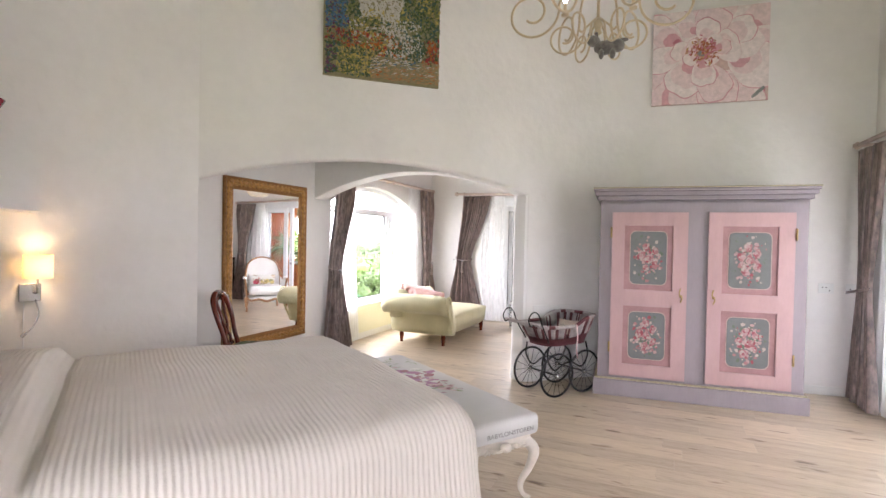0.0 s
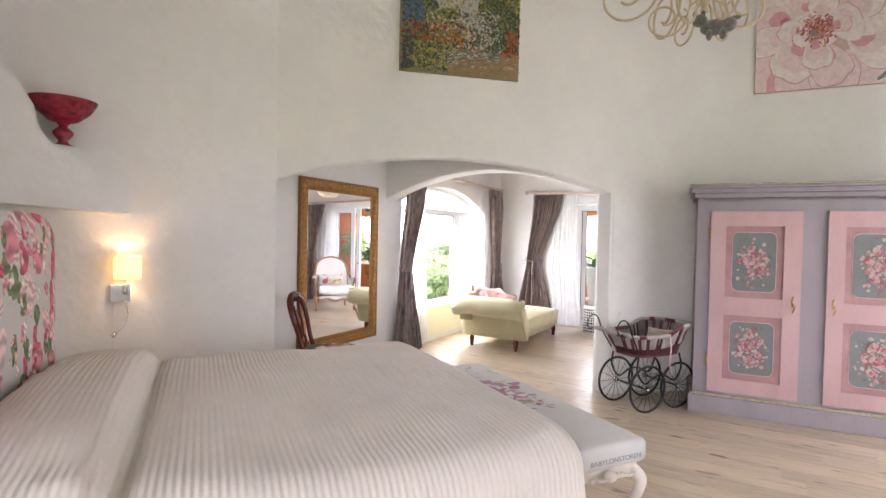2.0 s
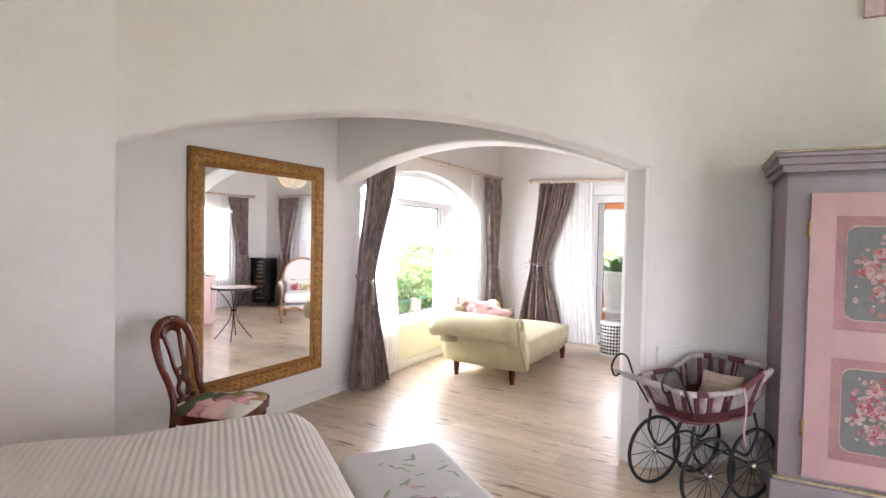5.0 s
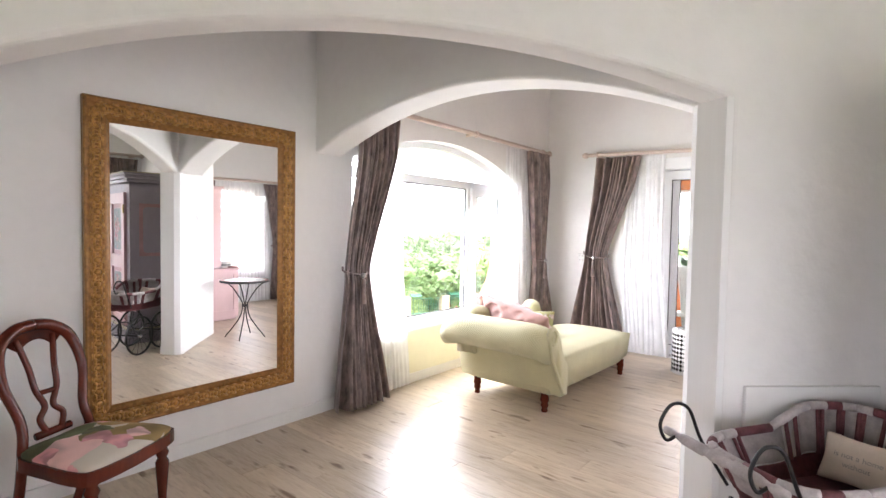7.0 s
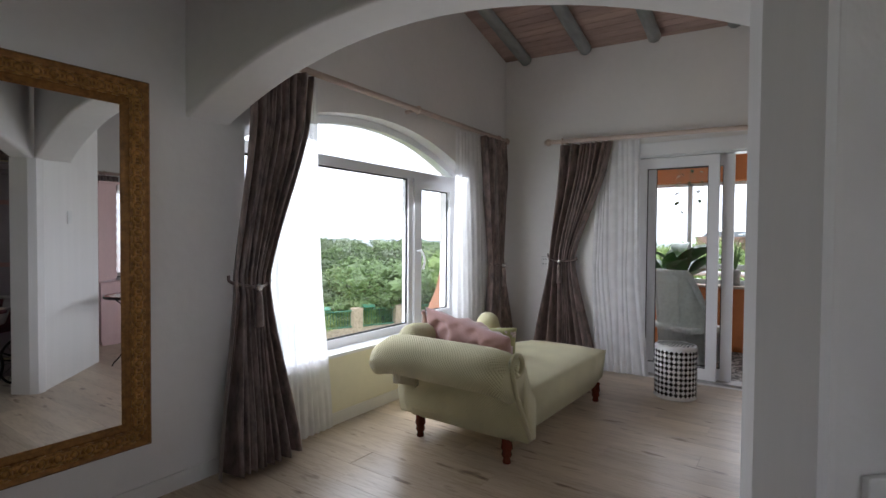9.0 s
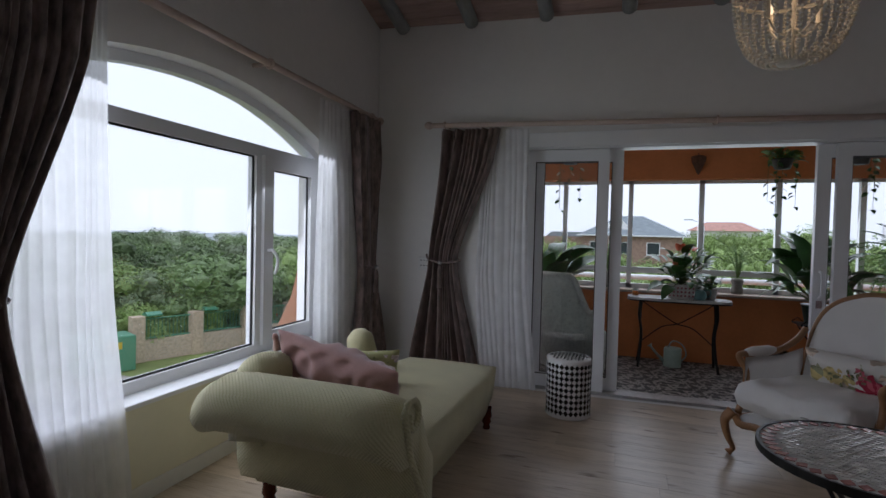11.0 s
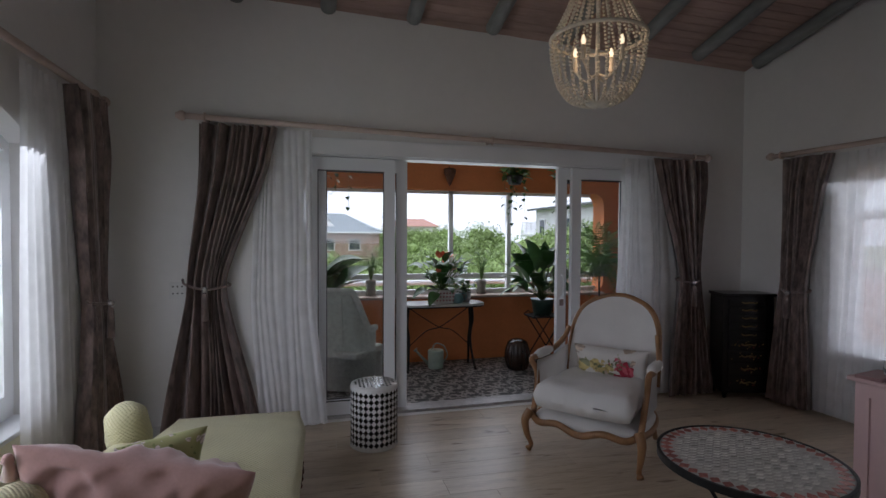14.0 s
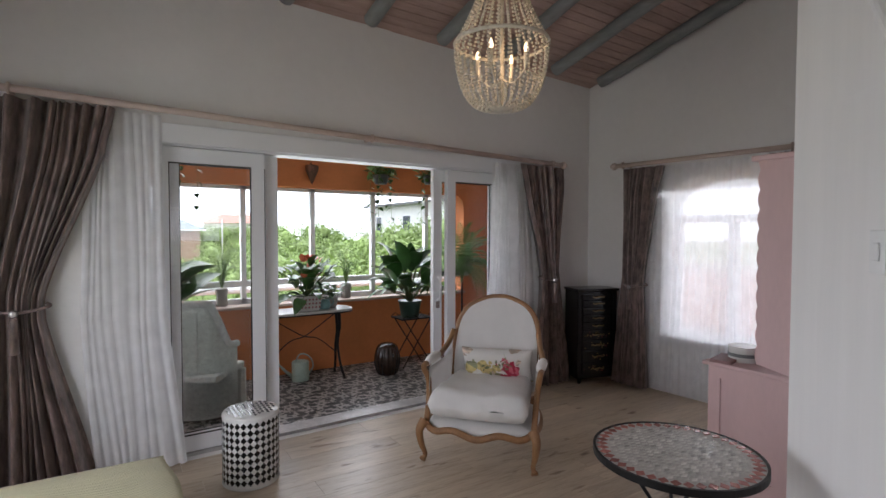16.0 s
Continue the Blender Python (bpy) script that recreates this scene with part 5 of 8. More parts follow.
def rod(name_pts, brackets, wallside):
    r = thing("curtain_rod", Matrix(), "pale limed wooden curtain rod with ball finials", "curtain rod", "curtain rods")
    a, b = Vector(name_pts[0]), Vector(name_pts[1])
    part("rod", tube([a, b], 0.021, 14), ROD_WOOD, r, smooth=True)
    d = (b - a).normalized()
    for e_, s_ in ((a, -1), (b, 1)):
        part("finial", lathe([(0, -0.035), (0.02, -0.033), (0.024, -0.02), (0.034, -0.008), (0.036, 0.008), (0.026, 0.028), (0, 0.036)], 16, look(e_ + d * s_ * 0.02, e_ + d * s_ * 2)), ROD_WOOD, r, smooth=True)
    for t in brackets:
        p = a.lerp(b, t)
        part("bracket", tube([p + Vector((0, 0, 0.0)), p + Vector(wallside)], 0.014, 8), ROD_WOOD, r)
        part("ring", tube([p + 0.027 * (math.cos(k) * Vector((0, 0, 1)) + math.sin(k) * Vector(wallside).normalized()) for k in [2 * math.pi * j / 14 for j in range(14)]], 0.008, 6, True), ROD_WOOD, r, smooth=True)


RA = ((-3.49, 5.78, 2.355), (-3.585, 8.94, 2.355))
RB = ((-3.12, 9.035, 2.31), (1.30, 9.17, 2.215))
RC = ((1.735, 8.86, 2.20), (1.90, 7.25, 2.20))
rod(RA, (0.04, 0.5, 0.95), (-0.13, 0, 0))
rod(RB, (0.03, 0.52, 0.97), (0, 0.13, 0))
rod(RC, (0.05, 0.95), (0.13, 0, 0))

GEM = material("clear_crystal_knob", (0.75, 0.74, 0.73), 0.08, metal=0.6, var=0.1, bump=0)


def tied(p0, p1, keys, seed, hook, tie_z, tie, label, pleats=9, tassel=0.2):
    """A damask curtain held by a cloth band with a crystal stud and tassel. tie: (from, to, out) along the line."""
    m = upright(p0, p1)
    c = thing("curtain", Matrix(), label, "curtain", "curtains")
    drape("cloth", p0, p1, keys, pleats, 0.058, TAUPE, c, seed)
    a, b, out = tie
    band = smooth_path([(hook, tie_z + 0.05, 0.01), (a - 0.005, tie_z + 0.01, out * 0.6), ((a + b) / 2, tie_z - 0.02, out + 0.05), (b + 0.012, tie_z + 0.0, out * 0.6), (b, tie_z + 0.02, 0.02)], 6)
    bm = bmesh.new()
    add_tube(bm, [m @ q for q in band], 0.009, 7)
    part("tieback", bm, TAUPE, c, "narrow cloth tieback", smooth=True)
    g = m @ Vector(((a + b) / 2, tie_z - 0.02, out + 0.065))
    bm = bmesh.new()
    bmesh.ops.create_icosphere(bm, subdivisions=2, radius=0.022, matrix=Matrix.Translation(g))
    part("stud", bm, GEM, c, "round crystal stud")
    part("tassel", lathe([(0, 0), (0.014, -0.01), (0.02, -0.04), (0.024, -tassel), (0, -tassel)], 12, Matrix.Translation(g + Vector((0, 0, -0.02)))), TAUPE, c, "hanging cloth tassel", smooth=True)
    return c


D_LABEL = "taupe damask curtain tied back with a crystal stud"
AL0, AL1 = (-3.535, 5.5), (-3.60, 9.0)
tied(AL0, AL1, [(2.335, 0.28, 0.76, 0.7, 0.02), (2.0, 0.27, 0.72, 0.8, 0.03), (1.08, 0.19, 0.44, 0.6, 0.03), (0.98, 0.20, 0.44, 0.7, 0.04), (0.02, 0.10, 0.63, 1.2, 0.06)], 11, 0.18, 1.06, (0.20, 0.43, 0.03), D_LABEL)
tied(AL0, AL1, [(2.335, 2.94, 3.41, 0.7, 0.02), (2.0, 2.97, 3.41, 0.8, 0.03), (1.08, 3.12, 3.39, 0.6, 0.03), (0.98, 3.12, 3.39, 0.7, 0.04), (0.02, 3.0, 3.52, 1.1, 0.05)], 12, 3.41, 1.06, (3.12, 3.39, 0.04), D_LABEL)
BL0, BL1 = (-3.65, 9.075), (1.85, 9.235)
tied(BL0, BL1, [(2.275, 0.61, 1.15, 0.7, 0.02), (2.0, 0.60, 1.10, 0.8, 0.03), (1.16, 0.53, 0.80, 0.6, 0.03), (1.04, 0.53, 0.80, 0.7, 0.04), (0.02, 0.34, 1.02, 1.2, 0.06)], 13, 0.50, 1.11, (0.53, 0.80, 0.05), D_LABEL)
tied(BL0, BL1, [(2.19, 4.37, 4.97, 0.7, 0.02), (2.0, 4.40, 4.97, 0.8, 0.03), (1.14, 4.66, 4.92, 0.6, 0.03), (1.04, 4.66, 4.92, 0.7, 0.04), (0.02, 4.56, 5.04, 1.1, 0.05)], 14, 4.95, 1.08, (4.66, 4.92, 0.05), D_LABEL)
CL0, CL1 = (1.80, 9.25), (2.0, 6.75)
tied(CL0, CL1, [(2.17, 0.43, 0.86, 0.7, 0.02), (1.9, 0.43, 0.80, 0.8, 0.03), (1.07, 0.44, 0.68, 0.6, 0.03), (0.97, 0.44, 0.68, 0.7, 0.04), (0.02, 0.36, 0.72, 1.1, 0.05)], 15, 0.43, 1.02, (0.44, 0.68, 0.05), D_LABEL)
tied(CL0, CL1, [(2.17, 1.72, 2.1, 0.7, 0.02), (1.9, 1.75, 2.1, 0.8, 0.03), (1.07, 1.9, 2.12, 0.6, 0.03), (0.97, 1.9, 2.12, 0.7, 0.04), (0.02, 1.8, 2.15, 1.1, 0.05)], 16, 2.13, 1.02, (1.9, 2.12, 0.05), D_LABEL)


def voile(p0, p1, keys, pleats, seed, label):
    c = thing("sheer_curtain", Matrix(), label, "sheer curtain", "sheer curtains")
    drape("cloth", p0, p1, keys, pleats, 0.010, VOILE, c, seed, 16)


S_LABEL = "white voile curtain hanging in soft folds"
voile((-3.57, 5.5), (-3.63, 9.0), [(2.33, 0.45, 0.86, 0.7, 0), (1.0, 0.4, 0.9, 0.9, 0), (0.02, 0.45, 0.98, 1.1, 0.01)], 9, 21, S_LABEL)
voile((-3.57, 5.5), (-3.63, 9.0), [(2.33, 2.52, 3.05, 0.7, 0), (1.0, 2.50, 3.2, 0.9, 0), (0.02, 2.50, 3.3, 1.1, 0)], 10, 22, S_LABEL)
voile((-3.65, 9.115), (1.85, 9.275), [(2.27, 0.97, 1.39, 0.7, 0), (1.0, 0.95, 1.42, 1.0, 0.01), (0.02, 1.03, 1.50, 1.3, 0.03)], 9, 23, S_LABEL)
voile((-3.65, 9.115), (1.85, 9.275), [(2.19, 4.12, 4.6, 0.7, 0), (1.0, 4.08, 4.75, 1.0, 0.0), (0.02, 4.0, 4.75, 1.2, 0.02)], 11, 24, S_LABEL)
voile((1.835, 9.25), (2.035, 6.75), [(2.17, 0.62, 2.0, 0.8, 0), (0.02, 0.55, 2.05, 1.2, 0.01)], 24, 25, S_LABEL)

# chaise longue: x from the window side to the room side, y from head to foot


def weave(mat, pitch, distance, strength):
    """Adds a small diamond weave to a cloth's relief, laid out by the mesh's own cloth coordinates."""
    nt = mat.node_tree
    b = nt.nodes["Principled BSDF"]
    uv = nt.nodes.new("ShaderNodeUVMap")
    uv.uv_map = "cloth"
    heights = []
    for turn in (45, -45):
        mp = nt.nodes.new("ShaderNodeMapping")
        mp.inputs["Rotation"].default_value = (0, 0, radians(turn))
        sep, sn = nt.nodes.new("ShaderNodeSeparateXYZ"), nt.nodes.new("ShaderNodeMath")
        k = nt.nodes.new("ShaderNodeMath")
        k.operation, k.inputs[1].default_value = "MULTIPLY", 2 * math.pi / pitch
        sn.operation = "SINE"
        link(nt, uv.outputs[0], mp.inputs[0])
        link(nt, mp.outputs[0], sep.inputs[0])
        link(nt, sep.outputs[0], k.inputs[0])
        link(nt, k.outputs[0], sn.inputs[0])
        heights.append(sn)
    mx = nt.nodes.new("ShaderNodeMath")
    mx.operation = "ADD"
    for i, h in enumerate(heights):
        link(nt, h.outputs[0], mx.inputs[i])
    bp = nt.nodes.new("ShaderNodeBump")
    bp.inputs["Strength"].default_value, bp.inputs["Distance"].default_value = strength, distance
    link(nt, mx.outputs[0], bp.inputs["Height"])
    link(nt, b.inputs["Normal"].links[0].from_socket, bp.inputs["Normal"])
    link(nt, bp.outputs[0], b.inputs["Normal"])


def lay_cloth(ob):
    """Cloth coordinates in metres, by each face's main direction."""
    me = ob.data
    uv = me.uv_layers.new(name="cloth")
    for f in me.polygons:
        ax = max(range(3), key=lambda i: abs(f.normal[i]))
        a, b = ((1, 2), (0, 2), (0, 1))[ax]
        for li in f.loop_indices:
            co = me.vertices[me.loops[li].vertex_index].co
            uv.data[li].uv = (co[a], co[b])
    return ob


weave(LIME, 0.0125, 0.002, 0.55)
chs = thing("chaise_longue", pose(-3.12, 6.66, 0, 0, 0, -1), "pale lime chaise longue with a rolled head and turned feet", "chaise longue")


def foot_shape(t):
    """Half width and middle line of the seat along its length."""
    return 0.40 - 0.05 * ease((t - 0.75) / 0.25)


def seat_skin(u, v):
    y = 0.05 + 1.72 * v
    w = foot_shape(v)
    x = 0.42 + (2 * u - 1) * w
    crown = 0.05 * (1 - (2 * u - 1) ** 4) * (1 - abs(2 * v - 1) ** 6)
    return Vector((x, y, 0.375 + crown + 0.02 * math.sin(math.pi * v)))


bm = skin(seat_skin, 24, 40)
add_grid(bm, lambda u, v: Vector((0.42 + (2 * u - 1) * (foot_shape(v) - 0.02), 0.07 + 1.68 * v, 0.145)), 24, 40)
bmesh.ops.bridge_loops(bm, edges=[e for e in bm.edges if e.is_boundary])
lay_cloth(part("seat", bm, LIME, chs, "long upholstered seat", smooth=True))
bm = bmesh.new()
prof = smooth_path([(0, 0.08, 0.15), (0, 0.05, 0.25), (0, 0.04, 0.36), (0, 0.015, 0.435), (0, -0.08, 0.46), (0, -0.20, 0.485), (0, -0.265, 0.575), (0, -0.215, 0.675), (0, -0.09, 0.712), (0, 0.03, 0.67), (0, 0.09, 0.56), (0, 0.14, 0.46), (0, 0.2, 0.38), (0, 0.2, 0.15)], 5)
rings = []
for i in range(13):
    t = i / 12
    x = -0.06 + 0.95 * t
    k = 1 - 0.10 * abs(2 * t - 1) ** 8
    rings.append([bm.verts.new((x, 0.05 + (p.y - 0.05) * k, 0.15 + (p.z - 0.15) * k)) for p in prof])
for a, b in zip(rings, rings[1:]):
    for j in range(len(prof)):
        bm.faces.new((a[j], a[(j + 1) % len(prof)], b[(j + 1) % len(prof)], b[j]))
bm.faces.new(rings[0])
bm.faces.new(rings[-1])
lay_cloth(part("rolled_head", bm, LIME, chs, "outward rolled head end", smooth=True))
sp = [(0.897, -0.07 + (0.088 - 0.0048 * i) * math.cos(2.6 - 0.42 * i), 0.615 + (0.088 - 0.0048 * i) * math.sin(2.6 - 0.42 * i)) for i in range(17)]
lay_cloth(part("scroll_piping", tube([(0.897, 0.10, 0.17), (0.897, 0.0, 0.34), (0.897, -0.08, 0.47)] + sp, 0.015, 9), LIME, chs, "piped scroll on the roll", smooth=True))
bk = smooth_path([(0.02, -0.03, 0.69), (0.0, 0.07, 0.745), (0.0, 0.22, 0.735), (0.0, 0.42, 0.665), (0.01, 0.62, 0.60), (0.02, 0.84, 0.57), (0.03, 1.05, 0.55)], 6)


def back_skin(u, v):
    p = bk[min(len(bk) - 1, int(v * (len(bk) - 1) + 0.5))]
    a = math.pi * u
    r = 0.085 + 0.01 * math.sin(7 * v)
    lo_w = 0.36
    if u < 0.25:
        return Vector((p.x - 0.06, p.y, lo_w + (p.z - r - lo_w) * u / 0.25))
    if u > 0.75:
        return Vector((p.x + 0.12, p.y, lo_w + (p.z - r - lo_w) * (1 - u) / 0.25))
    a = math.pi * (u - 0.25) / 0.5
    return Vector((p.x + 0.03 - 0.09 * math.cos(a), p.y, p.z - r + r * math.sin(a)))


bm = skin(back_skin, 24, 36)
bmesh.ops.holes_fill(bm, edges=[e for e in bm.edges if e.is_boundary], sides=0)
lay_cloth(part("back", bm, LIME, chs, "low sweeping back along one side", smooth=True))
lay_cloth(part("back_end_roll", lathe([(0, -0.03), (0.05, -0.02), (0.088, 0.02), (0.095, 0.08), (0.085, 0.2), (0.05, 0.24), (0, 0.25)], 20, pose(0.05, 1.08, 0.475, 20, 0, 0)), LIME, chs, smooth=True))
TURN = [(0.022, 0), (0.026, 0.01), (0.02, 0.03), (0.032, 0.05), (0.026, 0.075), (0.036, 0.09), (0.03, 0.13), (0.034, 0.15)]
for x, y in ((0.09, 0.10), (0.75, 0.09), (0.12, 1.52), (0.77, 1.53)):
    part("foot", lathe(TURN, 16, pose(x, y, 0)), MAHOGANY, chs, "turned red-brown foot", smooth=True)

pc = thing("cushion", pose(-2.78, 6.96, 0.59, 24, 10, -6), "dusty pink velvet cushion with corner tassels", "cushion")
part("cover", pillow_mesh(0.72, 0.42, 0.20, Matrix(), 2, 0.6, 44, 3.6), PINK_CLOTH, pc, smooth=True)
for sx, sz in ((-1, 1), (1, -1)):
    part("tassel", lathe([(0, 0), (0.012, -0.005), (0.018, -0.025), (0.012, -0.035), (0.026, -0.09), (0, -0.092)], 12, pose(sx * 0.355, -0.03, sz * 0.20)), PINK_CLOTH, pc, "fringed pink tassel", smooth=True)
gc = thing("cushion", pose(-2.84, 7.40, 0.53, 22, 0, 30), "small green cushion with embroidered flowers", "cushion")
part("cover", pillow_mesh(0.34, 0.3, 0.12, Matrix(), 3), floral("green_embroidered_cloth", (0.36, 0.36, 0.17), [(0.6, 0.52, 0.5), (0.22, 0.25, 0.1)], 22, 0.25), gc, smooth=True)

# harlequin drum stool
drum = thing("drum_stool", pose(-1.825, 8.71, 0), "black and white harlequin ceramic drum stool", "stool")
CERAMIC_W = material("glazed_white", (0.72, 0.71, 0.68), 0.12, var=0.06, bump=0.03)
CERAMIC_B = material("glazed_black", (0.012, 0.012, 0.013), 0.12, var=0.1, bump=0.03)
part("body", lathe([(0, 0), (0.158, 0.0), (0.165, 0.01), (0.165, 0.43), (0.158, 0.44), (0, 0.441)], 48), CERAMIC_W, drum, "white glazed body", smooth=True)
for z in (0.012, 0.424):
    part("band", lathe([(0.166, z - 0.006), (0.169, z), (0.166, z + 0.006)], 48), CERAMIC_W, drum, smooth=True)
bm = bmesh.new()
N_, R_ = 28, 9
for i in range(N_):
    for j in range(R_):
        a, z = 2 * math.pi * i / N_, 0.03 + 0.38 * (j + 0.5) / R_
        ha, hz = math.pi / N_ * 0.99, 0.19 / R_ * 0.99
        q = [(a, z - hz), (a + ha, z), (a, z + hz), (a - ha, z)]
        bm.faces.new([bm.verts.new((0.1663 * math.cos(t), 0.1663 * math.sin(t), zz)) for t, zz in q])
tagged(part("diamond_pattern", bm, CERAMIC_B, drum, "black diamonds"), kind="stuff")
bm = bmesh.new()
for i in range(-6, 7):
    for j in range(-6, 7):
        x, y = i * 0.026, j * 0.042 + (0.021 if i % 2 else 0)
        if math.hypot(x, y) < 0.135:
            bm.faces.new([bm.verts.new((x + dx, y + dy, 0.4425)) for dx, dy in ((0.012, 0), (0, 0.02), (-0.012, 0), (0, -0.02))])
tagged(part("top_pattern", bm, CERAMIC_B, drum), kind="stuff")

# bergere armchair, facing its own +x
ac = thing("armchair", pose(-0.29, 8.31, 0, 0, 0, 221), "oak-framed bergere armchair in white linen", "armchair")
W2 = 0.385
part("seat_frame", dome(round_loop([(0.33, 0.30), (0.36, 0.0), (0.33, -0.30), (0.22, -0.37), (-0.25, -0.32), (-0.32, 0.0), (-0.25, 0.32), (0.22, 0.37)], 5), 0.24, 0.06), LINEN, ac, "linen-covered seat frame", smooth=True)


def seat_cushion(u, v):
    a, b = 2 * u - 1, 2 * v - 1
    x = 0.06 + 0.36 * a * (1 - 0.05 * b * b)
    y = (0.335 - 0.05 * (1 - u)) * b
    return x, y, max(0.0, (1 - abs(a) ** 8) * (1 - abs(b) ** 8)) ** 0.25


bm = skin(lambda u, v: Vector((seat_cushion(u, v)[0], seat_cushion(u, v)[1], 0.40 + 0.095 * seat_cushion(u, v)[2] + 0.02 * noise.noise(Vector((u * 5, v * 5, 2))))), 24, 24)
add_grid(bm, lambda u, v: Vector((seat_cushion(u, v)[0], seat_cushion(u, v)[1], 0.40 - 0.085 * seat_cushion(u, v)[2])), 24, 24)
bmesh.ops.remove_doubles(bm, verts=bm.verts, dist=0.004)
part("seat_cushion", bm, LINEN, ac, "plump loose linen cushion", smooth=True)
apron = smooth_path([(0.33, 0.355, 0.25), (0.375, 0.28, 0.225), (0.395, 0.15, 0.245), (0.40, 0.0, 0.205), (0.395, -0.15, 0.245), (0.375, -0.28, 0.225), (0.33, -0.355, 0.25)], 8)
part("apron", tube(apron, 0.022, 10), OAK, ac, "carved wavy front rail", smooth=True)
for sy in (-1, 1):
    side = smooth_path([(0.33, sy * 0.355, 0.24), (0.1, sy * 0.375, 0.225), (-0.15, sy * 0.345, 0.225), (-0.29, sy * 0.28, 0.24)], 6)
    part("side_rail", tube(side, 0.02, 8), OAK, ac, smooth=True)
    leg = smooth_path([(0.345, sy * 0.36, 0.28), (0.38, sy * 0.385, 0.22), (0.365, sy * 0.375, 0.12), (0.335, sy * 0.36, 0.045), (0.36, sy * 0.375, 0.012)], 6)
    part("front_leg", tube(leg, [0.034 - 0.018 * min(1, i / 16) + (0.006 if i > 21 else 0) for i in range(len(leg))], 10), OAK, ac, "cabriole oak leg", smooth=True)
    leg = smooth_path([(-0.28, sy * 0.28, 0.3), (-0.31, sy * 0.285, 0.15), (-0.36, sy * 0.3, 0.012)], 6)
    part("back_leg", tube(leg, 0.02, 8), OAK, ac, smooth=True)
    arm = smooth_path([(0.30, sy * 0.36, 0.26), (0.24, sy * 0.365, 0.40), (0.22, sy * 0.375, 0.52), (0.265, sy * 0.39, 0.60), (0.24, sy * 0.395, 0.625), (0.12, sy * 0.39, 0.615), (-0.08, sy * 0.375, 0.635), (-0.20, sy * 0.345, 0.70), (-0.26, sy * 0.325, 0.78)], 6)
    part("arm_frame", tube(arm, 0.02, 9), OAK, ac, "curved oak arm", smooth=True)
    part("arm_pad", lathe([(0, -0.13), (0.024, -0.12), (0.034, -0.06), (0.034, 0.06), (0.024, 0.12), (0, 0.13)], 12, pose(0.08, sy * 0.385, 0.635, 0, 90, 0)), LINEN, ac, "padded linen arm rest", smooth=True)
    bm = skin(lambda u, v: Vector((0.25 - 0.5 * u, sy * (0.36 - 0.03 * u), 0.28 + (0.33 + 0.10 * max(0, u - 0.6)) * v)), 8, 6)
    bmesh.ops.solidify(bm, geom=bm.faces, thickness=0.025)
    part("side_panel", bm, LINEN, ac, smooth=True)


def hoop(t):
    """The back's outline, from one arm over the crown to the other."""
    a = math.pi * t
    y = 0.325 * math.copysign(abs(math.cos(a)) ** 0.75, math.cos(a))
    z = 0.42 + 0.585 * math.sin(a) ** 0.42 + 0.018 * math.exp(-((t - 0.5) / 0.08) ** 2)
    return Vector((-0.24 - 0.16 * (z - 0.42) / 0.6 - 0.05 * (1 - (y / 0.33) ** 2), y, z))


part("back_frame", tube([hoop(i / 40) for i in range(41)], 0.024, 10), OAK, ac, "arched oak back frame", smooth=True)
bm = bmesh.new()
for off, bulge in ((0.02, 0.03), (-0.02, -0.015)):
    def bf(u, v):
        h_ = hoop(0.02 + 0.96 * u)
        z = 0.36 + (h_.z - 0.36) * v
        return Vector((-0.24 - 0.16 * (z - 0.42) / 0.6 - 0.05 * (1 - (h_.y / 0.33) ** 2) + off + bulge * math.sin(math.pi * v) * math.sin(math.pi * u), h_.y, z))
    add_grid(bm, bf, 30, 14)
part("back_pad", bm, LINEN, ac, "padded linen back", smooth=True)
rc = thing("cushion", pose(-0.29, 8.31, 0, 0, 0, 221) @ pose(-0.14, 0.04, 0.565, 15, 0, 90 + 4), "white oblong cushion printed with a red rose", "cushion")
rosecl = floral("white_rose_print", (0.70, 0.67, 0.63), [(0.55, 0.45, 0.2), (0.3, 0.3, 0.18), (0.62, 0.5, 0.4)], 11, 0.3)
part("cover", pillow_mesh(0.52, 0.26, 0.13, Matrix(), 7), rosecl, rc, smooth=True)
rp = [paint("print_crimson", (0.36, 0.02, 0.05)), paint("print_rose", (0.55, 0.12, 0.16)), paint("print_leaf", (0.18, 0.19, 0.10)), paint("print_gold", (0.55, 0.42, 0.18))]
st = [(-0.11 + random.gauss(0, 0.022), -0.01 + random.gauss(0, 0.025), 0.012 + 0.014 * random.random(), 0.7, random.random() * 3, random.choice((0, 0, 0, 1))) for _ in range(60)]
st += [(-0.05 + random.gauss(0, 0.03), 0.04 + random.gauss(0, 0.02), 0.01 + 0.01 * random.random(), 0.5, random.random() * 3, random.choice((2, 1))) for _ in range(20)]
st += [(0.07 + random.gauss(0, 0.025), 0.0 + random.gauss(0, 0.025), 0.01 + 0.01 * random.random(), 0.6, random.random() * 3, random.choice((3, 3, 2))) for _ in range(26)]
for sgn, nm in ((1, 0), (-1, 0)):
    dabs("rose_print", Matrix(((1, 0, 0, 0), (0, 0, -sgn, -sgn * 0.069), (0, 1, 0, 0), (0, 0, 0, 1))), [(s_[0] * sgn * -1, *s_[1:]) for s_ in st], rp, rc, "printed crimson rose")

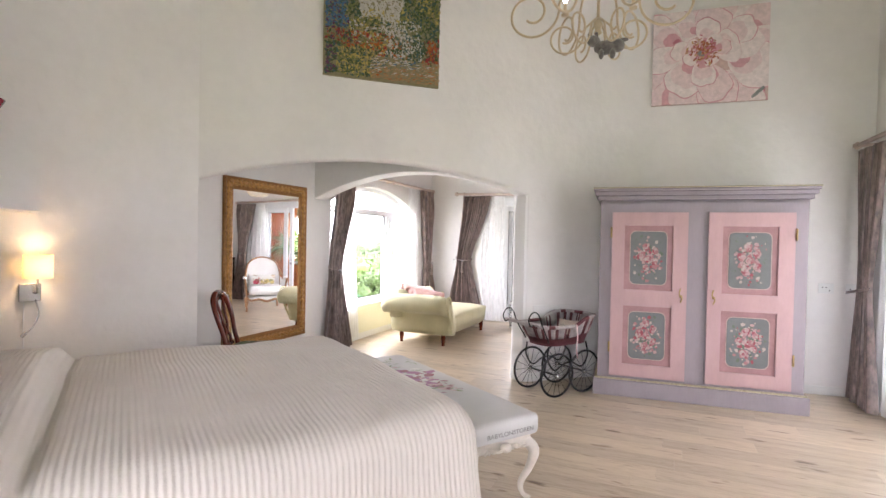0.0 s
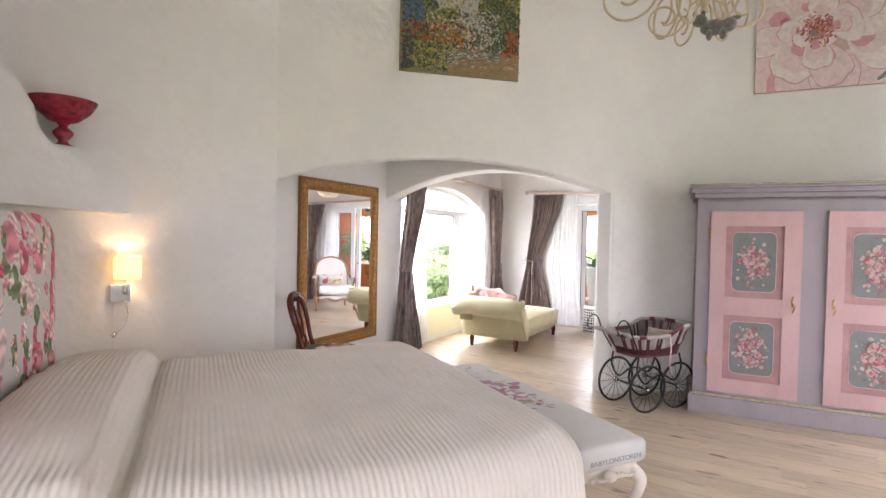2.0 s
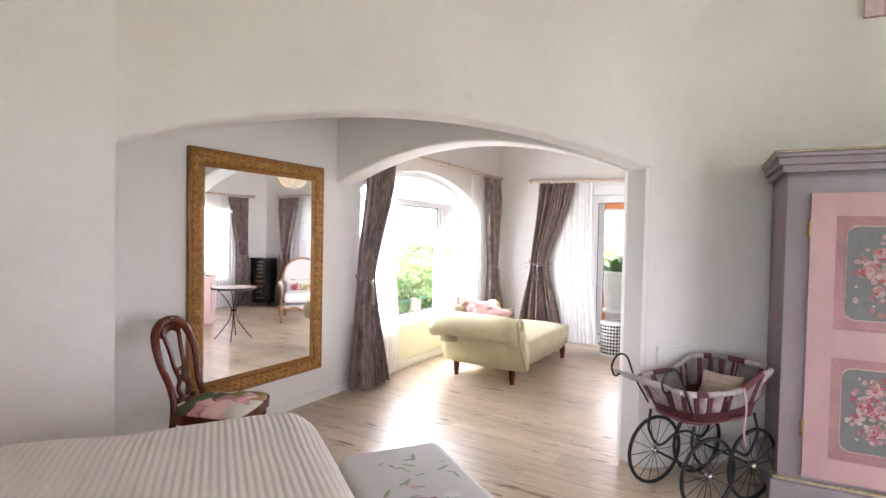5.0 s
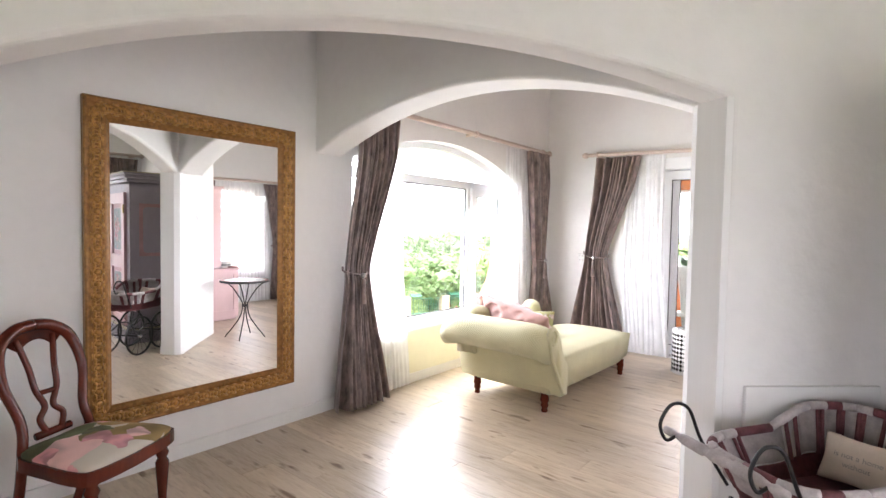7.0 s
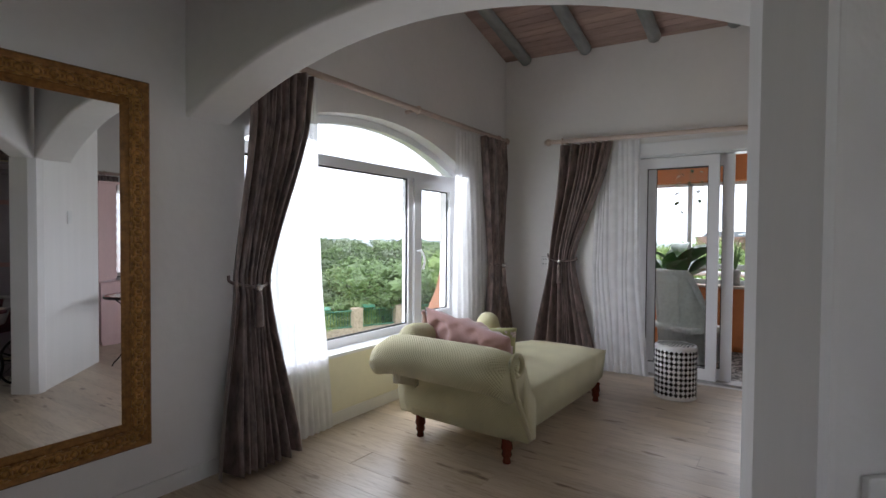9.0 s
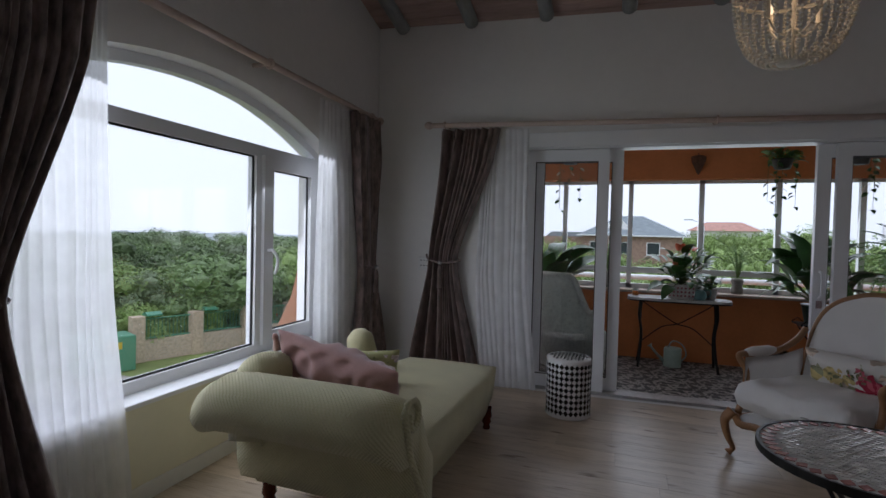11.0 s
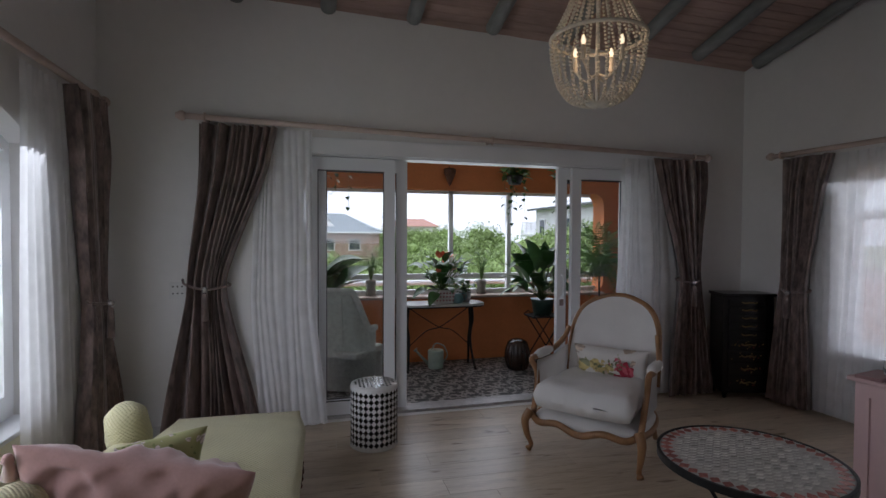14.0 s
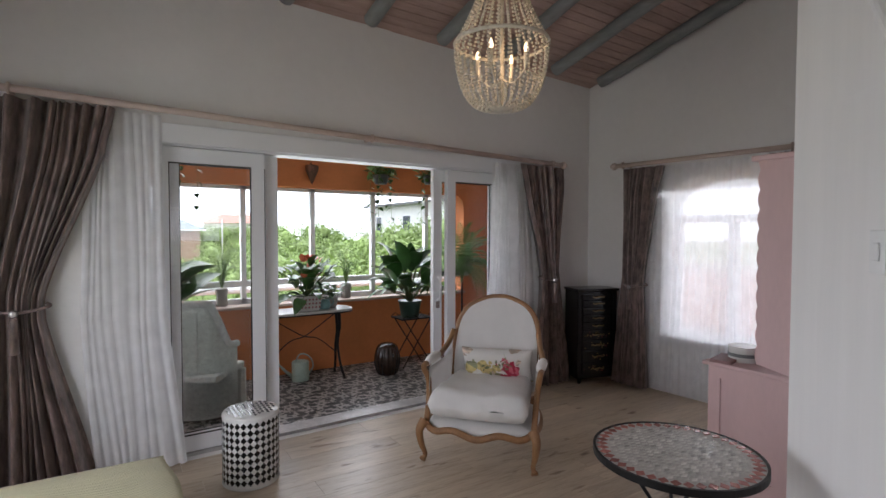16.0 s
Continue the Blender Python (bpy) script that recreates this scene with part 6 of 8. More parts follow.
# mosaic table
tb = thing("mosaic_table", pose(-0.765, 6.55, 0) @ Matrix.Diagonal((0.98, 0.98, 1, 1)), "round mosaic-topped table on bent iron legs", "table")
TR, TZ = 0.302, 0.722
part("rim_band", lathe([(TR - 0.01, TZ - 0.022), (TR, TZ - 0.022), (TR, TZ + 0.003), (TR - 0.01, TZ + 0.003)], 64), BLACK_METAL, tb, "thin black iron band", smooth=False)
GROUT = material("cement_grout", (0.50, 0.47, 0.44), 0.7, var=0.15, scale=30, bump=0.3)
part("top", lathe([(0, TZ - 0.025), (TR - 0.01, TZ - 0.025), (TR - 0.01, TZ), (0, TZ)], 64), GROUT, tb)
TILE_G = material("grey_white_tessera", (0.60, 0.57, 0.54), 0.2, var=0.2, scale=40, bump=0.1, rand=0.25)
TILE_R = material("dusty_red_tessera", (0.42, 0.18, 0.155), 0.2, var=0.25, scale=40, bump=0.1, rand=0.3)
TILE_W = material("white_tessera", (0.72, 0.69, 0.65), 0.2, var=0.15, scale=40, bump=0.1, rand=0.2)


def tessera(w, h, mat):
    bm = bmesh.new()
    add_plate(bm, [(-w, 0), (0, -h), (w, 0), (0, h)], 0.003, Matrix.Translation((0, 0, 0.003)))
    me = bpy.data.meshes.new("tessera")
    bm.to_mesh(me)
    bm.free()
    me.materials.append(mat)
    return me


t_edge, t_in, t_pale = tessera(0.017, 0.021, TILE_R), tessera(0.016, 0.0085, TILE_G), tessera(0.016, 0.0085, TILE_W)
for k in range(44):
    a = 2 * math.pi * k / 44
    o = new("tessera", t_edge)
    o.parent, o.matrix_basis = tb, pose(0.268 * math.cos(a), 0.268 * math.sin(a), TZ - 0.0005, 0, 0, math.degrees(a) + 90)
n = 0
for i in range(-9, 10):
    for j in range(-17, 18):
        x, y = i * 0.034, j * 0.0185
        x += 0.017 if j % 2 else 0
        if math.hypot(x, y) < 0.238 and n < 290:
            n += 1
            o = new("tessera", t_in if (i + j) % 2 else t_pale)
            o.parent, o.matrix_basis = tb, pose(x, y, TZ - 0.0005, random.gauss(0, 0.8), random.gauss(0, 0.8), random.gauss(0, 4))
for k in range(4):
    a = math.pi / 4 + math.pi / 2 * k
    c_, s_ = math.cos(a), math.sin(a)
    pts = [(p.x * c_, p.x * s_, p.z) for p in smooth_path([(0.24, 0, TZ - 0.026), (0.15, 0, 0.62), (0.05, 0, 0.47), (0.03, 0, 0.40), (0.06, 0, 0.26), (0.17, 0, 0.10), (0.23, 0, 0.03), (0.245, 0, 0.0)], 6)]
    part("leg", tube(pts, 0.007, 8), BLACK_METAL, tb, "bent iron rod leg", smooth=True)
part("collar", lathe([(0.036, 0.39), (0.04, 0.40), (0.036, 0.41)], 20), BLACK_METAL, tb, smooth=True)

# black chest of narrow drawers in the corner
bc = thing("chest_of_drawers", pose(1.395, 9.02, 0, 0, 0, -17), "tall black lacquer chest with painted flowers and brass pulls", "chest")
part("body", box(0.0, 0.012, 0.05, 0.45, 0.27, 0.94, bevel=0.006), BLACK_LACQUER, bc)
part("top", box(-0.015, -0.01, 0.94, 0.465, 0.28, 0.965, bevel=0.006), BLACK_LACQUER, bc)
for x in (0.03, 0.42):
    for y in (0.03, 0.24):
        part("foot", lathe([(0.015, 0), (0.022, 0.05)], 10, pose(x, y, 0)), BLACK_LACQUER, bc)
z = 0.09
gold_fl = [paint("gold_flower", (0.40, 0.28, 0.10)), paint("faded_red", (0.25, 0.06, 0.04))]
for i, h in enumerate((0.13, 0.12, 0.11, 0.10, 0.08, 0.075, 0.075, 0.07, 0.065)):
    dw = part("drawer", box(0.05, -0.004, z, 0.40, 0.014, z + h - 0.008, bevel=0.003), BLACK_LACQUER, bc, "black drawer front")
    part("pull", tube(smooth_path([(0.16, -0.004, z + h * 0.55), (0.18, -0.022, z + h * 0.45), (0.225, -0.026, z + h * 0.55), (0.27, -0.022, z + h * 0.45), (0.29, -0.004, z + h * 0.55)], 4), 0.006, 7), BRASS, dw, "curled brass pull", smooth=True)
    if h > 0.09:
        dabs("painted_flower", Matrix.Translation((0, -0.0045, 0)) @ FACE, [(0.225 + random.gauss(0, 0.06), z + h * 0.45 + random.gauss(0, 0.015), 0.006 + 0.006 * random.random(), 0.5, random.random() * 3, random.choice((0, 0, 1))) for _ in range(14)], gold_fl, dw)
    z += h

# pink dresser with an open hutch
pd = thing("dresser", pose(0.50, 6.70, 0), "pale pink painted dresser with a scalloped hutch", "dresser")
part("side_panel", plate([(0, 0.04), (0.44, 0.04), (0.44, 0.74), (0, 0.74)], 0.03, Matrix(((0, 0, -1, 0.0), (-1, 0, 0, 0.46), (0, 1, 0, 0), (0, 0, 0, 1))), holes=[[(0.07, 0.14), (0.37, 0.14), (0.37, 0.67), (0.07, 0.67)]]), PINK_PAINT, pd, "panelled pink end")
part("body", box(0.012, 0.02, 0.04, 1.10, 0.45, 0.735, bevel=0.003), PINK_PAINT, pd)
part("top", box(-0.025, 0.0, 0.74, 1.13, 0.49, 0.765, bevel=0.008), PINK_PAINT, pd)
part("kick", box(0.02, 0.04, 0.0, 1.08, 0.43, 0.045), PINK_PAINT, pd)
for x in (0.03, 0.57):
    dd = part("door", box(x, 0.452, 0.1, x + 0.50, 0.468, 0.70, bevel=0.004), PINK_PAINT, pd)
    bm = bmesh.new()
    bmesh.ops.create_icosphere(bm, subdivisions=2, radius=0.014, matrix=Matrix.Translation((x + 0.44, 0.478, 0.45)))
    part("knob", bm, BRASS, dd, smooth=True)
edge = [(0.0, 0.765)] + [(0.188 + 0.012 * abs(math.sin(math.pi * k / 6)), 0.80 + 0.018 * k) for k in range(61)] + [(0.20, 1.93), (0.0, 1.93)]
for x in (0.0, 1.075):
    part("hutch_side", plate(edge, 0.025, Matrix(((0, 0, 1, x + 0.025), (1, 0, 0, 0.0), (0, 1, 0, 0), (0, 0, 0, 1)))), PINK_PAINT, pd, "scalloped pink side")
part("hutch_back", box(0.025, 0.0, 0.765, 1.075, 0.015, 1.93), PINK_PAINT, pd)
for z in (1.18, 1.55):
    part("hutch_shelf", box(0.025, 0.015, z, 1.075, 0.18, z + 0.02), PINK_PAINT, pd)
part("hutch_top", box(-0.02, 0.0, 1.93, 1.12, 0.23, 1.96, bevel=0.006), PINK_PAINT, pd)
tin = thing("striped_box", pose(0.66, 7.04, 0.767), "cream box with a grey-green stripe on the dresser", "box")
part("box_body", lathe([(0, 0), (0.08, 0), (0.082, 0.09), (0, 0.09)], 28), CERAMIC_W, tin, smooth=False)
part("stripe", lathe([(0.0825, 0.03), (0.0835, 0.03), (0.0838, 0.05), (0.0828, 0.05)], 28), GREY_BLUE, tin)
bk1 = part("notebook", box(-0.11, -0.06, 0, 0.11, 0.06, 0.018, bevel=0.003), material("dull_rose_cover", (0.30, 0.16, 0.16), 0.6), None)
bk1.matrix_basis = pose(0.58, 7.10, 0.766, 0, 0, 12)
tagged(bk1, "thin rose-brown notebook on the dresser", "book")

# beaded chandelier
bch = thing("beaded_chandelier", pose(-0.74, 7.62, 0), "cream wooden-bead chandelier with lit candle bulbs", "chandelier")
BEAD = material("cream_wooden_beads", (0.70, 0.64, 0.54), 0.6, var=0.15, scale=30, bump=0.1)


def beads(paths, step, r):
    """Strings of beads as low round bodies in one mesh."""
    base = bmesh.new()
    bmesh.ops.create_icosphere(base, subdivisions=1, radius=1)
    bv = np.array([v.co[:] for v in base.verts])
    bf_ = [[v.index for v in f.verts] for f in base.faces]
    base.free()
    verts, faces = [], []
    for p in paths:
        p = [Vector(q) for q in p]
        acc = 0.0
        for a, b in zip(p, p[1:]):
            L_ = (b - a).length
            while acc < L_:
                c_ = a.lerp(b, acc / L_)
                k_ = len(verts)
                verts.extend((bv * r + np.array(c_)).tolist())
                faces.extend([[i + k_ for i in f] for f in bf_])
                acc += step
            acc -= L_
    me = bpy.data.meshes.new("beads")
    me.from_pydata(verts, [], faces)
    me.shade_smooth()
    return me


RING_Z, RING_R, BOT = 2.545, 0.25, 2.20
for nm, paths in (("upper_beadwork", [[(0.055 * math.cos(a) + (RING_R - 0.055) * math.cos(a) * t ** 1.9, 0.055 * math.sin(a) + (RING_R - 0.055) * math.sin(a) * t ** 1.9, 3.18 - (3.18 - RING_Z) * t) for t in [k / 14 for k in range(15)]] for a in [2 * math.pi * i / 30 for i in range(30)]]),
                  ("lower_beadwork", [[((0.06 + (RING_R - 0.06) * math.cos(t * math.pi / 2) ** 0.75) * math.cos(a), (0.06 + (RING_R - 0.06) * math.cos(t * math.pi / 2) ** 0.75) * math.sin(a), RING_Z - (RING_Z - BOT) * math.sin(t * math.pi / 2) ** 1.0) for t in [k / 14 for k in range(15)]] for a in [2 * math.pi * i / 30 for i in range(30)]])):
    me = beads(paths, 0.021, 0.0095)
    me.materials.append(BEAD)
    o = new(nm, me)
    o.parent = bch
    tagged(o, "strings of cream beads", kind="stuff")
part("ring", tube([(RING_R * math.cos(a), RING_R * math.sin(a), RING_Z) for a in [2 * math.pi * k / 48 for k in range(48)]], 0.011, 8, True), BEAD, bch, "whitewashed iron ring", smooth=True)
part("crown", lathe([(0, 3.17), (0.06, 3.17), (0.07, 3.19), (0.05, 3.22), (0.02, 3.24), (0, 3.25)], 24), BEAD, bch, smooth=True)
part("bottom_plate", lathe([(0, BOT - 0.012), (0.06, BOT - 0.006), (0.068, BOT + 0.01), (0, BOT + 0.012)], 24), BEAD, bch, smooth=True)
part("chain", tube([(0, 0, 3.24), (0, 0, roof_z(-0.7, 7.62))], 0.008, 6), BEAD, bch)
part("column", tube([(0, 0, BOT), (0, 0, 3.18)], 0.012, 8), BEAD, bch)
for k in range(4):
    a = 0.5 + math.pi / 2 * k
    m = pose(0.14 * math.cos(a), 0.14 * math.sin(a), 2.40)
    arm_ = part("lamp_arm", tube(smooth_path([(0, 0, 2.36), (0.07 * math.cos(a), 0.07 * math.sin(a), 2.33), (0.14 * math.cos(a), 0.14 * math.sin(a), 2.40)], 5), 0.006, 7), BEAD, bch, smooth=True)
    part("candle_sleeve", lathe([(0, 0), (0.013, 0), (0.013, 0.08), (0, 0.08)], 12, m), BEAD, arm_)
    part("bulb", lathe([(0, 0.08), (0.009, 0.084), (0.013, 0.10), (0.007, 0.125), (0, 0.135)], 12, m), glow("lounge_bulb", (1.0, 0.74, 0.45), 5), arm_, "lit candle bulb", smooth=True)
bl = bpy.data.lights.new("chandelier_light", "POINT")
bl.energy, bl.color, bl.shadow_soft_size = 4.5, (1.0, 0.66, 0.36), 0.1
new("chandelier_light", bl).matrix_basis = pose(-0.74, 7.62, 2.44)

# switch on the pier, socket by the curtain
OW = upright((-0.285, 6.387), (-1.02, 5.70))
sw = thing("light_switch", OW @ pose(0.60, 1.48, 0.001), "white rocker light switch on the pier", "switch")
part("plate", box(-0.04, -0.06, 0.001, 0.04, 0.06, 0.011, bevel=0.003), SOCKET, sw)
part("rocker", box(-0.015, -0.025, 0.011, 0.015, 0.025, 0.016, bevel=0.002), SOCKET, sw)
socket(VW @ pose(0.50, 1.07, 0), 0.115, 0.12, [(-0.03, 0.03), (0.0, 0.03), (0.03, 0.03), (-0.03, -0.02), (0.0, -0.02), (0.03, -0.02)], "white double wall socket beside the curtain")

# ceiling boards' poles
POLE = material("blue_grey_washed_pole", (0.29, 0.305, 0.30), 0.8, var=0.35, scale=5, fine=30, bump=0.4, depth=0.006, stretch=(1, 0.25, 1))


def ceiling_pole(x, y0):
    ys = [y0 + (9.12 - y0) * i / 18 for i in range(19)]
    bm = bmesh.new()
    add_tube(bm, [(0.012 * noise.noise(Vector((0, y, 3))), y, roof_z(x, y) - 0.05 + 0.008 * noise.noise(Vector((4, y, 1)))) for y in ys], [0.058 + 0.006 * noise.noise(Vector((1, y * 2, 8))) for y in ys], 12)
    part("pole", bm, POLE, thing("ceiling_pole", pose(x, 0, 0), "blue-grey washed round ceiling pole", "ceiling pole", "ceiling poles"), smooth=True)


for i in range(9):
    ceiling_pole(-3.44 + 0.655 * i, 5.9 if i < 4 else 6.72)

# ---- veranda ----
VY0, VY1 = 9.42, 10.93
structure(part("floor_veranda", box(-4.0, 9.30, -0.25, 2.1, 11.3, -0.006), material("veranda_screed", (0.32, 0.30, 0.28), 0.7)), "patterned cement tile veranda floor", "floor")
hole = [(0.25, 0.76), (5.2, 0.76)] + [(5.2 + 0.14 * math.sin(a), 0.9 - 0.14 * math.cos(a)) for a in [math.pi / 2 * k / 5 for k in range(6)]] + [(5.2 + 0.14 * math.cos(a), 1.86 + 0.16 * math.sin(a)) for a in [math.pi / 2 * k / 6 for k in range(7)]] + [(0.25, 2.02)]
wall("wall_veranda_front", (-4.0, VY1), (2.1, VY1 + 0.05), 0.26, 2.85, ORANGE, holes=[hole], label="terracotta painted parapet wall")
wall("wall_veranda_end", (1.98, 11.2), (1.93, 9.3), 0.15, 2.85, ORANGE, label="terracotta painted wall")
wall("wall_veranda_west", (-4.0, 9.4), (-4.0, 11.2), 0.15, 2.85, ORANGE, holes=[[(0.3, 0.9), (1.6, 0.9), (1.6, 2.0), (0.3, 2.0)]], label="terracotta painted wall")
structure(part("ceiling_veranda", box(-4.1, 9.44, 2.75, 2.1, 11.3, 2.83), PLASTER_SMOOTH), "plain white veranda ceiling", "ceiling")
bm = plate([(0, -3.0), (1.9, -3.0), (1.25, -0.6), (0.86, 0.3), (0.66, 0.7), (0.575, 1.03), (0.535, 1.4), (0.50, 2.2), (0.47, 3.0), (0, 3.0)], 0.35, Matrix(((-1, 0, 0, -3.935), (0, 0, -1, 9.08), (0, 1, 0, 0), (0, 0, 0, 1))))
# paler copy of the terracotta paint, with the daylight put into its colour
SUNLIT_TERRACOTTA = material("sunlit_terracotta_paint", (0.64, 0.33, 0.21), 0.8, var=0.12, scale=2, fine=20, bump=0.3, depth=0.005)
structure(part("wall_buttress", bm, SUNLIT_TERRACOTTA), "flared terracotta buttress outside the window", "wall")
LEDGE = material("buff_ledge_tile", (0.52, 0.40, 0.33), 0.5, var=0.15, scale=8, bump=0.15)
structure(part("sill_veranda", box(-3.78, VY1 - 0.04, 0.745, 1.32, VY1 + 0.27, 0.775, bevel=0.008), LEDGE), "buff tiled window ledge", "ledge")
vw = thing("window_3", Matrix(), "row of white veranda windows", "window", kind="structure")
FY = VY1 + 0.2
for k in range(-3, 3):
    x = -0.645 + 0.745 * k
    part("mullion", box(x - 0.026, FY - 0.03, 0.775, x + 0.026, FY + 0.03, 2.03), UPVC, vw)
part("top_rail", box(-3.75, FY - 0.03, 1.985, 1.22, FY + 0.03, 2.045), UPVC, vw)
part("bottom_rail", box(-3.75, FY - 0.03, 0.775, 1.3, FY + 0.03, 0.83), UPVC, vw)
for z0, z1 in ((0.955, 1.02),):
    part("cross_rail", box(-3.75, FY - 0.025, z0, 1.33, FY + 0.025, z1), UPVC, vw)
part("outer_handrail", tube([(-3.9, FY + 0.35, 0.88), (1.9, FY + 0.35, 0.88)], 0.035, 10), UPVC, vw, "white outer rail", smooth=True)

LEAF = material("glossy_leaf", (0.045, 0.12, 0.028), 0.32, var=0.35, scale=14, fine=60, bump=0.2, rand=0.3)
LEAF_PALE = material("light_leaf", (0.13, 0.23, 0.05), 0.45, var=0.3, scale=14, fine=60, bump=0.2, rand=0.3)
STEM = material("plant_stem", (0.12, 0.16, 0.05), 0.6, var=0.2, scale=20)
SOIL = material("potting_soil", (0.03, 0.022, 0.016), 0.95, var=0.4, scale=40, fine=100, bump=0.8, depth=0.01)


def blade(length, width, droop, tip=1.0, fold=0.25, n=9):
    """One leaf from its base along +x, arching down."""
    bm = bmesh.new()
    rows = []
    for i in range(n + 1):
        t = i / n
        w = width / 2 * math.sin(math.pi * min(1, t ** 0.75 * 0.97 + 0.03)) ** 0.8 * tip
        x, z = length * (t - 0.25 * droop * t * t), length * (0.35 * t - droop * t * t)
        rows.append([bm.verts.new((x, s_ * w, z + (fold * w if s_ else 0))) for s_ in (-1, 0, 1)])
    for a, b in zip(rows, rows[1:]):
        for j in (0, 1):
            bm.faces.new((a[j], a[j + 1], b[j + 1], b[j]))
    me = bpy.data.meshes.new("leaf")
    bm.to_mesh(me)
    bm.free()
    me.shade_smooth()
    return me


def with_mat(me, mat):
    me.materials.append(mat)
    return me


LILY = [with_mat(blade(0.34, 0.13, 0.45), LEAF), with_mat(blade(0.42, 0.15, 0.6), LEAF), with_mat(blade(0.28, 0.11, 0.3), LEAF)]
SMALL = [with_mat(blade(0.16, 0.10, 0.5), LEAF), with_mat(blade(0.12, 0.075, 0.4), LEAF), with_mat(blade(0.2, 0.11, 0.7), LEAF)]
PALE = [with_mat(blade(0.13, 0.08, 0.5), LEAF_PALE), with_mat(blade(0.09, 0.055, 0.6), LEAF_PALE)]


def leaves(plant, meshes, n, base, reach, low, high, lift=(10, 70), size=(0.8, 1.15), seed=1, stems=True):
    """n leaves on thin stalks round a base point."""
    rnd = random.Random(seed)
    bm = bmesh.new()
    for i in range(n):
        a = rnd.random() * 2 * math.pi
        z = base[2] + low + (high - low) * rnd.random()
        r = reach * rnd.random() ** 0.6
        p = Vector((base[0] + r * math.cos(a), base[1] + r * math.sin(a), z))
        if stems:
            add_tube(bm, [Vector(base), Vector(base).lerp(p, 0.5) + Vector((0, 0, 0.03)), p], 0.004, 5)
        o = new("leaf", rnd.choice(meshes))
        s_ = size[0] + (size[1] - size[0]) * rnd.random()
        o.parent = plant
        o.matrix_basis = Matrix.Translation(p) @ pose(0, 0, 0, rnd.gauss(0, 12), -(lift[0] + (lift[1] - lift[0]) * rnd.random()), math.degrees(a) + rnd.gauss(0, 18)) @ Matrix.Diagonal((s_, s_, s_, 1))
    if stems:
        part("stalks", bm, STEM, plant, smooth=True)
    else:
        bm.free()


# wire-legged table with pots
TABX, TABY = -0.90, 10.62
vt = thing("iron_table", pose(TABX, TABY, 0), "narrow iron table with a pale marble top", "table")
MARBLE = material("pale_marble", (0.56, 0.55, 0.53), 0.2, var=0.2, scale=5, bump=0.03)
part("top", plate([(0.50 * math.copysign(abs(math.cos(a)) ** 0.45, math.cos(a)), 0.20 * math.copysign(abs(math.sin(a)) ** 0.6, math.sin(a))) for a in [2 * math.pi * k / 40 for k in range(40)]], 0.022, Matrix.Translation((0, 0, 0.735))), MARBLE, vt, "oval marble top")
part("top_band", tube([(0.495 * math.copysign(abs(math.cos(a)) ** 0.45, math.cos(a)), 0.195 * math.copysign(abs(math.sin(a)) ** 0.6, math.sin(a)), 0.705) for a in [2 * math.pi * k / 40 for k in range(40)]], 0.008, 6, True), BLACK_METAL, vt)
for sx in (-1, 1):
    for sy in (-1, 1):
        part("leg", tube(smooth_path([(sx * 0.36, sy * 0.05, 0.70), (sx * 0.37, sy * 0.035, 0.52), (sx * 0.35, sy * 0.03, 0.35), (sx * 0.36, sy * 0.07, 0.16), (sx * 0.38, sy * 0.15, 0.0)], 5), [0.018] * 6 + [0.014] * 15, 8), BLACK_METAL, vt, "cast iron scrolled leg", smooth=True)
for s_ in (-1, 1):
    part("brace", tube(smooth_path([(s_ * -0.34, 0, 0.26), (s_ * -0.15, 0, 0.42), (0.0, 0, 0.46), (s_ * 0.15, 0, 0.55), (s_ * 0.34, 0, 0.68)], 5), 0.006, 6), BLACK_METAL, vt, smooth=True)
T = 0.736
POT_GREY = material("grey_cement_pot", (0.30, 0.285, 0.265), 0.85, var=0.25, scale=20, bump=0.4)
planter = thing("planter", pose(TABX + 0.02, TABY - 0.02, T), "white patterned planter of anthurium with orange flowers", "potted plant")
WOVEN = material("white_patterned_ceramic", (0.60, 0.58, 0.55), 0.5, var=0.12, scale=20, bump=0.2)
bm = bmesh.new()
for z0, z1, a, b in ((0, 0.15, 0.12, 0.15),):
    add_grid(bm, lambda u, v: Vector(((a + (b - a) * v) * math.copysign(abs(math.cos(2 * math.pi * u)) ** 0.4, math.cos(2 * math.pi * u)), 0.7 * (a + (b - a) * v) * math.copysign(abs(math.sin(2 * math.pi * u)) ** 0.4, math.sin(2 * math.pi * u)), 0.15 * v)), 40, 4, True)
part("pot", bm, WOVEN, planter, smooth=True)
bm = bmesh.new()
for i in range(-3, 4):
    for j in range(3):
        bmesh.ops.create_icosphere(bm, subdivisions=1, radius=0.012, matrix=Matrix.Translation((i * 0.036, -0.092 - 0.008 * j, 0.035 + 0.04 * j)) @ Matrix.Diagonal((1, 0.4, 1, 1)))
tagged(part("pot_pattern", bm, material("faded_rose_glaze", (0.36, 0.14, 0.16), 0.5), planter, "rows of faded rose spots", smooth=True), kind="stuff")
part("soil", plate([(0.14 * math.cos(a), 0.095 * math.sin(a)) for a in [2 * math.pi * k / 20 for k in range(20)]], 0.01, Matrix.Translation((0, 0, 0.14))), SOIL, planter)
leaves(planter, SMALL, 40, (0, 0, 0.13), 0.24, 0.08, 0.32, size=(0.8, 1.25), seed=2)
leaves(planter, SMALL, 12, (0, 0, 0.13), 0.2, -0.02, 0.1, (-30, 10), seed=3)
bm_f = blade(0.075, 0.07, 0.3)
with_mat(bm_f, material("orange_spathe", (0.62, 0.14, 0.07), 0.3, var=0.2, scale=20))
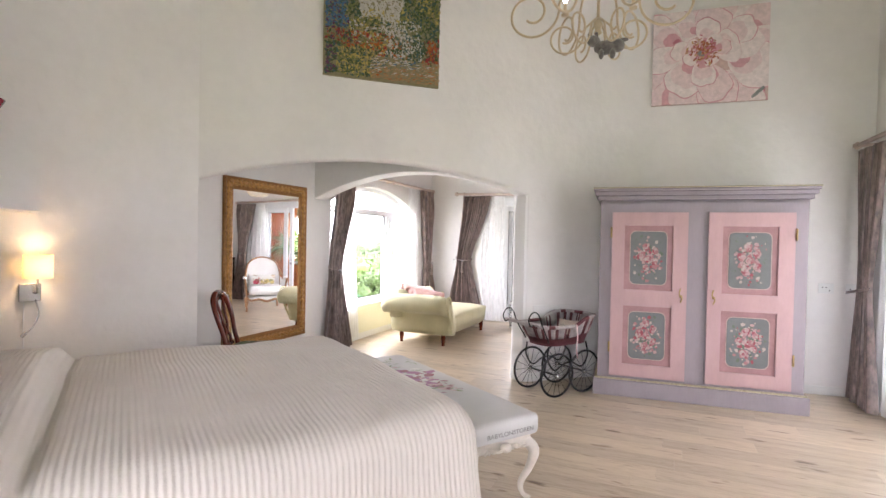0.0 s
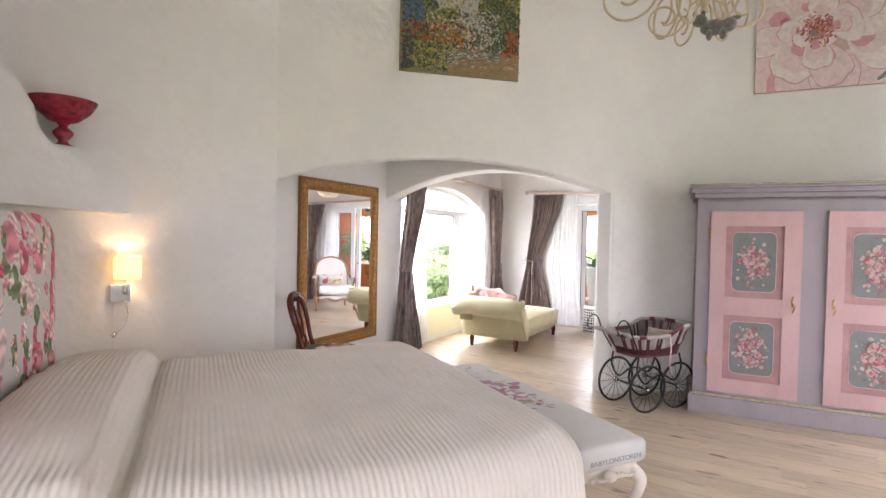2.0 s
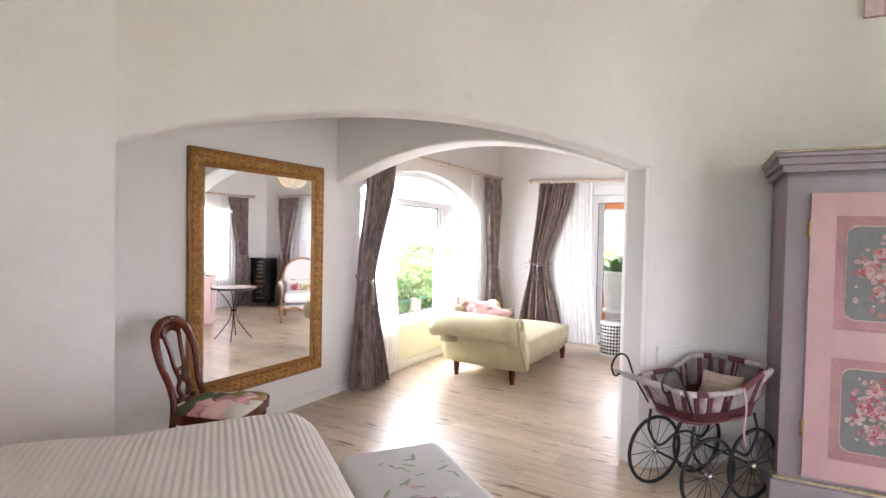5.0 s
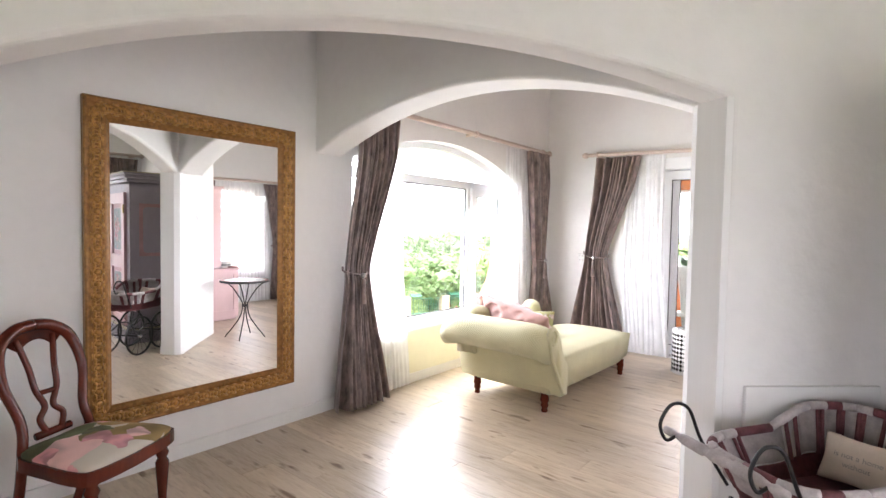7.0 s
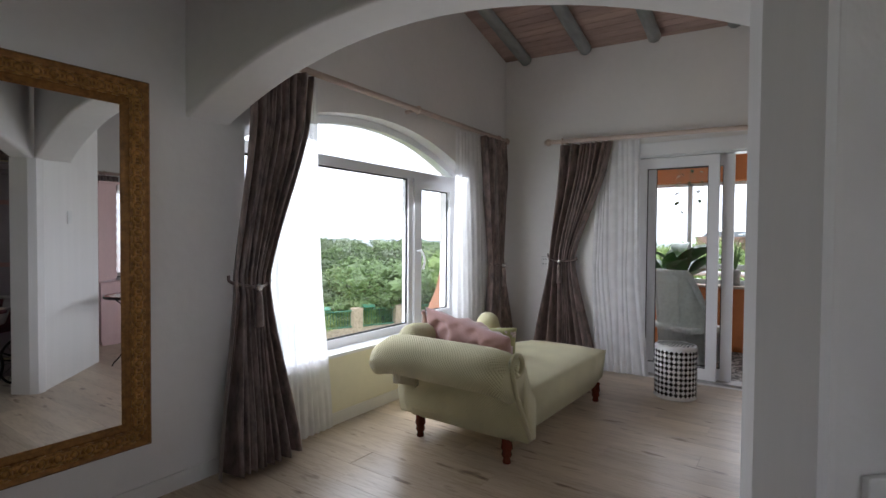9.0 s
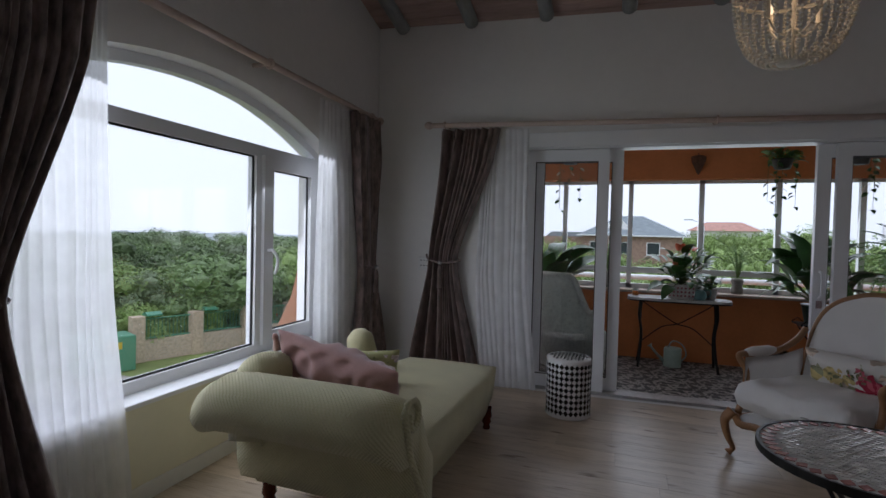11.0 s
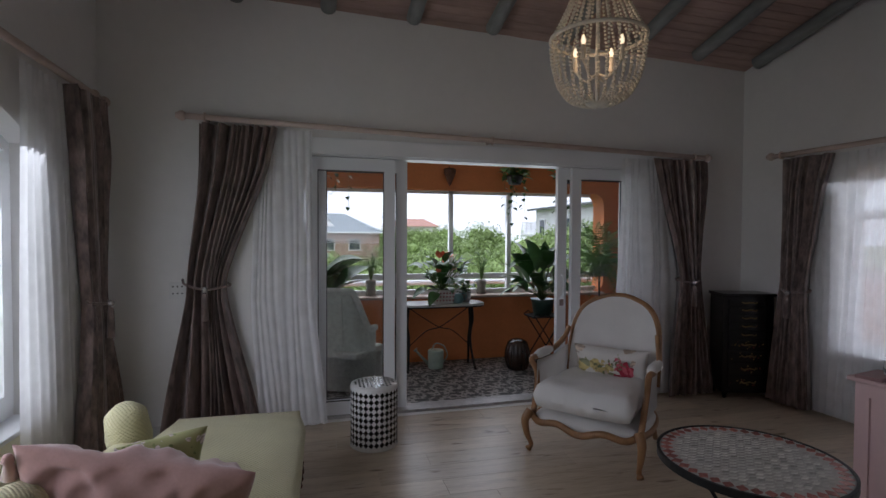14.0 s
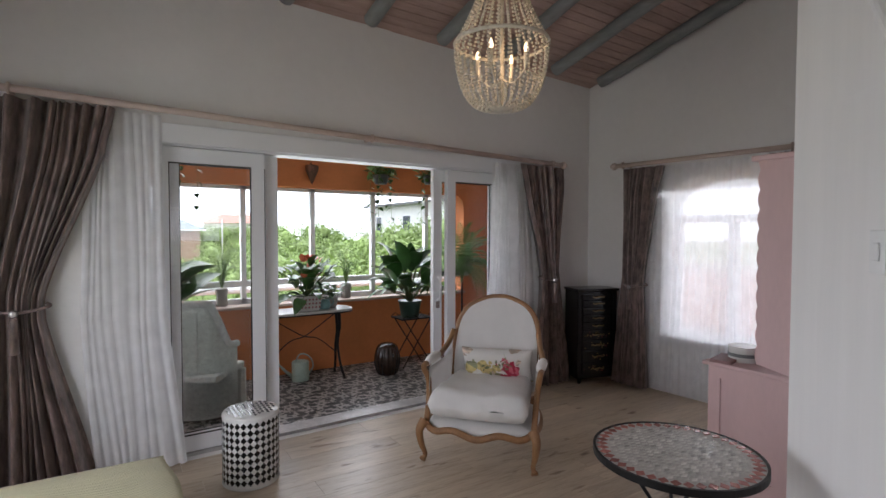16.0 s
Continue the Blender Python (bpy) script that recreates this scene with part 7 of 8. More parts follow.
leaves(planter, [bm_f], 14, (0, 0, 0.13), 0.15, 0.20, 0.38, size=(1.0, 1.5), seed=4)
for nm, x, y, prof, mat, lab in (("plant_pot", 0.30, 0.02, [(0, 0), (0.05, 0), (0.065, 0.05), (0.07, 0.11), (0.062, 0.11), (0, 0.1)], POT_GREY, "dark pot of small-leaved begonia on the table"),):
    pt = thing(nm, pose(TABX + x, TABY + y, T), lab, "potted plant")
    part("pot", lathe(prof, 24), mat, pt, smooth=True)
    leaves(pt, SMALL, 24, (0, 0, 0.09), 0.1, 0.03, 0.12, (-10, 40), (0.6, 0.9), seed=6)
can = thing("small_watering_can", pose(TABX + 0.20, TABY - 0.05, T, 0, 0, 180), "small teal watering can on the table", "watering can")
TEAL = material("teal_enamel", (0.16, 0.30, 0.30), 0.35, var=0.15, scale=20)
part("body", lathe([(0, 0), (0.05, 0), (0.062, 0.03), (0.058, 0.075), (0.03, 0.10), (0, 0.1)], 24), TEAL, can, smooth=True)
part("spout", tube([(0.045, 0, 0.02), (0.10, 0, 0.07), (0.145, 0, 0.125)], [0.016, 0.011, 0.008], 10), TEAL, can, smooth=True)
part("handle", tube(smooth_path([(-0.03, 0, 0.095), (-0.09, 0, 0.10), (-0.095, 0, 0.05), (-0.05, 0, 0.02)], 5), 0.006, 8), TEAL, can, smooth=True)
jar = thing("glass_jar", pose(TABX + 0.11, TABY - 0.08, T), "small clear glass jar on the table", "jar")
part("jar_body", lathe([(0, 0), (0.03, 0), (0.032, 0.01), (0.032, 0.07), (0.03, 0.075)], 20), GLASS, jar, smooth=True)
mug = thing("glass_of_tea", pose(TABX - 0.42, TABY + 0.06, T), "small glass of amber tea on the table", "glass")
part("tea", lathe([(0, 0), (0.03, 0), (0.033, 0.05), (0, 0.052)], 18), material("amber_tea", (0.35, 0.11, 0.02), 0.15), mug, smooth=True)
part("rim", lathe([(0.033, 0.05), (0.035, 0.08)], 18), CERAMIC_W, mug, smooth=True)
# vases on the ledge
for x, h, seed in ((-1.62, 0.19, 11), (-0.28, 0.17, 12)):
    vs_ = thing("ledge_vase", pose(x, VY1 + 0.10, 0.777), "grey torso-shaped cement vase with wispy stems", "vase")
    part("vase", lathe([(0, 0), (0.055, 0), (0.062, 0.04), (0.05, 0.09), (0.064, h - 0.03), (0.05, h), (0.04, h), (0, h - 0.02)], 20), POT_GREY, vs_, smooth=True)
    bm = bmesh.new()
    rnd = random.Random(seed)
    for i in range(46):
        a, r, hh = rnd.random() * 6.28, 0.05 + 0.12 * rnd.random(), 0.18 + 0.30 * rnd.random()
        add_tube(bm, smooth_path([(0, 0, h - 0.02), (r * 0.4 * math.cos(a), r * 0.4 * math.sin(a), h + hh * 0.7), (r * math.cos(a), r * math.sin(a), h + hh * (1 - 0.3 * rnd.random()))], 3), 0.0022, 4)
    part("stems", bm, LEAF_PALE, vs_, "thin green stems")
# peace lily on a folding tray stand
stand = thing("tray_stand", pose(0.36, 10.60, 0), "black folding iron tray stand", "plant stand")
part("tray", plate([(-0.2, -0.14), (0.2, -0.14), (0.2, 0.14), (-0.2, 0.14)], 0.015, Matrix.Translation((0, 0, 0.56))), BLACK_METAL, stand)
for y in (-0.14, 0.14):
    part("gallery_rail", tube([(-0.2 + 0.05 * k, y, 0.56 + 0.04 * (k % 2)) for k in range(9)], 0.005, 5), BLACK_METAL, stand, "pierced iron rim")
for y in (-0.13, 0.13):
    for s_ in (-1, 1):
        part("leg", tube([(s_ * -0.17, y, 0.55), (s_ * 0.19, y, 0.0)], 0.007, 6), BLACK_METAL, stand)
lily = thing("peace_lily", pose(0.33, 10.60, 0.561), "large peace lily in a dark green pot on a stand", "potted plant")
part("pot", lathe([(0, 0), (0.10, 0), (0.13, 0.17), (0.14, 0.19), (0.125, 0.19), (0, 0.17)], 28), material("dark_green_glaze", (0.03, 0.06, 0.045), 0.35, var=0.2), lily, smooth=True)
leaves(lily, LILY, 54, (0, 0, 0.16), 0.24, 0.10, 0.46, (0, 75), (0.8, 1.25), seed=8)
# ceramic garden stool, watering can
gs = thing("garden_stool", pose(-0.05, 10.42, 0), "dark brown ribbed ceramic garden stool", "stool")
BROWN = material("dark_brown_glaze", (0.035, 0.018, 0.012), 0.18, var=0.4, scale=12)
bm = skin(lambda u, v: Vector(((0.105 + 0.035 * math.sin(math.pi * v)) * (1 + 0.03 * math.sin(18 * 2 * math.pi * u)) * math.cos(2 * math.pi * u), (0.105 + 0.035 * math.sin(math.pi * v)) * (1 + 0.03 * math.sin(18 * 2 * math.pi * u)) * math.sin(2 * math.pi * u), 0.30 * v)), 108, 12, True)
part("body", bm, BROWN, gs, smooth=True)
part("lid", lathe([(0, 0.335), (0.06, 0.33), (0.1, 0.31), (0.112, 0.295)], 28), BROWN, gs, smooth=True)
wc_ = thing("watering_can", pose(-0.93, 10.66, 0, 0, 0, 170), "pale green enamel watering can on the floor", "watering can")
MINT = material("mint_enamel", (0.33, 0.40, 0.34), 0.4, var=0.12, scale=20)
part("body", lathe([(0, 0), (0.085, 0), (0.088, 0.01), (0.088, 0.19), (0.08, 0.20), (0, 0.2)], 28), MINT, wc_, smooth=True)
part("spout", tube([(0.08, 0, 0.04), (0.16, 0, 0.12), (0.22, 0, 0.19)], [0.02, 0.013, 0.01], 10), MINT, wc_, smooth=True)
part("rose", lathe([(0.01, 0), (0.028, 0.025), (0, 0.028)], 14, look((0.215, 0, 0.185), (0.1, 0, 0.05))), MINT, wc_, smooth=True)
part("handle", tube(smooth_path([(0.05, 0, 0.195), (0.0, 0, 0.27), (-0.09, 0, 0.24), (-0.13, 0, 0.14), (-0.085, 0, 0.06)], 6), 0.007, 8), MINT, wc_, smooth=True)

# wicker armchairs
WICKER = ribs(material("white_wicker", (0.74, 0.77, 0.71), 0.75, var=0.2, scale=30, fine=120, bump=0.4, depth=0.004), 45, "Z", 0.006, 0.9)


def wicker_chair(m, label):
    w = thing("wicker_chair", m, label, "armchair", "wicker chairs")
    def shell(u, v):
        a = math.pi * (0.06 + 0.88 * u)
        back = ease((math.sin(a) - 0.42) / 0.34)
        h = 0.62 + 0.36 * back
        lean = 0.10 * v * back
        return Vector((0.30 * math.cos(math.pi / 2 + (a - math.pi / 2)) * 1.15, -0.30 * math.sin(a) - lean + 0.12, 0.05 + (h - 0.05) * v))
    bm = skin(shell, 60, 22)
    bmesh.ops.solidify(bm, geom=bm.faces, thickness=0.02)
    part("woven_back", bm, WICKER, w, "woven back and sides", smooth=True)
    part("rim", tube([shell(k / 60, 1.0) for k in range(61)], 0.03, 8), WICKER, w, "plaited rolled rim", smooth=True)
    part("seat", box(-0.30, -0.22, 0.36, 0.30, 0.30, 0.42, bevel=0.02), WICKER, w)
    part("skirt", box(-0.31, 0.26, 0.04, 0.31, 0.30, 0.36, bevel=0.01), WICKER, w)
    for x in (-0.28, 0.28):
        part("leg", tube([(x, 0.26, 0.0), (x, 0.27, 0.40)], 0.02, 8), WICKER, w)
    for k in (-0.14, 0, 0.14):
        part("back_stake", tube([(k, -0.19, 0.42), (k * 1.2, -0.26, 0.92)], 0.01, 6), WICKER, w)
    return w


wicker_chair(pose(-2.00, 10.02, 0, 0, 0, -35), "white woven wicker armchair by the glass door")
wicker_chair(pose(1.05, 10.05, 0, 0, 0, 70), "white woven wicker armchair beside the fern")
# big-leaved plant behind the wicker chair
bp_ = thing("rubber_plant", pose(-2.25, 10.62, 0), "broad-leaved dark green plant in a tall pot", "potted plant")
part("pot", lathe([(0, 0), (0.12, 0), (0.15, 0.55), (0.13, 0.55), (0, 0.52)], 24), POT_GREY, bp_, smooth=True)
leaves(bp_, [with_mat(blade(0.4, 0.2, 0.35), LEAF), with_mat(blade(0.34, 0.17, 0.5), LEAF)], 18, (0, 0, 0.53), 0.20, 0.18, 0.62, (20, 75), (0.9, 1.3), seed=9)
# fern on a stand
fern = thing("fern", pose(1.10, 10.66, 0), "bushy green fern on a slender iron stand", "fern")
part("stand_pole", tube([(0, 0, 0.0), (0, 0, 1.0)], 0.012, 8), BLACK_METAL, fern)
part("stand_foot", lathe([(0.14, 0), (0.14, 0.01), (0, 0.02)], 20), BLACK_METAL, fern)
part("pot", lathe([(0, 1.0), (0.09, 1.0), (0.12, 1.14), (0, 1.13)], 20), POT_GREY, fern, smooth=True)
FERN = material("fern_green", (0.10, 0.23, 0.045), 0.6, var=0.35, scale=20, rand=0.25)


def frond(L_, droop, n=16):
    bm = bmesh.new()
    add_tube(bm, [(L_ * (t - 0.3 * droop * t * t), 0, L_ * (0.5 * t - droop * t * t)) for t in [k / 10 for k in range(11)]], 0.003, 4)
    for i in range(1, n):
        t = i / n
        x, z = L_ * (t - 0.3 * droop * t * t), L_ * (0.5 * t - droop * t * t)
        w = 0.085 * math.sin(math.pi * min(1, t * 0.85 + 0.12))
        for s_ in (-1, 1):
            q = [(x, 0, z), (x + 0.012, s_ * w * 0.5, z - 0.004), (x + 0.02, s_ * w, z - 0.02), (x - 0.008, s_ * w * 0.5, z - 0.006)]
            bm.faces.new([bm.verts.new(p) for p in q])
    me = bpy.data.meshes.new("frond")
    bm.to_mesh(me)
    bm.free()
    return with_mat(me, FERN)


fr_ = [frond(0.64, 0.75), frond(0.52, 1.0), frond(0.70, 0.55)]
rnd = random.Random(5)
for i in range(60):
    o = new("frond", rnd.choice(fr_))
    o.parent = fern
    a = rnd.random() * 360
    o.matrix_basis = Matrix.Translation((0, 0, 1.12)) @ pose(0, 0, 0, rnd.gauss(0, 10), -rnd.uniform(-35, 75), a)


def hanging(x, y, z, n, trail, seed):
    h = thing("hanging_plant", pose(x, y, z), "trailing plant in a dark hanging pot", "hanging plant", "hanging plants")
    part("pot", lathe([(0, 0), (0.07, 0.0), (0.095, 0.09), (0.1, 0.1), (0, 0.09)], 20), material("dark_pot", (0.03, 0.028, 0.025), 0.6), h, smooth=True)
    part("hanger", tube([(0, 0, 0.1), (0, 0, 2.75 - z)], 0.003, 5), BLACK_METAL, h)
    leaves(h, PALE + SMALL[1:2], n, (0, 0, 0.09), 0.14, -0.03, 0.10, (-20, 40), (0.6, 1.0), seed=seed)
    r_ = random.Random(seed)
    for k in range(trail):
        a, d = r_.random() * 6.28, 0.25 + 0.30 * r_.random()
        for j in range(5):
            o = new("leaf", SMALL[1])
            o.parent = h
            o.matrix_basis = Matrix.Translation((0.11 * math.cos(a), 0.11 * math.sin(a), 0.05 - d * j / 4)) @ pose(0, 0, 0, r_.gauss(0, 20), 35, r_.random() * 360) @ Matrix.Diagonal((0.6, 0.6, 0.6, 1))
        part("vine", tube(smooth_path([(0, 0, 0.09), (0.11 * math.cos(a), 0.11 * math.sin(a), 0.05), (0.12 * math.cos(a), 0.12 * math.sin(a), 0.05 - d)], 4), 0.002, 4), STEM, h)


hanging(0.02, 10.72, 2.08, 60, 6, 31)
hanging(0.62, 10.62, 2.10, 50, 5, 32)
hanging(-2.02, 10.40, 2.13, 34, 4, 33)
ln = thing("lantern", pose(-0.72, VY1 - 0.04, 2.17), "small rusty iron wall lantern", "lantern")
RUST = material("rusty_iron", (0.14, 0.06, 0.035), 0.7, var=0.4, scale=30, bump=0.3)
part("cage", lathe([(0, -0.12), (0.012, -0.10), (0.03, -0.06), (0.07, 0.03), (0.075, 0.08), (0.06, 0.09), (0.0, 0.10)], 8), RUST, ln)
part("bracket", tube([(0, 0, 0.09), (0, 0.04, 0.12)], 0.008, 6), RUST, ln)

# ---- outside ----
GZ = -3.2
GRASS = material("lawn_grass", (0.20, 0.25, 0.075), 0.95, var=0.45, scale=0.8, fine=25, bump=0.6, depth=0.03)
bm = bmesh.new()
gx = [-2200, -220, -60, -30, -14, 0, 30, 90, 400, 2200]
gv = [[bm.verts.new((x, y, GZ - (0.0 if math.hypot(x, y) < 90 else 6.0 if math.hypot(x, y) < 500 else 30.0))) for y in [-2200, -300, -60, 0, 20, 60, 120, 400, 2200]] for x in gx]
for a, b in zip(gv, gv[1:]):
    for j in range(len(a) - 1):
        bm.faces.new((a[j], b[j], b[j + 1], a[j + 1]))
structure(part("ground", bm, GRASS, smooth=True), "green lawn and scrub reaching the horizon", "ground")
SEA = material("distant_sea", (0.30, 0.36, 0.40), 0.35, var=0.06, scale=0.01, bump=0)
structure(part("water", box(-2400, 150, -31, -150, 2400, -18.0), SEA), "pale grey sea at the horizon", "sea")
PAVE = material("pale_driveway", (0.34, 0.32, 0.29), 0.9, var=0.15, scale=2, fine=20, bump=0.3)
structure(part("pavement", box(-17.4, 3, GZ - 0.1, -13.6, 16.1, GZ + 0.03), PAVE), "pale paved drive beside the lawn", "pavement")

FACE_BRICK = material("buff_brick", (0.58, 0.46, 0.34), 0.85, var=0.3, scale=12, fine=40, bump=0.4, depth=0.01)
GREEN_PAINT = material("green_painted_steel", (0.09, 0.28, 0.17), 0.45, var=0.15, scale=10)
gw = thing("garden_wall", pose(-16.77, 17.47, GZ, 0, 0, -21), "buff brick garden wall with green railings and piers", "garden wall")
part("brick_base", box(-0.11, 0, 0, 0.11, 26, 0.72), FACE_BRICK, gw, "low brick wall")
for k in range(13):
    y = 1.95 * k
    pier = part("pier", box(-0.2, y - 0.2, 0, 0.2, y + 0.2, 1.55, bevel=0.01), FACE_BRICK, gw, "square brick pier")
    part("pier_cap", plate([(-0.24, 0), (0.24, 0), (0.24, 0.05), (0.05, 0.12), (-0.05, 0.12), (-0.24, 0.05)], 0.48, pose(0, y + 0.24, 1.55, 90)), GREEN_PAINT, pier, "green painted cap")
    bm = bmesh.new()
    for z in (0.78, 1.44):
        add_tube(bm, [(0, y + 0.2, z), (0, y + 1.75, z)], 0.025, 6)
    for j in range(12):
        add_tube(bm, [(0, y + 0.3 + 0.125 * j, 0.72), (0, y + 0.3 + 0.125 * j, 1.44)], 0.013, 5)
    part("railing", bm, GREEN_PAINT, gw, "green steel railing")
# brick courses as shallow joints on the wall
bm = bmesh.new()
for c_ in range(9):
    add_box(bm, 0.108, 0.0, 0.075 * c_ + 0.063, 0.114, 26, 0.075 * c_ + 0.075)
part("bed_joints", bm, material("pale_mortar", (0.50, 0.46, 0.40), 0.9), gw, "pale mortar joints")["kind"] = "stuff"
eb = thing("utility_box", pose(-16.75, 16.25, GZ, 0, 0, -21), "green steel utility box with a yellow sign", "utility box")
part("cabinet", box(-0.5, -0.8, 0, 0.5, 0.8, 1.12, bevel=0.03), GREEN_PAINT, eb)
part("warning_sign", box(0.501, -0.05, 0.72, 0.506, 0.4, 0.94), material("yellow_sign", (0.62, 0.45, 0.03), 0.5), eb)

FOL = [material("dark_bush_foliage", (0.185, 0.27, 0.105), 0.6, var=0.5, scale=2.5, fine=10, bump=0.3, rand=0.38), material("bright_foliage", (0.28, 0.39, 0.12), 0.6, var=0.45, scale=2.5, fine=10, bump=0.3, rand=0.25), material("grey_green_foliage", (0.20, 0.25, 0.14), 0.65, var=0.4, scale=2.5, fine=10, bump=0.3, rand=0.35)]
BARK = material("grey_bark", (0.12, 0.095, 0.075), 0.9, var=0.35, scale=6, fine=30, bump=0.6, depth=0.02)


def crown_mesh(seed, R, H, blobs, per, leaf, mat, extra=None):
    """A crown of many small leaf tufts round scattered limbs ends, uneven with gaps."""
    rnd = np.random.RandomState(seed)
    verts, faces, mi = [], [], []
    core = bmesh.new()
    bmesh.ops.create_icosphere(core, subdivisions=1, radius=1)
    core_v, core_f = np.array([v.co[:] for v in core.verts]), [[v.index for v in f.verts] for f in core.faces]
    core.free()
    for b in range(blobs):
        a, rr = rnd.rand() * 6.28, R * math.sqrt(rnd.rand()) * 0.85
        c_ = np.array([rr * math.cos(a), rr * math.sin(a), H * (0.42 + 0.58 * rnd.rand() * (1 - 0.5 * (rr / R) ** 2))])
        br = R * (0.22 + 0.2 * rnd.rand())
        d = rnd.randn(per, 3)
        d /= np.linalg.norm(d, axis=1)[:, None]
        p = c_ + d * br * (0.65 + 0.42 * rnd.rand(per, 1)) * np.array([1, 1, 0.75])
        nrm = d + 0.4 * rnd.randn(per, 3)
        nrm /= np.linalg.norm(nrm, axis=1)[:, None]
        t1 = np.cross(nrm, rnd.randn(per, 3))
        t1 /= np.linalg.norm(t1, axis=1)[:, None]
        t2 = np.cross(nrm, t1)
        s1 = leaf * (0.6 + 0.8 * rnd.rand(per, 1))
        i = len(verts)
        verts.extend((core_v * br * 0.48 * np.array([1, 1, 0.75]) + c_).tolist())
        faces.extend([[i + j for j in f] for f in core_f])
        mi.extend([0] * len(core_f))
        for k in range(per):
            i = len(verts)
            q = [p[k] - t1[k] * s1[k], p[k] + t2[k] * s1[k] * 0.6, p[k] + t1[k] * s1[k] * 0.9 - t2[k] * s1[k] * 0.3]
            verts.extend([v.tolist() for v in q])
            faces.append((i, i + 1, i + 2))
            mi.append(1 if extra and rnd.rand() < extra[1] and d[k][2] > -0.2 else 0)
    me = bpy.data.meshes.new("crown")
    me.from_pydata(verts, [], faces)
    me.materials.append(mat)
    if extra:
        me.materials.append(extra[0])
        me.polygons.foreach_set("material_index", mi)
    return me


def trunk_mesh(H, R, seed):
    rnd = random.Random(seed)
    bm = bmesh.new()
    add_tube(bm, smooth_path([(0, 0, -0.3), (0.1, 0.05, H * 0.2), (-0.05, 0.1, H * 0.45), (0.1, 0, H * 0.75)], 4), [0.16 - 0.009 * i for i in range(13)], 8)
    for k in range(7):
        a = 2 * math.pi * k / 7 + rnd.random()
        add_tube(bm, smooth_path([(0, 0.05, H * (0.25 + 0.05 * k)), (R * 0.35 * math.cos(a), R * 0.35 * math.sin(a), H * (0.45 + 0.04 * k)), (R * 0.7 * math.cos(a), R * 0.7 * math.sin(a), H * (0.55 + 0.05 * k))], 3), [0.07, 0.06, 0.05, 0.045, 0.035, 0.025, 0.015], 6)
    me = bpy.data.meshes.new("trunk")
    bm.to_mesh(me)
    bm.free()
    me.materials.append(BARK)
    return me


CR = [crown_mesh(s_, 3.0, 4.3, 26, 330, 0.115, FOL[k]) for s_, k in ((1, 0), (2, 1), (3, 2), (4, 0), (5, 1))]
TK = [trunk_mesh(4.0, 2.6, s_) for s_ in (1, 2)]


def tree(x, y, s_, kind, turn, zs=1.0, label="dense dark green coastal tree"):
    t_ = thing("tree", pose(x, y, GZ, 0, 0, turn), label, "tree", "garden trees")
    for nm, me in (("trunk", TK[kind % 2]), ("crown", CR[kind])):
        o = new(nm, me)
        o.parent, o.matrix_basis = t_, Matrix.Diagonal((s_, s_, s_ * zs, 1))
    return t_


rnd = random.Random(77)
CROWN_TOP = [max(v.co.z for v in me.vertices) for me in CR]


def tree_to(x, y, top, kind, label, wide=1.0):
    """A tree whose crown reaches the height top."""
    h = max(1.2, top - GZ) / CROWN_TOP[kind]
    s_ = wide * (0.35 + 0.6 * h)
    tree(x, y, s_, kind, rnd.random() * 360, h / s_, label)


# thicket beyond the garden wall
for i in range(60):
    a = radians(-78 + 56 * (i / 60) + rnd.uniform(-1, 1))
    d = (24, 29, 36)[i % 3] + rnd.uniform(-1.5, 1.5)
    tree_to(-1.4 + d * math.sin(a), 4.8 + d * math.cos(a), 1.4 - d * math.tan(radians(rnd.uniform(0.3, 3.0) + (1.2 if d < 27 else 0))), rnd.choice((0, 3, 2, 0, 1)), "dense dark green coastal tree", rnd.uniform(0.7, 1.5))
for i in range(34):
    a = radians(-80 + 60 * i / 34)
    d = rnd.uniform(48, 75)
    tree_to(-1.4 + d * math.sin(a), 4.8 + d * math.cos(a), 1.4 - d * math.tan(radians(rnd.uniform(-0.1, 0.9))), rnd.choice((0, 2, 3)), "dense dark green coastal tree", 1.5)


def tree_line(deg):
    """Height of the tree line over the veranda ledge, as an angle."""
    for lim, e in ((-9, 0.5), (-0.5, 0.15), (6.3, -1.7), (15, 1.2), (21.5, 1.9), (24.2, -3.4), (28, 2.6)):
        if deg < lim:
            return e
    return 3.4


# trees and shrubs seen from the veranda
for d0, n in ((15, 22), (20, 26), (27, 30), (38, 30)):
    for i in range(n):
        deg = -22 + 68 * (i + rnd.uniform(-0.3, 0.3)) / n
        d = d0 + rnd.uniform(-2, 2)
        half = math.degrees(1.6 / d)
        e = min(tree_line(deg), tree_line(deg - half) + 1.0, tree_line(deg + half) + 1.0) - rnd.uniform(0, 1.3) - {15: 2.6, 20: 1.5, 27: 0.5, 38: 0}[d0]
        if d0 > 30 and 21 < deg < 46:
            continue
        tree_to(-1.8 + d * math.sin(radians(deg)), 5 + d * math.cos(radians(deg)), 1.43 + d * math.tan(radians(e)), rnd.choice((1, 4)), "bright green bushy garden tree", 0.85)
# trees round the farther houses
for d, a0, a1, n, e0, e1 in ((66, 6.6, 13.5, 8, 1.0, 1.3), (27, 25.0, 33.0, 7, 1.6, 2.9)):
    for i in range(n):
        deg = a0 + (a1 - a0) * i / (n - 1)
        tree_to(-1.8 + d * math.sin(radians(deg)), 5 + d * math.cos(radians(deg)), 1.43 + d * math.tan(radians(e0 + (e1 - e0) * i / (n - 1) + rnd.uniform(-0.1, 0.1))), rnd.choice((1, 4)), "bright green bushy garden tree", 0.8)
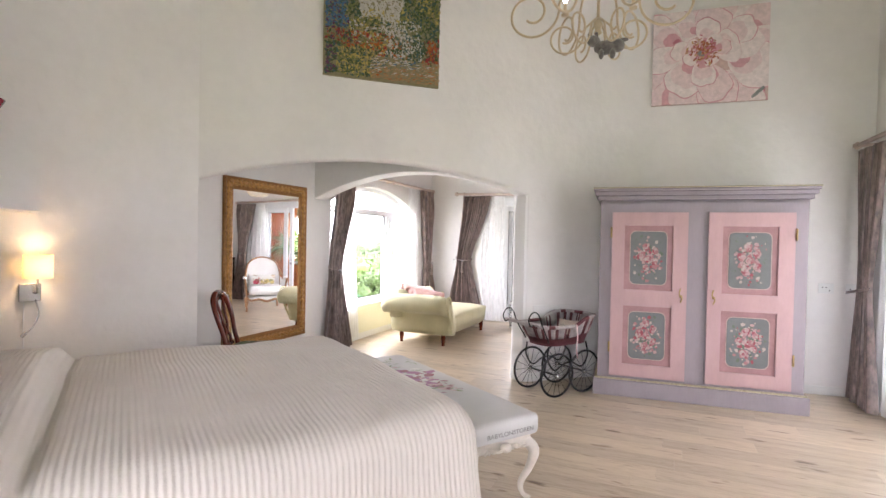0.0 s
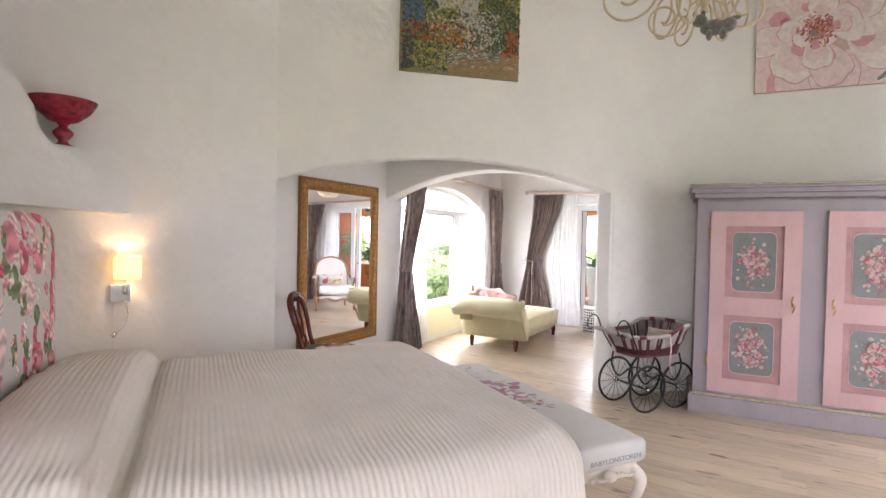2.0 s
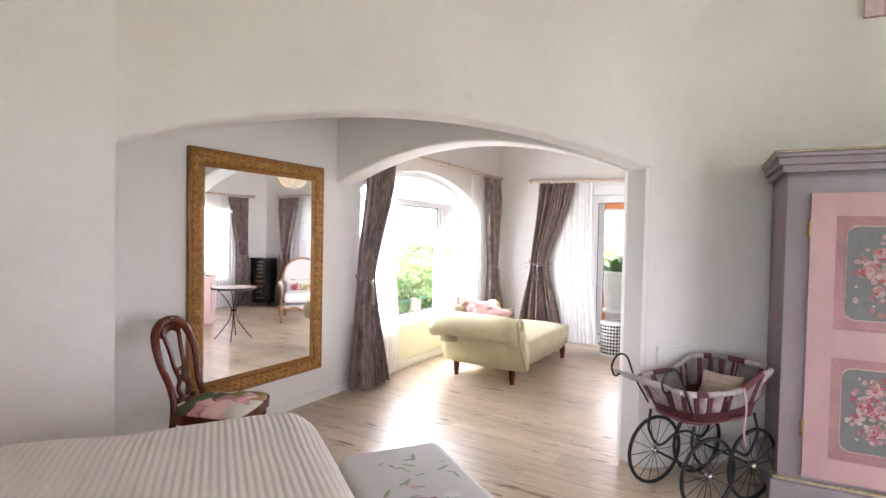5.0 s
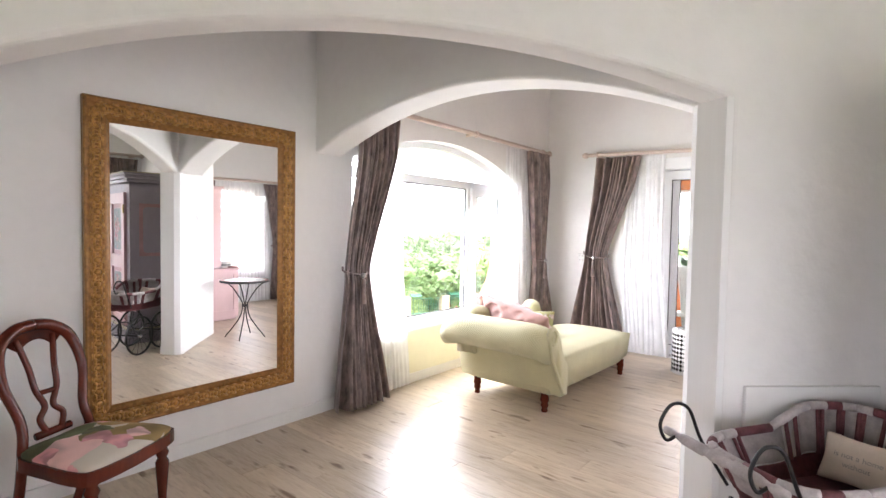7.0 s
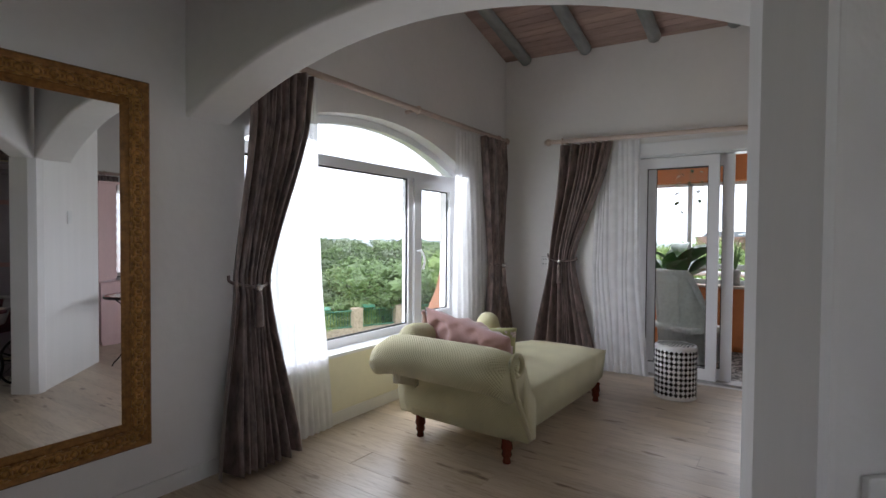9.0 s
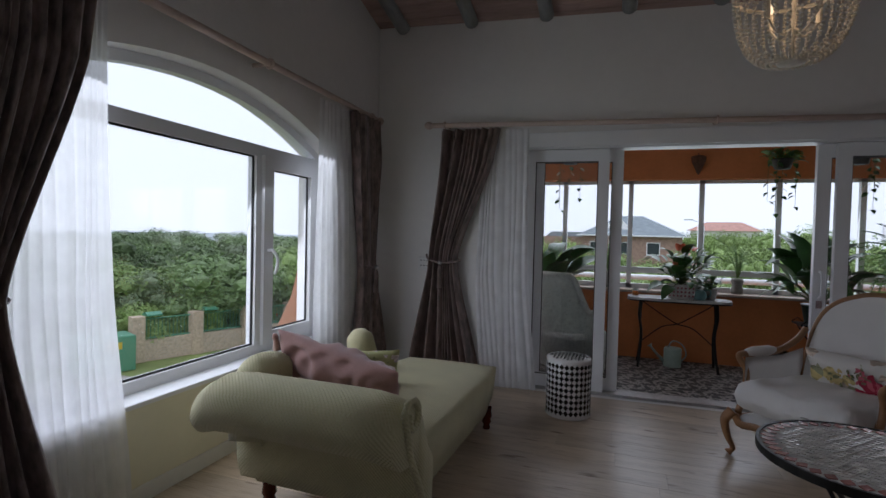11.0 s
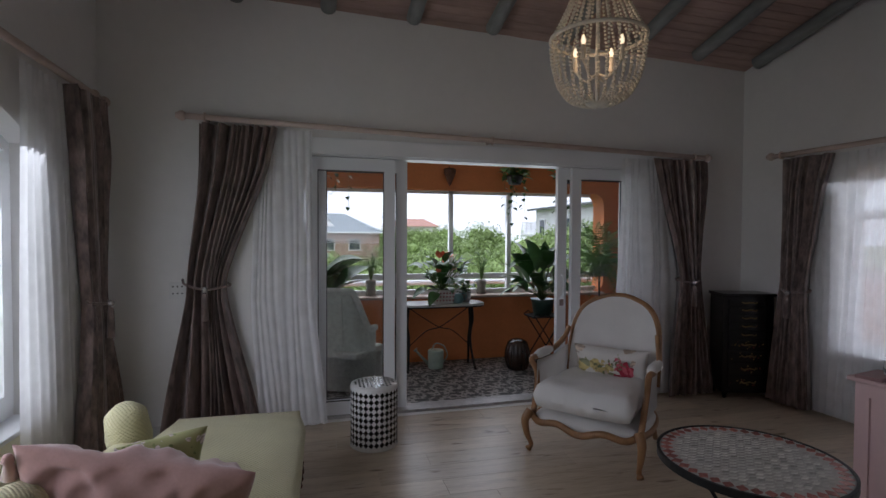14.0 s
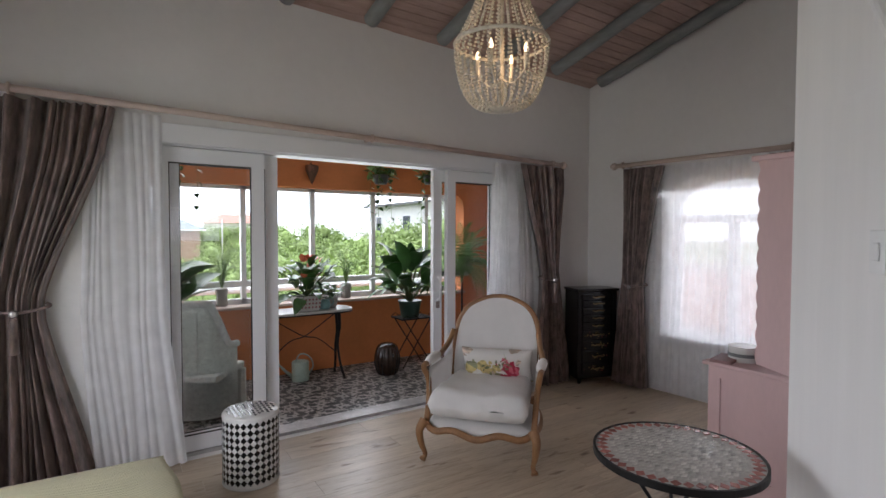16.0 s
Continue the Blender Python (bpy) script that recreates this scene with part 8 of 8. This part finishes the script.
# flowering shrub by the wall
RED = material("red_blossom", (0.55, 0.05, 0.03), 0.6, var=0.3, scale=6)
shrub_me = crown_mesh(9, 1.5, 2.0, 18, 300, 0.075, FOL[1], (RED, 0.13))
low_me = crown_mesh(10, 1.5, 1.7, 18, 300, 0.075, FOL[1])
for k in range(9):
    q = pose(-16.77, 17.47, GZ, 0, 0, -21) @ Vector((-1.5, -1.2 + 1.75 * k + (0.4 if k > 2 else 0), 0))
    red = k > 2
    sh = thing("flowering_shrub" if red else "shrub", pose(q.x, q.y, GZ, 0, 0, 70 * k), "green shrub covered in red blossom behind the wall" if red else "yellow-green clipped shrub behind the garden wall", "shrub", "shrubs")
    o = new("crown", shrub_me if red else low_me)
    o.parent, o.matrix_basis = sh, Matrix.Diagonal((0.95, 0.95, 1.02 if red else 0.98, 1))

# houses
WHITE_RENDER = material("white_render", (0.80, 0.80, 0.79), 0.8, var=0.08, scale=2, bump=0.2)
RED_BRICK = material("red_brown_brick", (0.36, 0.24, 0.19), 0.85, var=0.3, scale=3, fine=14, bump=0.3)
SLATE = material("blue_grey_roof_tiles", (0.25, 0.29, 0.31), 0.7, var=0.2, scale=2, fine=12, bump=0.4)
CLAY = material("clay_roof_tiles", (0.55, 0.31, 0.25), 0.75, var=0.2, scale=2, fine=12, bump=0.4)
PANE_DARK = material("dark_window_glass", (0.05, 0.06, 0.07), 0.08, bump=0)


def house(m, w, d, h, rise, wall_mat, roof_mat, label, windows):
    hs_ = thing("house", m, label, "house")
    body = part("wall", box(-w / 2, -d / 2, 0, w / 2, d / 2, h), wall_mat, hs_)
    bm = bmesh.new()
    o = 0.5
    b = [bm.verts.new(p) for p in ((-w / 2 - o, -d / 2 - o, h), (w / 2 + o, -d / 2 - o, h), (w / 2 + o, d / 2 + o, h), (-w / 2 - o, d / 2 + o, h))]
    r = [bm.verts.new((-w / 2 + d / 2, 0, h + rise)), bm.verts.new((w / 2 - d / 2, 0, h + rise))] if w > d else [bm.verts.new((-0.1, 0, h + rise)), bm.verts.new((0.1, 0, h + rise))]
    bm.faces.new((b[0], b[1], r[1], r[0])), bm.faces.new((b[1], b[2], r[1])), bm.faces.new((b[2], b[3], r[0], r[1])), bm.faces.new((b[3], b[0], r[0])), bm.faces.new(b[::-1])
    part("roof", bm, roof_mat, hs_)
    for x, z, ww, wh in windows:
        win = part("window", box(x - ww / 2, -d / 2 - 0.06, z, x + ww / 2, -d / 2 + 0.05, z + wh), UPVC, hs_)
        part("pane", box(x - ww / 2 + 0.08, -d / 2 - 0.075, z + 0.08, x + ww / 2 - 0.08, -d / 2 - 0.05, z + wh - 0.08), PANE_DARK, win)
    return hs_


def at_bearing(deg, dist, eye=(-1.6, 5.0)):
    return eye[0] + dist * math.sin(radians(deg)), eye[1] + dist * math.cos(radians(deg))


x, y = at_bearing(1.0, 60)
h1 = house(pose(x, y, GZ, 0, 0, -1), 9.8, 7.4, 5.0, 2.15, RED_BRICK, SLATE, "brick house with a blue-grey hipped roof", [(-3.4, 3.0, 1.4, 1.3), (-0.8, 3.0, 1.8, 1.3), (2.2, 3.0, 1.3, 1.3)])
part("gable", plate([(-1.5, 0), (1.5, 0), (0, 1.5)], 1.8, pose(-1.4, -3.0, 5.6, 90)), WHITE_RENDER, h1, "white front gable")
part("gutter", box(-5.45, -4.32, 4.88, 5.45, -4.2, 5.02), UPVC, h1, "white gutter board")
part("wing", box(-9.5, -2.5, 0, -4.9, 3.0, 4.75), RED_BRICK, h1, "lower side wing")
part("wing_roof", plate([(-9.9, 4.75), (-4.9, 4.75), (-4.9, 5.35), (-9.2, 5.35)], 6.2, pose(0, 3.3, 0, 90)), SLATE, h1, "low grey side roof")
x, y = at_bearing(9.6, 84)
house(pose(x, y, GZ, 0, 0, -8), 8.6, 4.2, 6.1, 1.3, WHITE_RENDER, CLAY, "pale house with a red clay roof", [(-2.5, 4.2, 1.4, 1.2), (1.5, 4.2, 1.4, 1.2)])
x, y = at_bearing(-42, 90)
house(pose(x, y, GZ - 4.0, 0, 0, 40), 9, 8, 4.4, 2.0, WHITE_RENDER, CLAY, "pale house with a red clay roof among trees", [(-2.5, 2, 1.4, 1.2), (1.5, 2, 1.4, 1.2)])
h4 = house(pose(18.9, 38.0, GZ, 0, 0, -90), 11, 8, 6.85, 0.3, WHITE_RENDER, SLATE, "white two-storey house with a balcony and outside stair", [(-4.2, 4.7, 1.0, 1.3), (0.4, 4.7, 1.2, 1.3), (-3.2, 0.9, 1.6, 1.5)])
part("fascia", box(-6.05, -4.56, 6.70, 6.05, -4.46, 6.86), GREY_BLUE, h4, "grey roof edge")
part("balcony", box(-8.6, -4.0, 4.6, -5.5, 2.0, 4.85), WHITE_RENDER, h4, "white balcony slab")
part("balcony_wall", box(-8.5, -3.6, 0, -5.5, 2.0, 4.6), WHITE_RENDER, h4, "white wall under the balcony")
bm = bmesh.new()
for k in range(8):
    z = 4.95 + 0.13 * k
    add_tube(bm, [(-5.5, -3.95, z), (-8.55, -3.95, z), (-8.55, 1.9, z)], 0.018, 4)
for x in (-5.6, -6.6, -7.6, -8.55):
    add_tube(bm, [(x, -3.95, 4.85), (x, -3.95, 5.9)], 0.03, 4)
part("balcony_rail", bm, CHROME, h4, "grey horizontal balcony rails")
bm = bmesh.new()
for k in range(14):
    add_box(bm, -8.9 - 0.3 * k, -3.9, 2.9 - 0.17 * k, -8.6 - 0.3 * k, -2.8, 3.1 - 0.17 * k)
part("stair", bm, WHITE_RENDER, h4, "white outside stair")
bm = bmesh.new()
for k in range(5):
    add_tube(bm, [(-8.6, -3.9, 3.3 + 0.2 * k), (-12.9, -3.9, 0.9 + 0.2 * k)], 0.025, 4)
part("stair_rail", bm, CHROME, h4, "stepped handrail")
x, y = at_bearing(7.9, 50)
sl = thing("street_lamp", pose(x, y, GZ), "grey street lamp rising behind the trees", "street lamp")
part("post", tube([(0, 0, 0), (0, 0, 5.9)], [0.09, 0.06], 8), CHROME, sl)
part("arm", tube(smooth_path([(0, 0, 5.85), (-0.3, 0, 6.2), (-0.9, 0, 6.4)], 4), 0.035, 6), CHROME, sl)
part("lamp_head", box(-1.6, -0.12, 6.38, -0.85, 0.12, 6.52, bevel=0.04), UPVC, sl)
bw = thing("boundary_wall", pose(6.0, 8.0, GZ, 0, 0, 0), "terracotta neighbouring wall outside the east window", "wall")
part("wall_face", box(0, -4, 0, 0.25, 6, 4.1), ORANGE, bw)
part("coping", box(-0.05, -4, 4.1, 0.3, 6, 4.2), LEDGE, bw)

# ---- floor planks, ceiling boards, veranda tiles ----
def oak_planks():
    m = bpy.data.materials.new("pale_oak_plank")
    m.use_nodes = True
    nt = m.node_tree
    b = nt.nodes["Principled BSDF"]
    co, info = nt.nodes.new("ShaderNodeTexCoord"), nt.nodes.new("ShaderNodeObjectInfo")
    off = nt.nodes.new("ShaderNodeVectorMath")
    off.operation = "MULTIPLY_ADD"
    off.inputs[1].default_value = (0, 0, 37.0)
    comb = nt.nodes.new("ShaderNodeCombineXYZ")
    for i in range(3):
        link(nt, info.outputs["Random"], comb.inputs[i])
    link(nt, comb.outputs[0], off.inputs[0])
    link(nt, co.outputs["Object"], off.inputs[2])
    mp = nt.nodes.new("ShaderNodeMapping")
    mp.inputs["Scale"].default_value = (1.0, 9.0, 1.0)
    link(nt, off.outputs[0], mp.inputs[0])
    grain, broad, knots = (nt.nodes.new("ShaderNodeTexNoise") for _ in range(3))
    grain.inputs["Scale"].default_value, grain.inputs["Detail"].default_value, grain.inputs["Distortion"].default_value = 9, 7, 0.6
    broad.inputs["Scale"].default_value, broad.inputs["Detail"].default_value = 1.6, 3
    link(nt, mp.outputs[0], grain.inputs[0])
    link(nt, mp.outputs[0], broad.inputs[0])
    mp2 = nt.nodes.new("ShaderNodeMapping")
    mp2.inputs["Scale"].default_value = (1.5, 5.0, 1.0)
    link(nt, off.outputs[0], mp2.inputs[0])
    knots.inputs["Scale"].default_value, knots.inputs["Detail"].default_value = 2.6, 2
    link(nt, mp2.outputs[0], knots.inputs[0])
    r1 = nt.nodes.new("ShaderNodeValToRGB")
    e = r1.color_ramp.elements
    e[0].position, e[0].color = 0.3, (0.36, 0.275, 0.19, 1)
    e[1].position, e[1].color = 0.7, (0.60, 0.50, 0.38, 1)
    mid = e.new(0.5)
    mid.color = (0.52, 0.42, 0.31, 1)
    mix = nt.nodes.new("ShaderNodeMath")
    mix.operation = "MULTIPLY_ADD"
    mix.inputs[1].default_value = 0.55
    link(nt, grain.outputs[0], mix.inputs[0])
    half = nt.nodes.new("ShaderNodeMath")
    half.operation = "MULTIPLY"
    half.inputs[1].default_value = 0.45
    link(nt, broad.outputs[0], half.inputs[0])
    link(nt, half.outputs[0], mix.inputs[2])
    link(nt, mix.outputs[0], r1.inputs[0])
    r2 = nt.nodes.new("ShaderNodeValToRGB")
    e = r2.color_ramp.elements
    e[0].position, e[0].color = 0.64, (1, 1, 1, 1)
    e[1].position, e[1].color = 0.74, (0.36, 0.29, 0.23, 1)
    link(nt, knots.outputs[0], r2.inputs[0])
    mul = nt.nodes.new("ShaderNodeMix")
    mul.data_type, mul.blend_type = "RGBA", "MULTIPLY"
    mul.inputs[0].default_value = 1.0
    link(nt, r1.outputs[0], mul.inputs[6])
    link(nt, r2.outputs[0], mul.inputs[7])
    hs = nt.nodes.new("ShaderNodeHueSaturation")
    mr = nt.nodes.new("ShaderNodeMapRange")
    mr.inputs[3].default_value, mr.inputs[4].default_value = 0.86, 1.12
    link(nt, info.outputs["Random"], mr.inputs[0])
    link(nt, mr.outputs[0], hs.inputs["Value"])
    link(nt, mul.outputs[2], hs.inputs["Color"])
    link(nt, hs.outputs[0], b.inputs["Base Color"])
    rr = nt.nodes.new("ShaderNodeMapRange")
    rr.inputs[3].default_value, rr.inputs[4].default_value = 0.25, 0.38
    link(nt, grain.outputs[0], rr.inputs[0])
    link(nt, rr.outputs[0], b.inputs["Roughness"])
    bp = nt.nodes.new("ShaderNodeBump")
    bp.inputs["Strength"].default_value, bp.inputs["Distance"].default_value = 0.05, 0.001
    link(nt, grain.outputs[0], bp.inputs["Height"])
    link(nt, bp.outputs[0], b.inputs["Normal"])
    return m


PLANK = oak_planks()
floor_ob = bpy.data.objects["floor"]


def slab(w, d, h, c=0.0009):
    """A thin board with eased upper edges, top at z = 0, from x = 0 to w."""
    bm = bmesh.new()
    lo_ = [bm.verts.new(p) for p in ((0, 0, -h), (w, 0, -h), (w, d, -h), (0, d, -h))]
    md = [bm.verts.new(p) for p in ((0, 0, -c), (w, 0, -c), (w, d, -c), (0, d, -c))]
    hi_ = [bm.verts.new(p) for p in ((c, c, 0), (w - c, c, 0), (w - c, d - c, 0), (c, d - c, 0))]
    for a, b in ((lo_, md), (md, hi_)):
        for i in range(4):
            bm.faces.new((a[i], a[(i + 1) % 4], b[(i + 1) % 4], b[i]))
    bm.faces.new(hi_)
    bm.normal_update()
    me = bpy.data.meshes.new("plank")
    bm.to_mesh(me)
    bm.free()
    return me


PW = 0.19
plank_me = {}
rnd = random.Random(12)
row = 0
y = 2.2
while y < 9.30:
    x = -3.9 - rnd.random() * 1.2
    while x < 2.6:
        L_ = 1.28
        x0, x1 = max(x, -4.0), min(x + L_, 2.6)
        if x1 - x0 > 0.05:
            key = round(x1 - x0, 2)
            if key not in plank_me:
                plank_me[key] = with_mat(slab(key - 0.0008, PW - 0.0008, 0.011), PLANK)
            o = new("plank", plank_me[key])
            o.parent, o.location = floor_ob, (x0, y, 0.0)
        x += L_
    y += PW
rest = bmesh.new()
y = 2.2 - PW
while y > -2.5:
    x = -3.9 - rnd.random() * 1.2
    while x < 2.6:
        add_box(rest, x, y, -0.011, min(x + 1.279, 2.6), y + PW - 0.001, -0.0005)
        x += 1.28
    y -= PW
tagged(part("plank_rest", rest, PLANK, floor_ob), kind="stuff")


def cement_tile():
    """Black curling pattern on grey-white cement."""
    m = material("patterned_cement_tile", (0.38, 0.36, 0.335), 0.45, var=0.12, scale=12, fine=80, bump=0.1)
    nt = m.node_tree
    b = nt.nodes["Principled BSDF"]
    base = b.inputs["Base Color"].links[0].from_socket
    co = nt.nodes.new("ShaderNodeTexCoord")
    warp, vm = nt.nodes.new("ShaderNodeTexNoise"), nt.nodes.new("ShaderNodeVectorMath")
    warp.inputs["Scale"].default_value = 14
    vm.operation = "MULTIPLY_ADD"
    vm.inputs[1].default_value = (0.05, 0.05, 0)
    link(nt, co.outputs["Object"], warp.inputs[0])
    link(nt, warp.outputs["Color"], vm.inputs[0])
    link(nt, co.outputs["Object"], vm.inputs[2])
    vo = nt.nodes.new("ShaderNodeTexVoronoi")
    vo.inputs["Scale"].default_value = 24
    link(nt, vm.outputs[0], vo.inputs[0])
    wv = nt.nodes.new("ShaderNodeTexVoronoi")
    wv.feature = "DISTANCE_TO_EDGE"
    wv.inputs["Scale"].default_value = 11
    link(nt, vm.outputs[0], wv.inputs[0])
    a, c_ = nt.nodes.new("ShaderNodeMath"), nt.nodes.new("ShaderNodeMath")
    a.operation, a.inputs[1].default_value = "LESS_THAN", 0.62
    c_.operation, c_.inputs[1].default_value = "GREATER_THAN", 0.035
    link(nt, vo.outputs["Distance"], a.inputs[0])
    link(nt, wv.outputs["Distance"], c_.inputs[0])
    mlt = nt.nodes.new("ShaderNodeMath")
    mlt.operation = "MULTIPLY"
    link(nt, a.outputs[0], mlt.inputs[0])
    link(nt, c_.outputs[0], mlt.inputs[1])
    mx = nt.nodes.new("ShaderNodeMix")
    mx.data_type = "RGBA"
    mx.inputs[7].default_value = (0.035, 0.033, 0.033, 1)
    link(nt, mlt.outputs[0], mx.inputs[0])
    link(nt, base, mx.inputs[6])
    link(nt, mx.outputs[2], b.inputs["Base Color"])
    return m


TILE = cement_tile()
vf = bpy.data.objects["floor_veranda"]
tile_me = with_mat(slab(0.199, 0.199, 0.006), TILE)
tile_me.name = "tile"
for i in range(28):
    for j in range(8):
        o = new("tile", tile_me)
        o.parent, o.matrix_basis = vf, Matrix.Translation((-3.9 + 0.2 * i + 0.1, 9.415 + 0.2 * j + 0.1, 0.0)) @ pose(0, 0, 0, 0, 0, 90 * ((i + 2 * j) % 4)) @ Matrix.Translation((-0.1, -0.1, 0))

# boarded ceiling, the boards across the poles
ceil_bm = bmesh.new()
y = 5.72
while y < 9.3:
    z0, z1 = roof_z(0, y), roof_z(0, y + 0.085)
    q = []
    for x in (-4.2, 2.6 if y > 6.6 else -1.0 + 1.06 * (y - 5.7)):
        dz = -0.022 * x
        q.append([ceil_bm.verts.new(p) for p in ((x, y + 0.003, z0 + dz + 0.002), (x, y + 0.006, z0 + dz - 0.008), (x, y + 0.082, z1 + dz - 0.008), (x, y + 0.085, z1 + dz + 0.002))])
    for k in range(3):
        ceil_bm.faces.new((q[0][k], q[1][k], q[1][k + 1], q[0][k + 1]))
    y += 0.088
co_ = part("ceiling_boards", ceil_bm, WASH_WOOD)
structure(co_, "narrow pink-washed ceiling boards", "ceiling")
